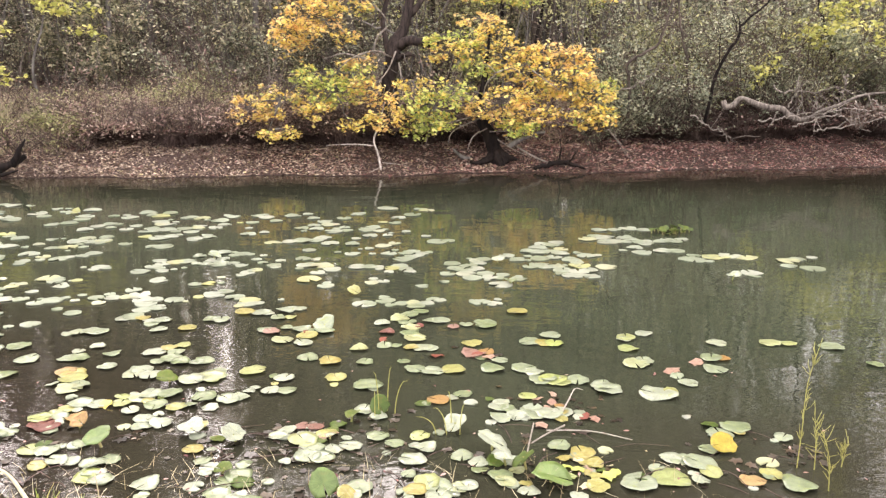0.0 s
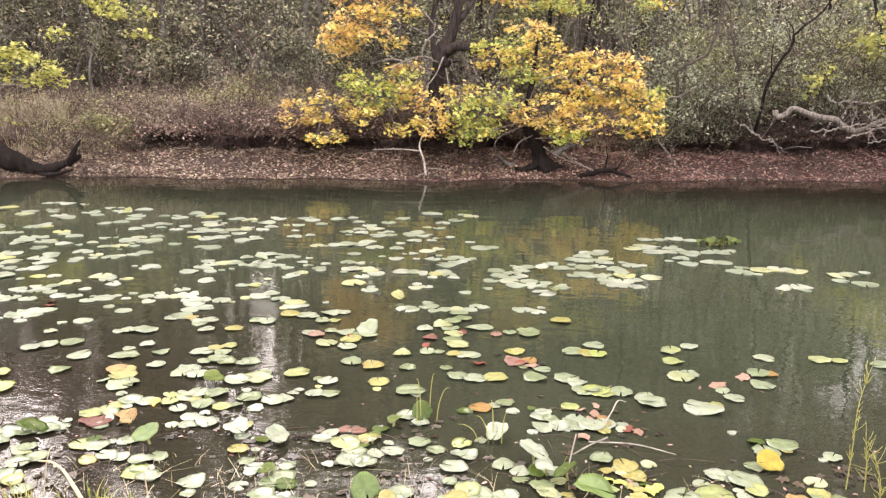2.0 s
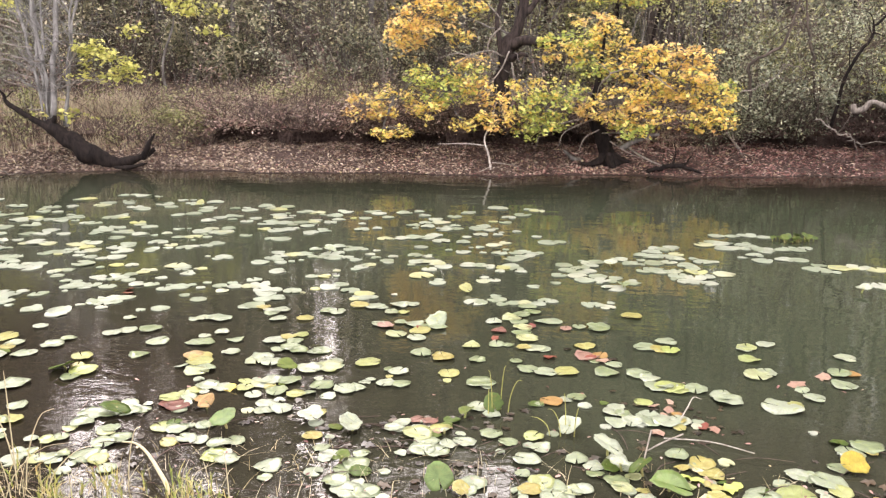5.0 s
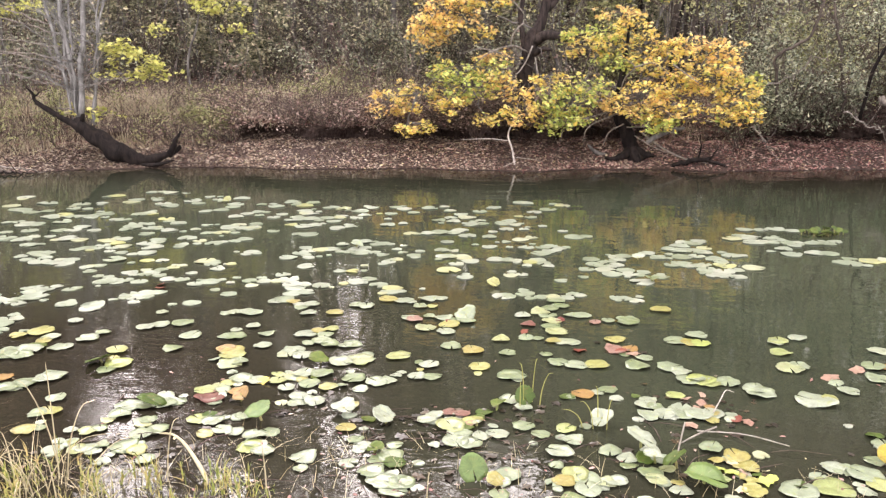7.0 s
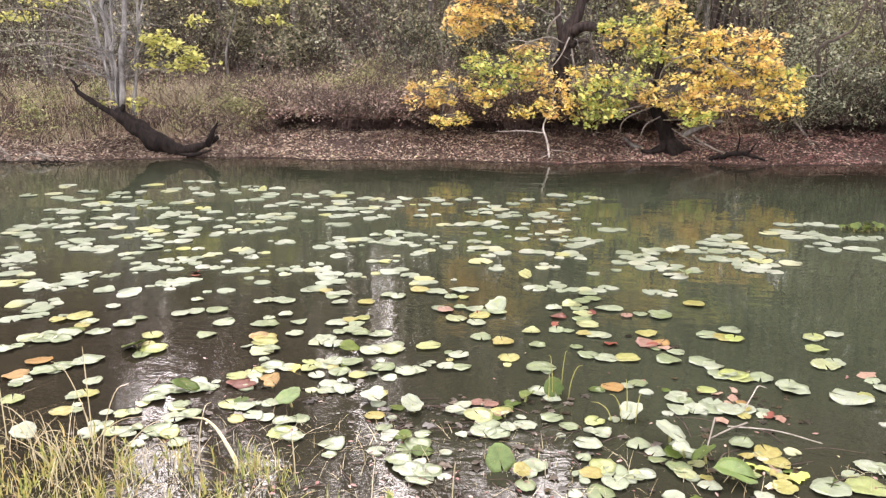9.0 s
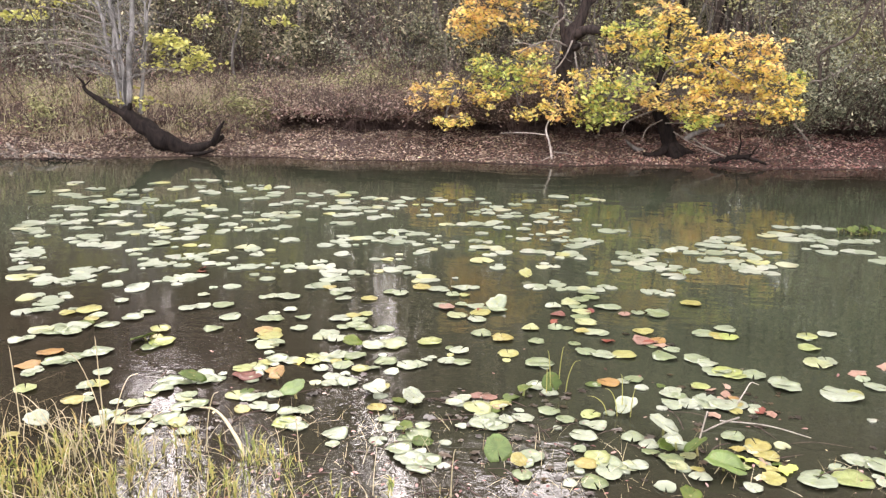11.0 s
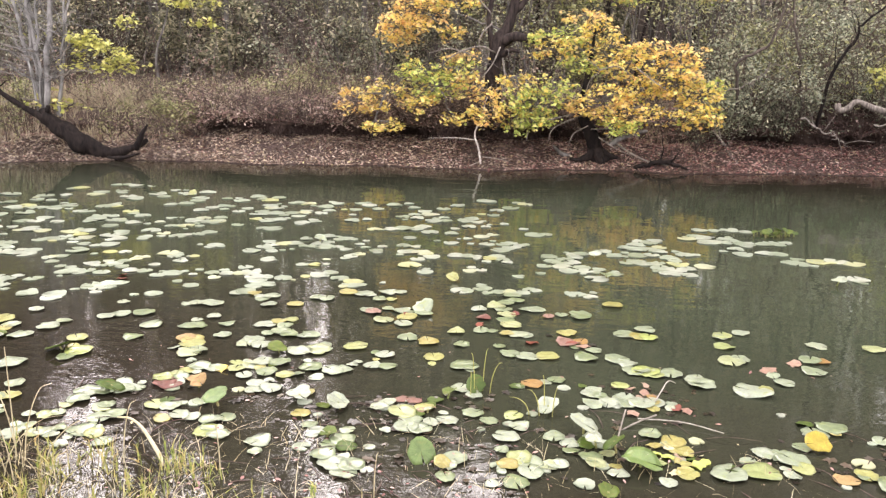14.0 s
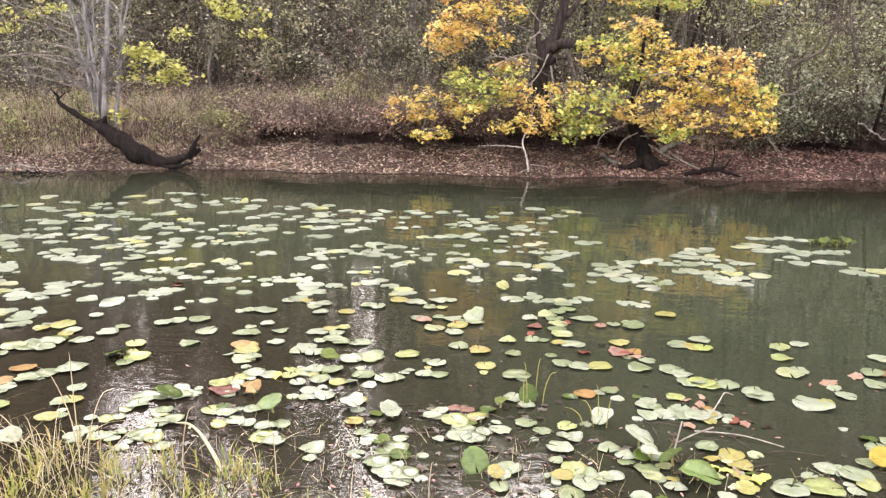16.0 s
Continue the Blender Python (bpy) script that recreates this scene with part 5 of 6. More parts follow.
# pale stems rise from the trunk's upper end: foot x and z, then the place each passes higher up
for fx, fz, hx, hz, r in ((-8.98, 0.80, -9.70, 2.81, 0.038), (-8.92, 0.80, -9.50, 2.81, 0.034), (-8.9, 0.82, -9.21, 2.81, 0.042), (-8.82, 0.85, -8.89, 2.81, 0.058), (-8.62, 0.72, -8.53, 2.80, 0.030), (-8.90, 0.82, -9.09, 2.81, 0.022), (-8.7, 0.75, -8.62, 2.8, 0.022), (-9.0, 0.82, -9.36, 2.81, 0.020)):
    s = Shape()
    foot = np.array((fx, 14.0 + rng.uniform(-0.08, 0.08), fz))
    tip = foot + (np.array((hx, 14.35 + rng.uniform(-0.1, 0.2), hz)) - foot) * 2.5
    p = bend(foot, tip, 20, 0.022)
    s.tube(p - b0, (r, r * 0.85, r * 0.6, 0.008), 8, lumps=0.12)
    for k in range(17):
        i = rng.integers(2, 17)
        e = p[i] + np.array([rng.normal(-0.2, 0.6), rng.normal(-0.1, 0.4), rng.uniform(0.0, 0.75)])
        q = bend(p[i], e, 8, 0.1, -0.08)
        s.tube(q - b0, (0.011, 0.003), 5)
        for _ in range(3):
            s.tube(bend(q[4], q[4] + rng.normal(0, 0.26, 3), 4, 0.1) - b0, (0.005, 0.002), 4)
    part("stem", s.mesh("stem", STEM_PALE), lean, "pale grey bare stem")
side_lines = ([(-9.05, 14.1, 1.85), (-9.6, 13.9, 1.98), (-10.26, 13.8, 2.02), (-11.5, 13.6, 1.97)], [(-9.1, 14.1, 1.36), (-9.5, 13.9, 1.50), (-9.96, 13.8, 1.62), (-10.6, 13.7, 1.72)], [(-9.2, 14.1, 2.1), (-10.12, 13.9, 2.22), (-11.5, 13.7, 2.25)],
             [(-9.15, 14.1, 1.75), (-9.9, 13.8, 1.98), (-10.99, 13.7, 1.92), (-11.5, 13.6, 1.56)], [(-9.3, 14.1, 2.35), (-10.3, 13.9, 2.62), (-11.6, 13.7, 2.55)], [(-9.2, 14.1, 1.55), (-9.8, 13.9, 1.75), (-10.5, 13.8, 1.78), (-11.2, 13.7, 1.68)])
side_lines += ([(-8.9, 14.05, 1.0), (-9.3, 13.9, 1.02), (-9.7, 13.8, 0.95)], [(-9.4, 14.1, 2.5), (-10.6, 13.9, 2.95), (-11.7, 13.7, 3.0)], [(-8.75, 14.1, 1.35), (-8.4, 14.0, 1.52), (-8.1, 14.0, 1.55), (-7.6, 14.0, 1.45)], [(-8.8, 14.1, 1.5), (-8.5, 14.0, 1.75), (-8.2, 14.0, 2.2)])
for line in side_lines:
    s = Shape()
    p = smooth_line(line, 18)
    p[1:-1] += rng.normal(0, 0.012, (16, 3))
    s.tube(p - b0, (0.016, 0.010, 0.004), 6)
    for _ in range(9):
        j = rng.integers(4, 17)
        s.tube(bend(p[j], p[j] + np.array([rng.normal(-0.25, 0.25), rng.normal(0, 0.15), rng.normal(0.03, 0.22)]), 5, 0.1) - b0, (0.006, 0.002), 4)
    part("side_branch", s.mesh("side_branch", WOOD_GREY), lean, "thin bleached side branch")
lime = [((-8.95, 14.5, 2.17), 0.15, 0.07, 40), ((-8.53, 14.5, 2.15), 0.30, 0.12, 150), ((-8.20, 14.5, 2.05), 0.24, 0.13, 130), ((-7.78, 14.5, 1.90), 0.24, 0.13, 140), ((-7.50, 14.5, 1.76), 0.20, 0.12, 100), ((-8.57, 14.4, 1.72), 0.18, 0.08, 70),
        ((-8.11, 14.4, 1.66), 0.22, 0.08, 80), ((-7.65, 14.4, 1.63), 0.14, 0.10, 60), ((-8.30, 14.5, 1.92), 0.2, 0.1, 60), ((-8.98, 14.2, 1.14), 0.07, 0.10, 25), ((-8.80, 14.2, 0.98), 0.20, 0.10, 80), ((-8.45, 14.2, 0.94), 0.17, 0.09, 60), ((-7.25, 14.6, 1.72), 0.16, 0.08, 40)]
cloud = []
for c, w, h, n in lime:
    c = np.array(c) - b0
    lines, places = twig_spray(c, w, h, n)
    cloud.append(places)
    limb = Shape()
    p = bend((-0.95 + 0.05 * rng.random(), 0.35, c[2] - 0.25), c, 10, 0.05, -0.05)
    limb.tube(p, (0.012, 0.006), 5)
    for foot, tip in lines:
        j = p[5 + int(np.argmin(np.linalg.norm(p[5:] - foot, axis=1)))]
        limb.tube(np.vstack([bend(j, foot, 4, 0.08), bend(foot, tip, 4, 0.08)[1:]]), (0.005, 0.002), 4, False)
    part("limb", limb.mesh("limb", BARK_GREY), lean, "thin grey leafy limb")
part("crown", leaves("crown", np.concatenate(cloud), 0.085, LIME_LEAF, 1.0, "lobed", 0.4), lean, "bright lime-yellow leaves")

# ---------------------------------------------------------------- woods


def forest_tree(seed, height, r, bark, leaf, count, branchy=26, bare=0.25):
    """A tall thin woodland tree; returns its Empty standing at the origin."""
    global rng
    keep, rng = rng, np.random.default_rng(seed)
    ob = thing("forest_tree", (0, 0, 0), "tall thin woodland tree with sparse autumn leaves", "tree", "woodland trees")
    s = Shape()
    top = np.array([rng.normal(0, 0.06) * height, rng.normal(0, 0.04) * height, height])
    line = bend((0, 0, -0.3), top, 14, 0.022)
    s.tube(line, (r * 1.35, r, r * 0.85, r * 0.6, r * 0.12), 8)
    part("trunk", s.mesh("trunk", bark), ob)
    s = Shape()
    tips = []
    for k in range(branchy):
        i = rng.integers(max(1, int(14 * bare)), 13)
        h = rng.uniform(0, 2 * math.pi)
        reach = height * rng.uniform(0.08, 0.26) * (1.15 - i / 15)
        e = line[i] + np.array([math.cos(h) * reach, math.sin(h) * reach, reach * rng.uniform(0.2, 1.1)])
        q = bend(line[i], e, 7, 0.08)
        s.tube(q, (r * 0.26, r * 0.06), 5)
        for _ in range(5):
            j = rng.integers(2, 7)
            t = q[j] + rng.normal(0, 0.32, 3) * reach * 0.6 + (0, 0, reach * 0.2)
            s.tube(bend(q[j], t, 4, 0.1), (r * 0.07, 0.004), 3, False)
            tips.append(t)
    part("bough", s.mesh("bough", bark), ob)
    tips = np.array(tips)
    places = tips[rng.integers(0, len(tips), count)] + rng.normal(0, 0.34, (count, 3)) * (1, 1, 0.7)
    part("crown", leaves("crown", places, 0.17, leaf, 1.2), ob)
    rng = keep
    return ob


kinds = [forest_tree(1, 13, 0.075, BARK_GREY, WOOD_LEAF, 4500), forest_tree(2, 15, 0.095, BARK_BROWN, WOOD_LEAF, 7000), forest_tree(3, 9, 0.06, BARK_BROWN, WOOD_LEAF, 4500, 30, 0.12),
         forest_tree(4, 17, 0.13, BARK_BROWN, BROWN_LEAF, 4000), forest_tree(5, 7, 0.045, TWIG, LIME_LEAF, 300, 26, 0.2), forest_tree(6, 12, 0.065, BARK_GREY, BROWN_LEAF, 300, 20, 0.4), forest_tree(7, 8, 0.035, BARK_GREY, LIME_LEAF, 60, 18, 0.2), forest_tree(8, 9, 0.045, BARK_DARK, BROWN_LEAF, 120, 18, 0.25)]
HEIGHTS = (13, 15, 9, 17, 7, 12, 8, 9)
# trees by place first: x, y, kind
stand = [(2.3, 21, 1), (3.0, 22.3, 1), (3.5, 20.6, 7), (4.1, 23, 1), (1.7, 22.5, 7), (-4.85, 22, 0), (-8.4, 21.5, 0), (4.3, 30, 0), (2.75, 24, 1), (3.15, 25, 1), (-11.4, 20.5, 1), (6.4, 28, 0), (1.5, 26, 1), (0.3, 20.5, 1), (-6.9, 24, 5), (-3.9, 23, 2), (-2.7, 25.5, 2), (-19.0, 21.5, 2), (-17.4, 21.0, 2), (-2.2, 23, 5), (5.3, 33, 1)]
wood = random.Random(5)
spots = list(stand)
tall_ones = []
tries = 0
while len(spots) < 170 and tries < 4000:
    tries += 1
    x, y = wood.uniform(-40, 34), wood.choice((wood.uniform(22, 32), wood.uniform(30, 48), wood.uniform(40, 64)))
    if x < -1.5 - 0.12 * y and wood.random() < 0.45:
        continue
    if all((x - a) ** 2 + (y - b) ** 2 > 1.2 for a, b, _ in spots):
        spots.append((x, y, wood.choice((0, 2, 4, 5, 6, 6, 6, 7, 7) if y < 31 else (0, 1, 1, 2, 3, 5, 6, 7))))
# a few taller trunks stand above the rest
for x, y, k in ((-11.6, 23.5, 5), (-15.4, 25.5, 5), (-9.9, 24.3, 0), (-18.2, 24.0, 0), (-13.2, 28.5, 5), (-6.6, 25.5, 5), (-20.5, 28.0, 1), (-21.0, 24.0, 1), (-23.0, 27.0, 3), (-25.5, 30.0, 1), (-3.3, 24.2, 5), (-4.3, 27.4, 5), (-2.6, 29.0, 5), (-4.9, 31.0, 1)):
    tall_ones.append((len(spots), x))
    spots.append((x, y, k))
# a screen of thin bare stems upstream
while len(spots) < 200:
    y = wood.uniform(27, 42)
    x = -math.tan(radians(wood.uniform(9, 40))) * y
    if all((x - a) ** 2 + (y - b) ** 2 > 0.35 for a, b, _ in spots):
        spots.append((x, y, wood.choice((6, 6, 7))))
# bare thin trees where the sky opens, tall enough to stand against it
for lo, hi, many in ((-35, -25, 33), (-21.5, -16, 15), (-15, 6, 17)):
    for _ in range(many):
        y, bearing = wood.uniform(24, 40), radians(wood.uniform(lo, hi))
        tall_ones.append((len(spots), 0))
        spots.append((math.tan(bearing) * y, y, wood.choice((5, 5, 7))))
used, first = set(), {}
high = {i for i, _ in tall_ones}
for number, (x, y, k) in enumerate(spots):
    # the wood stands lower upstream, where the sky opens above it
    lean_sky = float(np.interp(math.degrees(math.atan2(x, y)), [-42, -36, -34.5, -33.5, -26, -25, -21.5, -20.5, -17, -16, -13, -10, -5, 2, 10], [30, 26, 22, 14, 14, 24, 24, 14, 14, 23, 24, 24, 21, 28, 46]))
    tall = (y * math.tan(radians(lean_sky)) + 1.9 - bank_z(x, y)) * wood.uniform(0.75, 1.12) * (2.0 if k >= 5 else 1.0)
    g = wood.uniform(1.3, 2.2) if number in high and k >= 5 else 1.1 if number in high else min(1.6, max(0.3, tall / HEIGHTS[k]))
    m = pose(x, y, bank_z(x, y), 0, 0, wood.uniform(0, 360))
    if k in used:
        kinds[k].scale = (1, 1, 1)
        ob = copy_thing(kinds[k], m)
        kinds[k].scale = first[k]
    else:
        ob = kinds[k]
        ob.matrix_basis = m
        used.add(k)
        first[k] = (min(1.1, 0.5 + 0.5 * g), min(1.1, 0.5 + 0.5 * g), g)
    ob.scale = (min(1.1, 0.5 + 0.5 * g), min(1.1, 0.5 + 0.5 * g), g)

# far woods: tangled stems and dull leaves up to the height at which the sky opens above them
CANOPY = [(-50, 28), (-36, 26), (-34, 17), (-26, 17.5), (-25, 24), (-21.5, 24), (-20.5, 17.5), (-17, 17.5), (-16, 23), (-7, 24), (-6, 20), (-2, 21), (-1, 25), (4, 27), (9, 36), (50, 40)]


def far_woods(name, count, d0, d1, low, high, size, leaf, label):
    """A deep belt of leaves and thin stems between two heights, each from 0 (the ground) to 1 (the canopy's top)."""
    az = np.radians(rng.uniform(-48, 44, count))
    d = rng.uniform(d0, d1, count)
    x, y = d * np.sin(az), d * np.cos(az)
    top = d * np.tan(np.radians(np.interp(np.degrees(az), *zip(*CANOPY)))) + 1.9
    floor_z = np.array([bank_z(a, c) for a, c in zip(x, y)])
    t = low + (high - low) * rng.random(count)
    z = floor_z + np.maximum(top - floor_z, 1.0) * t
    places = np.stack([x, y, z], -1)
    dense = np.array([noise.noise((a * 0.22, c * 0.22, e * 0.12)) for a, c, e in places])
    places = places[dense > rng.normal(-0.36, 0.12, count)]
    s = Shape()
    for k in range(len(places) // 60):
        q = places[rng.integers(len(places))]
        s.tube(bend(q - (0, 0, 1.8), q + rng.normal(0, 0.5, 3) + (0, 0, 1.5), 5, 0.06), (0.035, 0.012), 3, False)
    ob = tagged(new(name, s.mesh(name, BARK_BROWN)), label, "woods", kind="stuff")
    part("leaves", leaves("leaves", places, size, leaf, 1.3), ob)


far_woods("far_thicket", 52000, 30, 62, 0.0, 0.30, 0.24, WOOD_LEAF, "dense dull thicket far back in the woods")
far_woods("far_canopy", 56000, 44, 72, 0.22, 1.0, 0.62, WOOD_LEAF, "dull leafy canopy of the far woods")

# unseen near-bank trees, added behind and beside the viewer to block some skylight
behind = 0
while behind < 14:
    x, y = wood.uniform(-50, 50), wood.uniform(-75, -30)
    k = wood.choice((0, 1, 1, 3, 3, 5))
    ob = copy_thing(kinds[k], pose(x, y, near_z(x, y), 0, 0, wood.uniform(0, 360)))
    g = wood.uniform(0.85, 1.2)
    ob.scale = (g, g, g)
    behind += 1

# ---------------------------------------------------------------- undergrowth


def scatter(n, x0, x1, o0, o1, power=1.0):
    """Places on the far bank's upper ground, between o0 and o1 metres in from the water."""
    x = rng.uniform(x0, x1, n)
    o = o0 + (o1 - o0) * rng.random(n) ** power
    return np.array([(a, shore(a) + c, bank_z(a, shore(a) + c)) for a, c in zip(x, o)])


def clumped(n, x0, x1, o0, o1, clumps, spread, power=1.0):
    c = scatter(clumps, x0, x1, o0, o1, power)
    p = c[rng.integers(0, clumps, n)] + rng.normal(0, 1, (n, 3)) * (spread, spread, 0)
    for q in p:
        q[2] = bank_z(q[0], q[1])
    return p


def stuff(name, me, label, category):
    return tagged(new(name, me), label, category, kind="stuff")


OLIVE_LEAF = leafy("olive_leaf", [(0, (0.15, 0.16, 0.07)), (0.5, (0.32, 0.33, 0.16)), (1, (0.55, 0.53, 0.28))], 0.5, 0.35, patchy=0.5)
TAN_GRASS = leafy("tan_grass", [(0, (0.32, 0.23, 0.18)), (0.45, (0.54, 0.44, 0.34)), (0.85, (0.70, 0.62, 0.47)), (1, (0.56, 0.58, 0.34))], 0.8, 0.3, patchy=0.5)
stuff("tall_dry_grass", blades("tall_dry_grass", np.vstack([clumped(11000, -9.0, -3.0, 1.8, 4.4, 170, 0.22, 1.1), clumped(5000, -16, -7, 1.6, 4.5, 140, 0.25), clumped(2500, -3.5, 1.0, 2.2, 5, 80, 0.2)]), 0.42, 0.010, TAN_GRASS, 0.55), "pale tan dead grass standing on the bank top", "grass")
stuff("dry_grass", blades("dry_grass", np.vstack([clumped(9000, -16, 3, 1.65, 5.5, 200, 0.16, 1.3), clumped(2000, 2, 13, 2.4, 5, 130, 0.22), clumped(3000, -16, -6.6, 0.95, 2.4, 120, 0.2)]), 0.20, 0.014, DRY_GRASS, 1.5), "brown dry grass and weeds on the bank top", "grass")
stuff("bank_fringe", blades("bank_fringe", np.array([bank_point(x, s) for x, s in zip(rng.uniform(-7.5, 13, 15000), rng.uniform(S_[11], S_[14], 15000)) if not 1.2 < x < 3.3 and noise.noise((x * 1.6, s * 3, 7)) > -0.3]), 0.22, 0.010, FRINGE, 1.9), "dry grass tufts hanging over the undercut bank edge", "grass")


def brush(name, n, x0, x1, o0, o1, height, twig, leaf, leaf_n, leaf_size, label, power=1.0, arch=0.5, thick=1.0):
    """Shrubs of many thin arching stems and small leaves."""
    s = Shape()
    roots = scatter(n, x0, x1, o0, o1, power)
    tips = []
    for r in roots:
        for _ in range(4):
            h = height * rng.uniform(0.4, 1.2)
            e = r + np.array([rng.normal(0, arch) * h, rng.normal(-0.1, arch * 0.8) * h, h])
            q = bend(r, e, 6, 0.08, -0.06)
            s.tube(q, (0.009 * thick, 0.004 * thick), 3, False)
            for _ in range(3):
                j = rng.integers(2, 6)
                t = q[j] + rng.normal(0, 0.16, 3) * h
                s.tube(bend(q[j], t, 3, 0.1), (0.005, 0.003), 3, False)
                tips += [t, (t + q[j]) / 2, q[rng.integers(1, 4)]]
    ob = stuff(name, s.mesh(name, twig), label, "shrub")
    tips = np.array(tips)
    lush = np.repeat(rng.pareto(1.3, n) + 0.1, len(tips) // n)
    places = tips[rng.choice(len(tips), leaf_n, p=lush / lush.sum())] + rng.normal(0, 0.07 + height * 0.03, (leaf_n, 3))
    part("leaves", leaves("leaves", places, leaf_size, leaf, 1.3), ob)
    return ob


brush("brown_brush", 260, -16, 4, 2.6, 8, 0.55, TWIG, BROWN_LEAF, 9000, 0.055, "low brown leafless brush on the bank", 1.3, 0.8)
brush("low_brush", 150, -17, -6.4, 0.9, 3.2, 0.55, TWIG, OLIVE_LEAF, 11000, 0.055, "low olive brush sloping to the water", 1.0, 0.9)
brush("tan_weeds", 240, -9.0, -0.5, 1.9, 5, 0.42, TWIG, DRY_GRASS, 16000, 0.05, "pale tan seeding weeds on the bank top", 1.0, 0.8)
brush("lip_brush", 420, -7.5, 1.2, 1.35, 2.5, 0.38, TWIG, BROWN_LEAF, 14000, 0.055, "dense brown twigs over the undercut bank", 1.0, 1.5)
brush("hollow_brush", 170, 4.7, 12, 1.25, 2.2, 0.45, ROOT, BROWN_LEAF, 3000, 0.055, "dark tangled twigs under the bank bushes", 1.0, 1.2)
brush("front_bushes", 70, 2.9, 4.9, 1.15, 2.0, 1.0, TWIG, BUSH_LEAF, 15000, 0.055, "pale grey-green bushes hanging over the bank", 1.0, 0.7)
brush("hanging_bushes", 80, 6.3, 13, 1.6, 2.6, 1.2, TWIG, BUSH_LEAF, 14000, 0.055, "pale grey-green bushes hanging over the bank", 1.0, 0.7)
brush("green_undergrowth", 300, -22, 2, 5.5, 16, 2.3, TWIG, WOOD_LEAF, 72000, 0.090, "dull green woodland undergrowth", 1.0, 0.6)
brush("grey_saplings", 34, -20, 5, 3.5, 10, 4.2, BARK_GREY, OLIVE_LEAF, 5200, 0.09, "thin grey leaning saplings with sparse olive leaves", 1.0, 0.16, 2.4)
brush("dead_stems", 60, -20, 6, 2.6, 8, 1.7, WOOD_GREY, BROWN_LEAF, 2200, 0.07, "pale dead stems standing in the brush", 1.0, 0.4, 1.1)
brush("pale_undergrowth", 190, -22, 1.4, 4.5, 12, 2.0, TWIG, BUSH_LEAF, 26000, 0.075, "pale grey-green leafy undergrowth behind the bank", 1.0, 0.6)
brush("pale_weeds", 50, -6, -2.2, 2.2, 4, 0.7, TWIG, OLIVE_LEAF, 4200, 0.05, "pale green weeds among brown grass")
brush("deep_undergrowth", 420, -40, 34, 13, 40, 4.2, BARK_BROWN, WOOD_LEAF, 70000, 0.14, "tangled dull undergrowth deep in the woods", 1.0, 0.5)
brush("grey_green_bushes", 190, 3.1, 13, 1.25, 5.0, 1.8, TWIG, BUSH_LEAF, 60000, 0.065, "grey-green leafy bushes crowding the bank", 1.3, 0.55)
brush("olive_bushes", 90, 4.2, 13, 1.4, 4.5, 2.0, TWIG, OLIVE_LEAF, 22000, 0.075, "olive-green leafy bushes on the bank", 1.0, 0.6)
brush("right_scrub", 120, 4, 18, 5, 12, 3.2, TWIG, BUSH_LEAF, 22000, 0.11, "grey-green scrub behind the bank bushes")

# fallen leaves on the mud and the bank
mud = np.array([bank_point(x, s) for x, s in zip(rng.uniform(-14, 13, 56000), rng.uniform(S_[2] + 0.02, S_[8], 56000))]) + (0, 0, 0.012)
slope = np.array([bank_point(x, s) for x, s in zip(rng.uniform(1.1, 3.4, 2600), rng.uniform(S_[8], S_[14], 2600))]) + (0, 0, 0.012)
mud = np.vstack([mud, slope])
mud = mud[[rng.random() < 0.9 - 0.03 * q[0] + 0.75 * noise.noise((q[0] * 0.7, q[1] * 1.2, 0)) for q in mud]]
redder = np.array([rng.random() < np.interp(q[0], [-5, -1.5, 2, 5], [0.06, 0.3, 0.75, 0.9]) for q in mud])
stuff("leaf_litter", leaves("leaf_litter", mud[~redder], 0.052, TAN_LITTER, 0.7, "oval", 0.5), "fallen tan and brown leaves covering the mud", "leaf litter")
stuff("red_leaf_litter", leaves("red_leaf_litter", mud[redder], 0.050, LITTER, 0.7, "oval", 0.5), "fallen reddish leaves covering the mud", "leaf litter")
stuff("woodland_litter", leaves("woodland_litter", scatter(36000, -18, 15, 1.5, 11, 1.9) + (0, 0, 0.02), 0.09, LITTER, 0.6, "oval", 0.5), "fallen brown leaves on the bank top", "leaf litter")

# roots hanging from the undercut
roots = Shape()
for _ in range(2400):
    x = rng.uniform(-7, 12)
    if 1.3 < x < 3.2:
        continue
    a = np.array(bank_point(x, rng.uniform(S_[10], S_[12])))
    L_ = rng.uniform(0.08, 0.40)
    e = a + np.array([rng.normal(0, 0.12), rng.uniform(-0.16, 0.12), -L_])
    roots.tube(bend(a, e, 5, 0.1), (rng.uniform(0.004, 0.012), 0.002), 3, False)
stuff("hanging_roots", roots.mesh("hanging_roots", ROOT), "thin dark roots hanging from the undercut bank", "roots")


def stick(name, pts, radii, material, label, category="branch", sides=8, n=20, twigs=0):
    pts = np.asarray(pts, float)
    base = pts[0]
    s = Shape()
    p = smooth_line(pts, n) - base
    if twigs and n == 20:
        p[1:-1] += rng.normal(0, 0.018, (n - 2, 3))
    s.tube(p, radii, sides, lumps=0.25 if sides > 9 else 0.0)
    if twigs:
        ob = thing(name, base, label, category)
        part("limb", s.mesh("limb", material), ob)
        for _ in range(twigs):
            i = rng.integers(n // 4, n)
            s = Shape()
            s.tube(bend(p[i], p[i] + rng.normal(0, 0.2, 3) + (0, 0, 0.08), 5, 0.1), (radii[-1] * 0.9 + 0.003, 0.003), 5)
            part("twig", s.mesh("twig", material), ob)
        return ob
    ob = new(name, s.mesh(name, material))
    ob.location = base
    return tagged(ob, label, category)


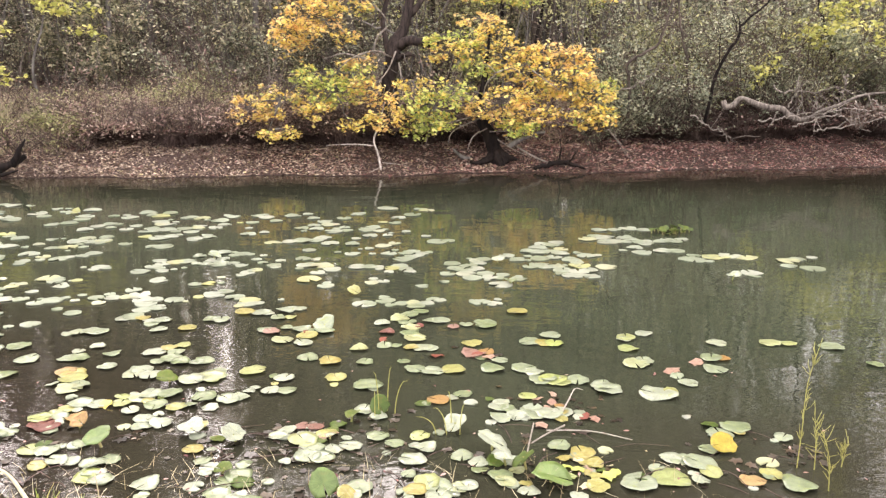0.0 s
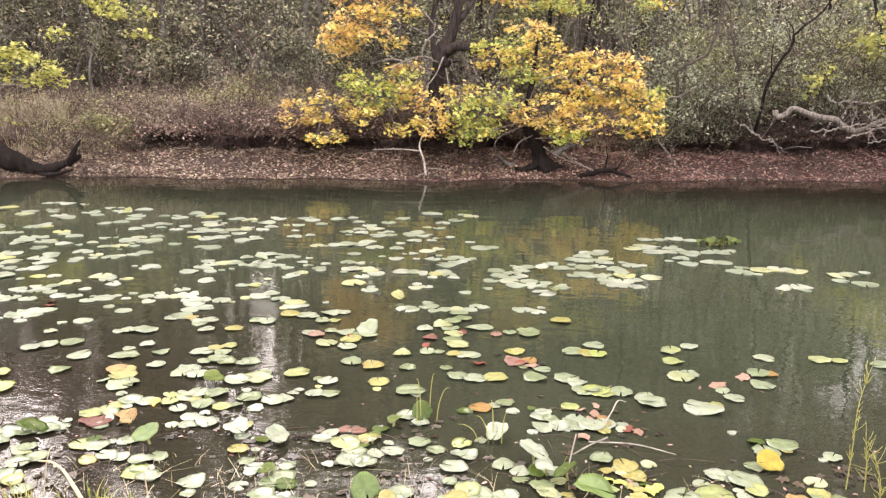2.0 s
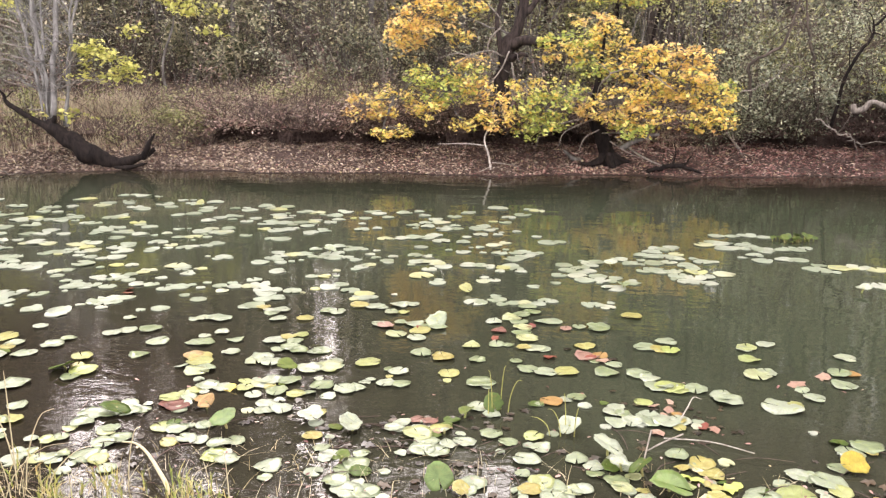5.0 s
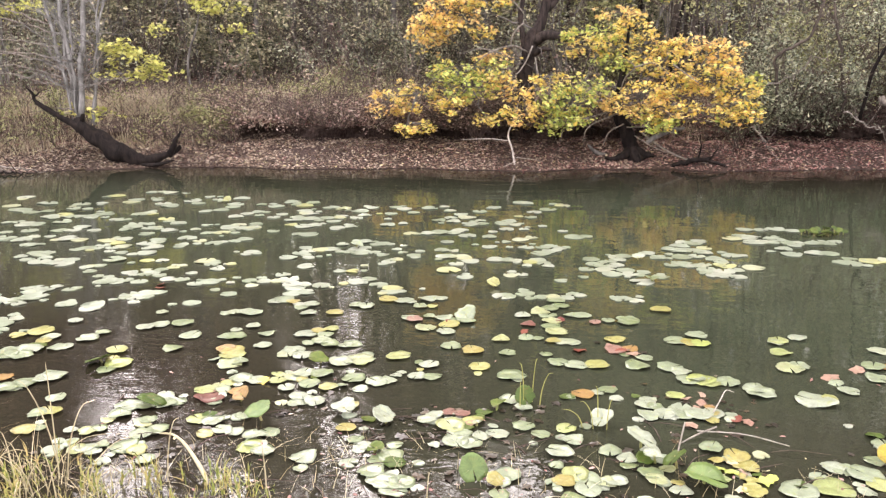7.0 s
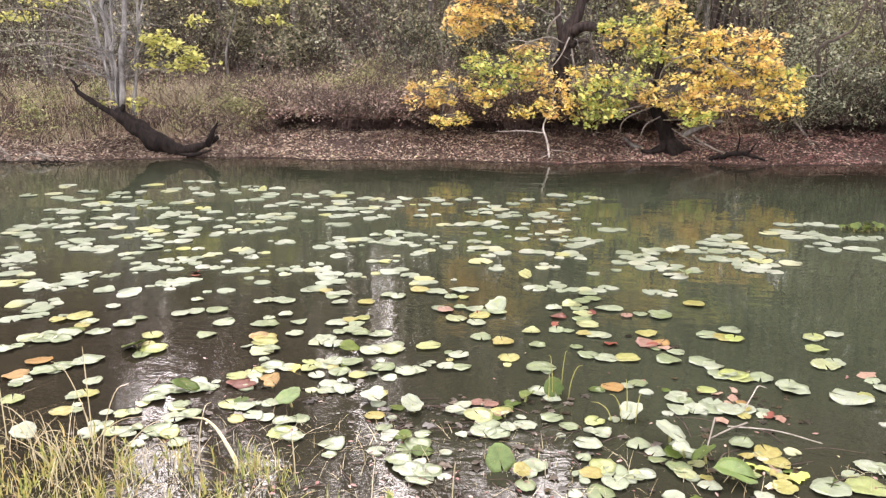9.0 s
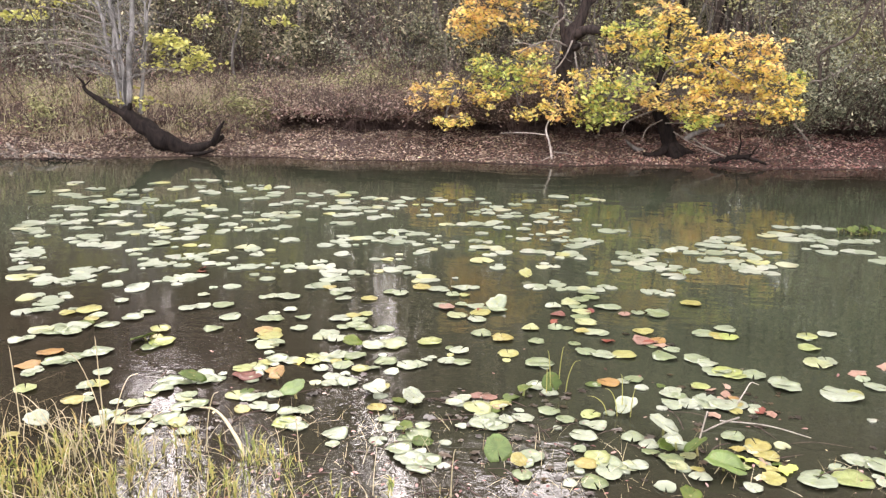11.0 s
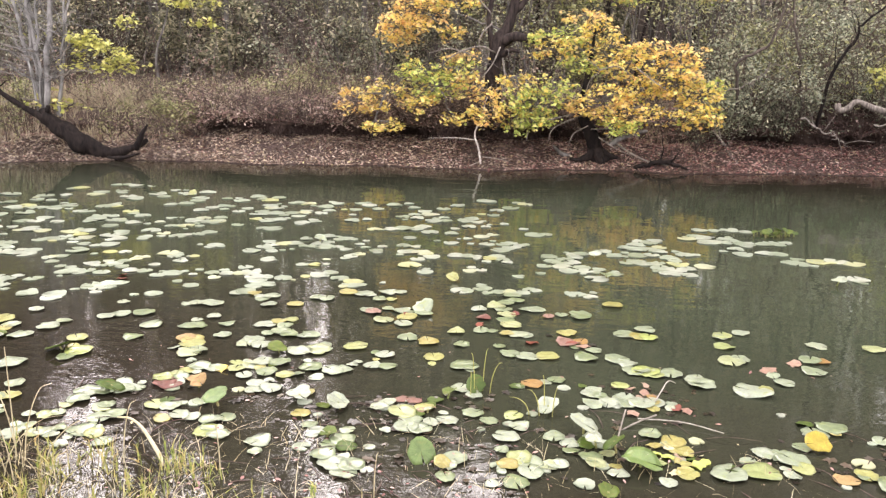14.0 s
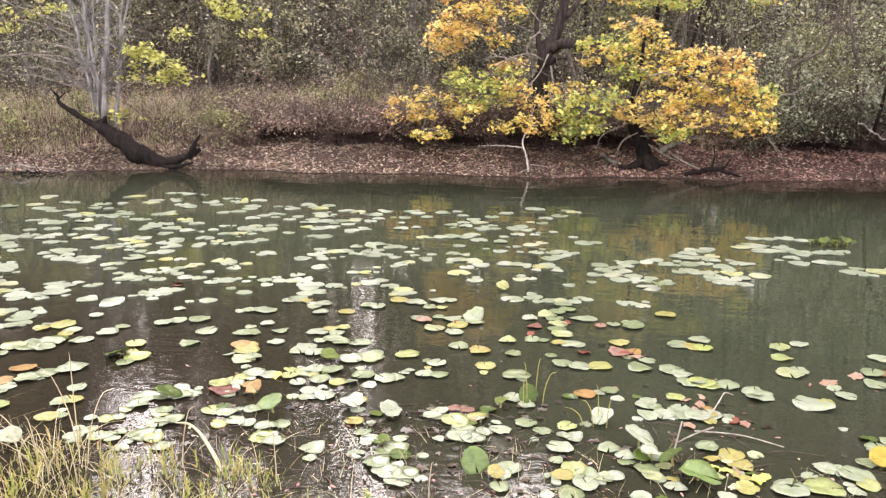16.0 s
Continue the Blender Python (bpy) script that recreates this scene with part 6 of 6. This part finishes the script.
stick("hanging_branch", [(-0.97, 14.9, 1.22), (-1.06, 14.75, 0.84), (-1.15, 14.62, 0.58), (-1.08, 14.55, 0.36), (-1.02, 14.4, 0.12), (-1.0, 14.3, -0.1)], (0.010, 0.012, 0.018, 0.020, 0.014), WOOD_PALE, "pale bare branch dipping into the water", sides=7)
stick("side_twig", [(-1.12, 14.6, 0.47), (-1.5, 14.6, 0.50), (-1.98, 14.6, 0.48)], (0.014, 0.006), WOOD_PALE, "thin pale twig reaching sideways", sides=6)
stick("water_twig", [(-0.99, 14.42, 0.2), (-0.7, 14.5, 0.16), (-0.5, 14.6, 0.1)], (0.008, 0.004), WOOD_PALE, "thin pale twig near the water", sides=5)
stick("dipping_twig", [(-0.99, 14.4, 0.14), (-1.15, 14.3, 0.07), (-1.3, 14.25, 0.0)], (0.007, 0.004), WOOD_PALE, "thin pale twig touching the water", sides=5)
stick("fallen_log", [(5.17, 15.35, 1.22), (5.21, 15.3, 1.12), (5.36, 15.3, 1.17), (5.47, 15.3, 1.28), (5.72, 15.3, 1.19), (5.99, 15.3, 1.11), (6.23, 15.3, 1.09), (6.36, 15.3, 0.98), (6.58, 15.3, 0.89), (6.78, 15.3, 0.94), (6.95, 15.3, 1.05), (7.32, 15.35, 1.17), (7.76, 15.4, 1.34), (8.6, 15.5, 1.40)],
      (0.055, 0.05, 0.045, 0.05, 0.055, 0.052, 0.05, 0.055, 0.055, 0.042, 0.034, 0.028, 0.024, 0.012), LOG, "bleached grey fallen limb lying on the bank brush", "log", 12, 56, 10)
tangle = ([(6.01, 15.2, 1.52), (6.14, 15.2, 1.38), (6.28, 15.2, 1.40), (6.53, 15.2, 1.42), (6.79, 15.2, 1.35), (6.83, 15.2, 1.08)], [(7.32, 15.2, 1.70), (7.28, 15.2, 1.45), (7.22, 15.2, 1.22)], [(5.76, 15.15, 0.90), (6.1, 15.1, 0.92), (6.40, 15.1, 0.98), (6.85, 15.1, 1.02)],
            [(6.39, 15.15, 0.78), (6.69, 15.1, 0.87), (6.9, 15.15, 0.98), (7.4, 15.2, 1.22)], [(7.76, 15.3, 1.33), (8.0, 15.2, 1.12), (8.4, 15.2, 0.98)], [(6.9, 15.15, 1.02), (7.4, 15.1, 1.10), (8.1, 15.15, 1.02)], [(6.35, 15.3, 1.1), (6.42, 15.25, 1.35), (6.45, 15.25, 1.6)])
tangle += ([(6.75, 15.2, 0.92), (7.2, 15.1, 0.98), (7.5, 15.1, 0.80)], [(6.8, 15.2, 0.7), (7.3, 15.1, 0.78), (8.3, 15.2, 1.0)], [(7.5, 15.2, 1.24), (7.55, 15.1, 0.95), (7.62, 15.1, 0.72)],
            [(3.29, 15.4, 1.41), (3.75, 15.4, 1.61), (4.04, 15.4, 1.87), (4.3, 15.5, 1.82)], [(3.1, 15.4, 0.7), (3.3, 15.2, 0.45), (3.4, 15.1, 0.32)], [(4.6, 15.4, 0.95), (5.1, 15.3, 0.7), (5.4, 15.2, 0.5)])
for pts in tangle:
    stick("dead_branch", pts, (0.016, 0.006), WOOD_GREY, "grey dead branch tangled in bank brush", twigs=8)
stick("curved_limb", [(3.5, 15.6, 0.9), (3.5, 15.55, 1.5), (3.42, 15.5, 1.84), (3.59, 15.5, 2.02), (3.89, 15.5, 2.14), (4.08, 15.5, 2.52), (4.16, 15.6, 2.82), (4.3, 15.8, 3.4)], (0.03, 0.03, 0.028, 0.026, 0.02, 0.012), BARK_BROWN, "dark crooked limb rising among bank bushes", twigs=9)
stick("bush_stem", [(5.0, 15.8, 0.8), (5.05, 15.6, 1.5), (5.2, 15.5, 2.02), (5.38, 15.5, 2.32), (5.46, 15.5, 2.57), (5.84, 15.5, 2.92), (6.4, 15.7, 3.5)], (0.03, 0.028, 0.024, 0.01), BARK_DARK, "dark bush stem among grey-green leaves", twigs=10)
stick("bush_stem", [(4.9, 16.3, 0.8), (4.7, 16.2, 1.9), (4.5, 16.2, 2.8), (4.2, 16.3, 3.8)], (0.03, 0.024, 0.01), BARK_BROWN, "brown bush stem among grey-green leaves", twigs=8)
stick("foot_log", [(1.25, 15.0, 0.42), (1.45, 14.98, 0.55), (1.75, 15.0, 0.66), (1.9, 15.05, 0.68)], (0.05, 0.045, 0.025), BARK_GREY, "grey broken limb lying beside the maple foot", "log")
stick("shore_branch", [(1.15, 15.2, 0.62), (1.5, 15.0, 0.36), (1.9, 14.9, 0.17), (2.3, 14.8, 0.1)], (0.016, 0.018, 0.01), WOOD_GREY, "pale thin branch leaning down the mud")
stick("shore_log", [(1.7, 14.72, 0.06), (2.0, 14.8, 0.13), (2.3, 14.8, 0.16), (2.6, 14.72, 0.05)], (0.035, 0.042, 0.04, 0.02), BARK_DARK, "dark wet log lying at the water's edge", "log", 9, 20, 4)
stick("root_spur", [(0.55, 15.3, 0.15), (0.4, 15.2, 0.22), (0.25, 15.2, 0.36)], (0.06, 0.04, 0.02), BARK_GREY, "grey root stub beside the maple foot", "root")
for pts, bark in (([(-10.8, 12.45, 0.10), (-10.4, 12.5, 0.07), (-10.1, 12.55, 0.04)], WOOD_GREY), ([(-10.05, 12.55, 0.05), (-9.75, 12.6, 0.14), (-9.3, 12.65, 0.10), (-8.85, 12.72, 0.03)], WOOD_GREY), ([(-9.7, 12.5, 0.02), (-9.3, 12.55, 0.04), (-8.95, 12.6, 0.01)], BARK_DARK),
                  ([(-10.4, 12.6, 0.26), (-10.25, 12.55, 0.16), (-10.1, 12.5, 0.03)], WOOD_GREY), ([(-9.75, 12.7, 0.18), (-9.6, 12.65, 0.10), (-9.45, 12.6, 0.01)], WOOD_GREY)):
    stick("drift_branch", pts, (0.02, 0.015, 0.006), bark, "driftwood branch stranded at the waterline", twigs=3)

# ---------------------------------------------------------------- near bank plants


def near_spots(n, x0, x1, o0, o1):
    x, o = rng.uniform(x0, x1, n), rng.uniform(o0, o1, n)
    return np.array([(a, near_shore(a) + c, max(-0.02, near_z(a, near_shore(a) + c))) for a, c in zip(x, o)])




def near_clumps(n, x0, x1, o0, o1, clumps, spread):
    """Tufts on the near shore, denser towards the land."""
    c = near_spots(clumps, x0, x1, o0, o1)
    q = c[rng.integers(0, clumps, n)] + rng.normal(0, spread, (n, 3)) * (1, 1, 0)
    q[:, 2] = [max(-0.03, near_z(a, e)) for a, e in q[:, :2]]
    return q


stuff("marsh_grass", blades("marsh_grass", np.vstack([near_clumps(900, -3.8, -1.4, -0.5, 0.25, 70, 0.06), near_clumps(420, -3.4, -1.3, 0.1, 0.62, 44, 0.04), near_clumps(110, -1.5, -0.5, -0.2, 0.40, 16, 0.04)]), 0.095, 0.009, GREEN_GRASS, 0.6, 4), "yellow-green marsh grass at the near water's edge", "grass")


def leafy_stems(spots, height):
    """Upright marsh stems set with narrow rising leaves: the feet of the leaves."""
    leaf_feet = []
    for q in spots:
        h = height * rng.uniform(0.5, 1.2)
        lean_by = rng.normal(0, 0.12, 2) * h
        for t in np.linspace(0.05, 0.95, rng.integers(6, 12)):
            leaf_feet.append(q + np.array([lean_by[0] * t, lean_by[1] * t, h * t]))
    return np.array(leaf_feet)


stuff("marsh_sprigs", blades("marsh_sprigs", leafy_stems(np.vstack([near_clumps(150, -3.3, -1.4, 0.0, 0.70, 40, 0.05), near_spots(18, -1.5, -0.6, 0.0, 0.55)]), 0.15), 0.05, 0.009, GREEN_GRASS, 0.7, 3), "leafy yellow-green marsh stems in the shallows", "plants")
stuff("straw_stalks", blades("straw_stalks", np.vstack([near_spots(200, -3.8, -1.4, -0.4, 0.7), near_spots(190, -2.9, -2.0, 0.0, 0.75), near_spots(50, -1.6, -0.3, -0.2, 0.6)]), 0.22, 0.005, STRAW, 1.2, 4), "bleached straw stalks at the near water's edge", "grass")
mats = [(0.72, 4.50, 0.20, 70), (0.86, 4.32, 0.12, 40), (-0.62, 4.02, 0.20, 90), (-0.30, 4.30, 0.12, 40), (1.86, 3.86, 0.07, 40), (-0.95, 3.95, 0.16, 60), (-1.5, 4.05, 0.2, 50), (0.45, 3.75, 0.16, 60), (-0.45, 3.5, 0.2, 60), (-2.1, 3.75, 0.25, 70), (1.55, 3.75, 0.16, 40), (-0.1, 3.7, 0.25, 60), (0.35, 5.3, 0.10, 20)]
sodden = np.concatenate([np.stack([rng.normal(x, r, n // 3), rng.normal(y, r * 0.8, n // 3), rng.uniform(0.002, 0.008, n // 3)], -1) for x, y, r, n in mats])
stuff("sodden_leaves", leaves("sodden_leaves", sodden, 0.05, WET_LEAF, 0.14, "lobed", 0.6), "dark sodden leaves lying in the water among the pads", "leaf litter")
x_ = rng.uniform(-1.9, 1.3, 620)
stuff("drowned_stems", blades("drowned_stems", np.stack([x_, rng.uniform(2.85, 3.85, 620), np.full(620, -0.05)], -1), 0.12, 0.006, STRAW, 1.2, 3), "thin dead stems poking out of the shallows", "stems")
x_ = np.concatenate([rng.uniform(-2.6, 2.2, 220), rng.uniform(-1.7, 0.2, 230)])
stuff("floating_debris", leaves("floating_debris", np.stack([x_, 2.8 + rng.random(450) ** 2 * np.where(np.arange(450) < 220, 2.2, 0.9), np.full(450, 0.012)], -1), 0.022, LITTER, 0.35, "oval", 0.6), "small dead leaves and scraps floating in the shallows", "debris")


def reed(x, y, dx, dy, h, w=0.006, material=STRAW, label="bleached dry reed standing in the shallows", bow=0.25):
    """One flat reed, bent over at its tip."""
    s = Shape()
    p = smooth_line([(0, 0, -0.08), (dx * 0.2, dy * 0.2, h * 0.45), (dx * 0.6, dy * 0.6, h * (0.85 + bow * 0.3)), (dx, dy, h)], 12)
    s.tube(p * (1, 1, 1), (w * 0.5, w * 0.5, w * 0.35, w * 0.1), 5)
    ob = new("reed", s.mesh("reed", material))
    ob.location = (x, y, 0)
    return tagged(ob, label, "reed", "reeds at the near shore")


for x, y, dx, dy, h in ((-2.45, 3.35, -0.28, 0.1, 0.38), (-2.35, 3.2, -0.04, 0.05, 0.55), (-2.32, 3.2, 0.12, 0.1, 0.36), (-2.5, 3.1, -0.35, 0.1, 0.25), (-2.2, 3.15, 0.2, 0.15, 0.2), (-2.7, 3.2, 0.3, -0.1, 0.18),
                        (-1.85, 3.25, 0.06, 0.05, 0.3), (-1.35, 3.2, -0.02, 0.0, 0.26), (-0.62, 3.1, 0.02, 0.02, 0.22), (-2.9, 3.3, -0.1, 0.1, 0.4)):
    reed(x, y, dx, dy, h)
for x, y, dx, dy, h in ((-0.28, 4.35, -0.03, 0.02, 0.24), (-0.24, 4.4, 0.03, 0.0, 0.26), (-0.2, 4.35, 0.08, 0.0, 0.2), (-0.3, 4.3, 0.0, 0.0, 0.16), (0.12, 4.15, -0.02, 0.0, 0.22), (0.1, 4.1, -0.08, 0.0, 0.15), (0.16, 4.1, 0.03, 0.0, 0.17), (0.05, 4.1, -0.12, 0.0, 0.1)):
    reed(x, y, dx, dy, h, 0.006, GREEN_GRASS, "thin green reed standing in the river")


def weed(x, y, h, lean_x, label, sprigs=26):
    """A thin upright weed with many short sprigs."""
    ob = thing("water_weed", (x, y, 0), label, "plant")
    s = Shape()
    p = smooth_line([(0, 0, -0.1), (lean_x * 0.15, 0, h * 0.3), (lean_x * 0.3, 0.01, h * 0.65), (lean_x, 0, h)], 16)
    s.tube(p, (0.003, 0.0022, 0.0012), 6)
    part("stalk", s.mesh("stalk", GREEN_GRASS), ob)
    for _ in range(sprigs):
        s = Shape()
        i = rng.integers(4, 15)
        s.tube(bend(p[i], p[i] + np.array([rng.normal(0, 0.025), rng.normal(0, 0.02), rng.uniform(0.02, 0.08)]), 4, 0.1), (0.002, 0.0008), 4)
        part("sprig", s.mesh("sprig", GREEN_GRASS), ob)


weed(1.78, 3.74, 0.66, 0.06, "tall thin yellow-green water weed above the shallows", 24)
weed(1.86, 3.72, 0.30, -0.03, "short yellow-green water weed stalk", 24)
weed(1.84, 3.52, 0.28, -0.06, "short yellow-green water weed stalk", 20)
weed(2.0, 3.75, 0.12, 0.03, "small bushy green water weed", 22)
lying = Shape()
for _ in range(80):
    x, y, a = rng.uniform(-2.6, 1.9), 3.05 + 1.2 * rng.random() ** 1.4, rng.uniform(0, math.pi)
    q = rng.uniform(0.06, 0.17)
    lift = rng.uniform(-0.012, 0.02)
    lying.tube(smooth_line([(x - q * math.cos(a), y - q * math.sin(a), -0.01), (x + rng.normal(0, 0.02), y + rng.normal(0, 0.02), 0.012 + lift), (x + q * math.cos(a), y + q * math.sin(a), lift * 0.6)], 7), (0.002, 0.0028, 0.0016), 4, False)
stuff("lying_stalks", lying.mesh("lying_stalks", ROOT), "thin brown leaf stalks lying in the shallows", "stems")
for k in range(13):
    reed(-2.36 + rng.normal(0, 0.07), 3.05 + rng.normal(0, 0.05), rng.normal(-0.02, 0.2), rng.normal(0.0, 0.06), rng.uniform(0.10, 0.28), 0.005)
stick("bent_stalk", [(-2.09, 3.66, 0.03), (-1.98, 3.58, 0.07), (-1.87, 3.48, 0.08), (-1.76, 3.36, 0.07), (-1.67, 3.27, 0.03), (-1.66, 3.25, -0.02)], (0.004, 0.006, 0.008, 0.010, 0.007), STRAW, "pale bleached lily stalk arching over the water", "stalk", 8)
stick("floating_stick", [(0.62, 4.12, 0.015), (0.85, 4.1, 0.02), (1.05, 4.02, 0.01)], (0.004, 0.0025), WOOD_PALE, "pale thin stick floating among lily pads", "stick", 6)
stick("leafy_twig", [(0.74, 4.36, 0.02), (0.79, 4.46, 0.05), (0.84, 4.58, 0.06), (0.90, 4.66, 0.02)], (0.004, 0.0035, 0.002), WOOD_PALE, "pale pinkish twig lying among lily pads", "twig", 6)
stick("leaning_stick", [(0.53, 3.94, 0.14), (0.50, 3.86, 0.06), (0.47, 3.78, -0.02)], (0.004, 0.004), WOOD_GREY, "grey thin stick leaning out of the water", "stick", 6)
stick("sunken_stick", [(0.72, 4.15, 0.03), (0.6, 4.05, 0.02), (0.5, 3.98, -0.01)], (0.005, 0.004), WOOD_GREY, "grey stick half sunk among lily pads", "stick", 6)


def big_leaf(x, y, z, w, rx, ry, rz, material, label):
    """A large lily leaf standing out of the water on its stalk."""
    ob = thing("standing_leaf", (x, y, z), label, "leaf")
    blade = part("blade", pad_mesh("blade", int(abs(x) * 100), material, 0.06, 0.05), ob)
    blade.matrix_basis = pose(0, 0, 0, rx, ry, 0) @ pose(0, 0, 0, 0, 0, rz) @ Matrix.Diagonal((w, w, w, 1))
    s = Shape()
    s.tube(bend((0, 0.01, 0), (0.03, 0.05, -z - 0.1), 5, 0.05), (0.006, 0.008), 6)
    part("stalk", s.mesh("stalk", STALK), ob)


big_leaf(-0.47, 3.50, 0.05, 0.14, 55, 14, 120, PAD_LEAF, "green lily leaf standing upright above the water")
big_leaf(-0.36, 3.46, 0.02, 0.09, 14, 20, 60, PAD_YELLOW, "yellow-green curled leaf low among pads")
big_leaf(0.57, 3.57, 0.05, 0.19, 4, 10, 170, PAD_LEAF, "large dark green lily leaf tilted above the water")
big_leaf(0.46, 3.70, 0.07, 0.13, -6, -34, 60, PAD_DARK, "dark green folded lily leaf beside a larger one")
big_leaf(0.31, 3.88, 0.08, 0.155, 5, 24, 160, PAD_WHITE, "pale cupped lily leaf tilted on its stalk")
big_leaf(1.49, 3.92, 0.04, 0.135, 28, 8, 20, PAD_GOLD, "golden crumpled lily leaf curled above the pads")
big_leaf(-1.67, 3.92, 0.07, 0.14, 20, -12, 200, PAD_LEAF, "bright green lily leaf standing on its stalk")
big_leaf(-1.60, 4.80, 0.04, 0.13, 10, 16, 30, PAD_DARK, "dark green lily leaf turned on edge")
big_leaf(-2.99, 4.60, 0.03, 0.17, -10, -18, 80, PAD_DARK, "dark olive lily leaf folded over the water")
big_leaf(-2.34, 4.05, 0.03, 0.17, -9, 16, 140, PAD_DARK, "dark green lily leaf rolled at the surface")
big_leaf(-0.28, 4.38, 0.05, 0.12, 40, -12, 100, PAD_DARK, "dark green drooping leaf among thin reeds")
big_leaf(-1.0, 3.98, 0.05, 0.13, -4, 26, 40, PAD_WHITE, "pale lily leaf tipped up over dark water")
for k in range(24):
    big_leaf(2.67 + rng.normal(0, 0.09), 9.35 + rng.normal(0, 0.05), rng.uniform(0.01, 0.08), rng.uniform(0.05, 0.10), rng.uniform(-20, 35), rng.uniform(-30, 30), rng.uniform(0, 360), PAD_DARK, "dark green lily leaf in an emergent clump")


def floating_leaf(x, y, size, material, label):
    """A fallen tree leaf lying on the water."""
    s = Shape()
    v = (LOBED - LOBED.mean(0)) * (1, 1, 0.8)
    v[[2, 4, 6, 8]] *= rng.uniform(1.3, 1.9, (4, 1))
    v *= rng.uniform(0.75, 1.1, (10, 1))
    s.add(np.vstack([v, v - (0, 0, 0.02)]), [(0, 1, 2), (0, 2, 4), (2, 3, 4), (0, 4, 5), (0, 5, 6), (0, 6, 8), (6, 7, 8), (0, 8, 9), (12, 11, 10), (14, 12, 10), (14, 13, 12), (15, 14, 10), (16, 15, 10), (18, 16, 10), (18, 17, 16), (19, 18, 10)])
    ob = new("floating_leaf", s.mesh("floating_leaf", material, False))
    ob.matrix_basis = pose(x, y, 0.012, rng.normal(0, 12), rng.normal(0, 12), rng.uniform(0, 360)) @ Matrix.Diagonal((size * 0.8, size * 0.95, size, 1))
    tagged(ob, label, "fallen leaf", "fallen leaves on the water")


RED_LEAF = leafy("red_fallen_leaf", [(0, (0.16, 0.04, 0.03)), (1, (0.24, 0.07, 0.045))], 0.5, 0.2, "object")
PINK_LEAF = leafy("faded_fallen_leaf", [(0, (0.28, 0.16, 0.12)), (1, (0.42, 0.30, 0.23))], 0.5, 0.2, "object")
for x, y, z in ((0.03, 5.27, 0.12), (0.30, 5.28, 0.10), (0.85, 4.3, 0.09), (-3.5, 6.4, 0.1), (-3.45, 6.3, 0.12), (-0.1, 5.9, 0.1), (-0.9, 5.75, 0.09), (-0.35, 5.6, 0.08)):
    floating_leaf(x, y, z, RED_LEAF, "dark red fallen leaf floating on the water")
for x, y, z in ((0.38, 5.25, 0.11), (0.62, 4.55, 0.08), (0.7, 4.5, 0.07), (0.66, 4.42, 0.06), (0.72, 4.62, 0.06), (0.9, 4.28, 0.08), (0.6, 4.2, 0.10), (1.52, 5.0, 0.13), (1.72, 5.15, 0.12), (-0.55, 4.05, 0.09), (-0.5, 4.1, 0.07), (0.78, 3.7, 0.07)):
    floating_leaf(x, y, z, PINK_LEAF, "faded pinkish fallen leaf floating on the water")
for k in range(15):
    floating_leaf(0.76 + rng.normal(0, 0.09), 3.70 + rng.normal(0, 0.08), rng.uniform(0.05, 0.10), (PAD_YELLOW, MAPLE_LIME, PAD_YELLOW, STRAW)[k % 4], "yellow-green fallen leaf floating among pads")
floating_leaf(-1.85, 4.45, 0.12, MAPLE_YELLOW, "yellow fallen maple leaf floating among pads")
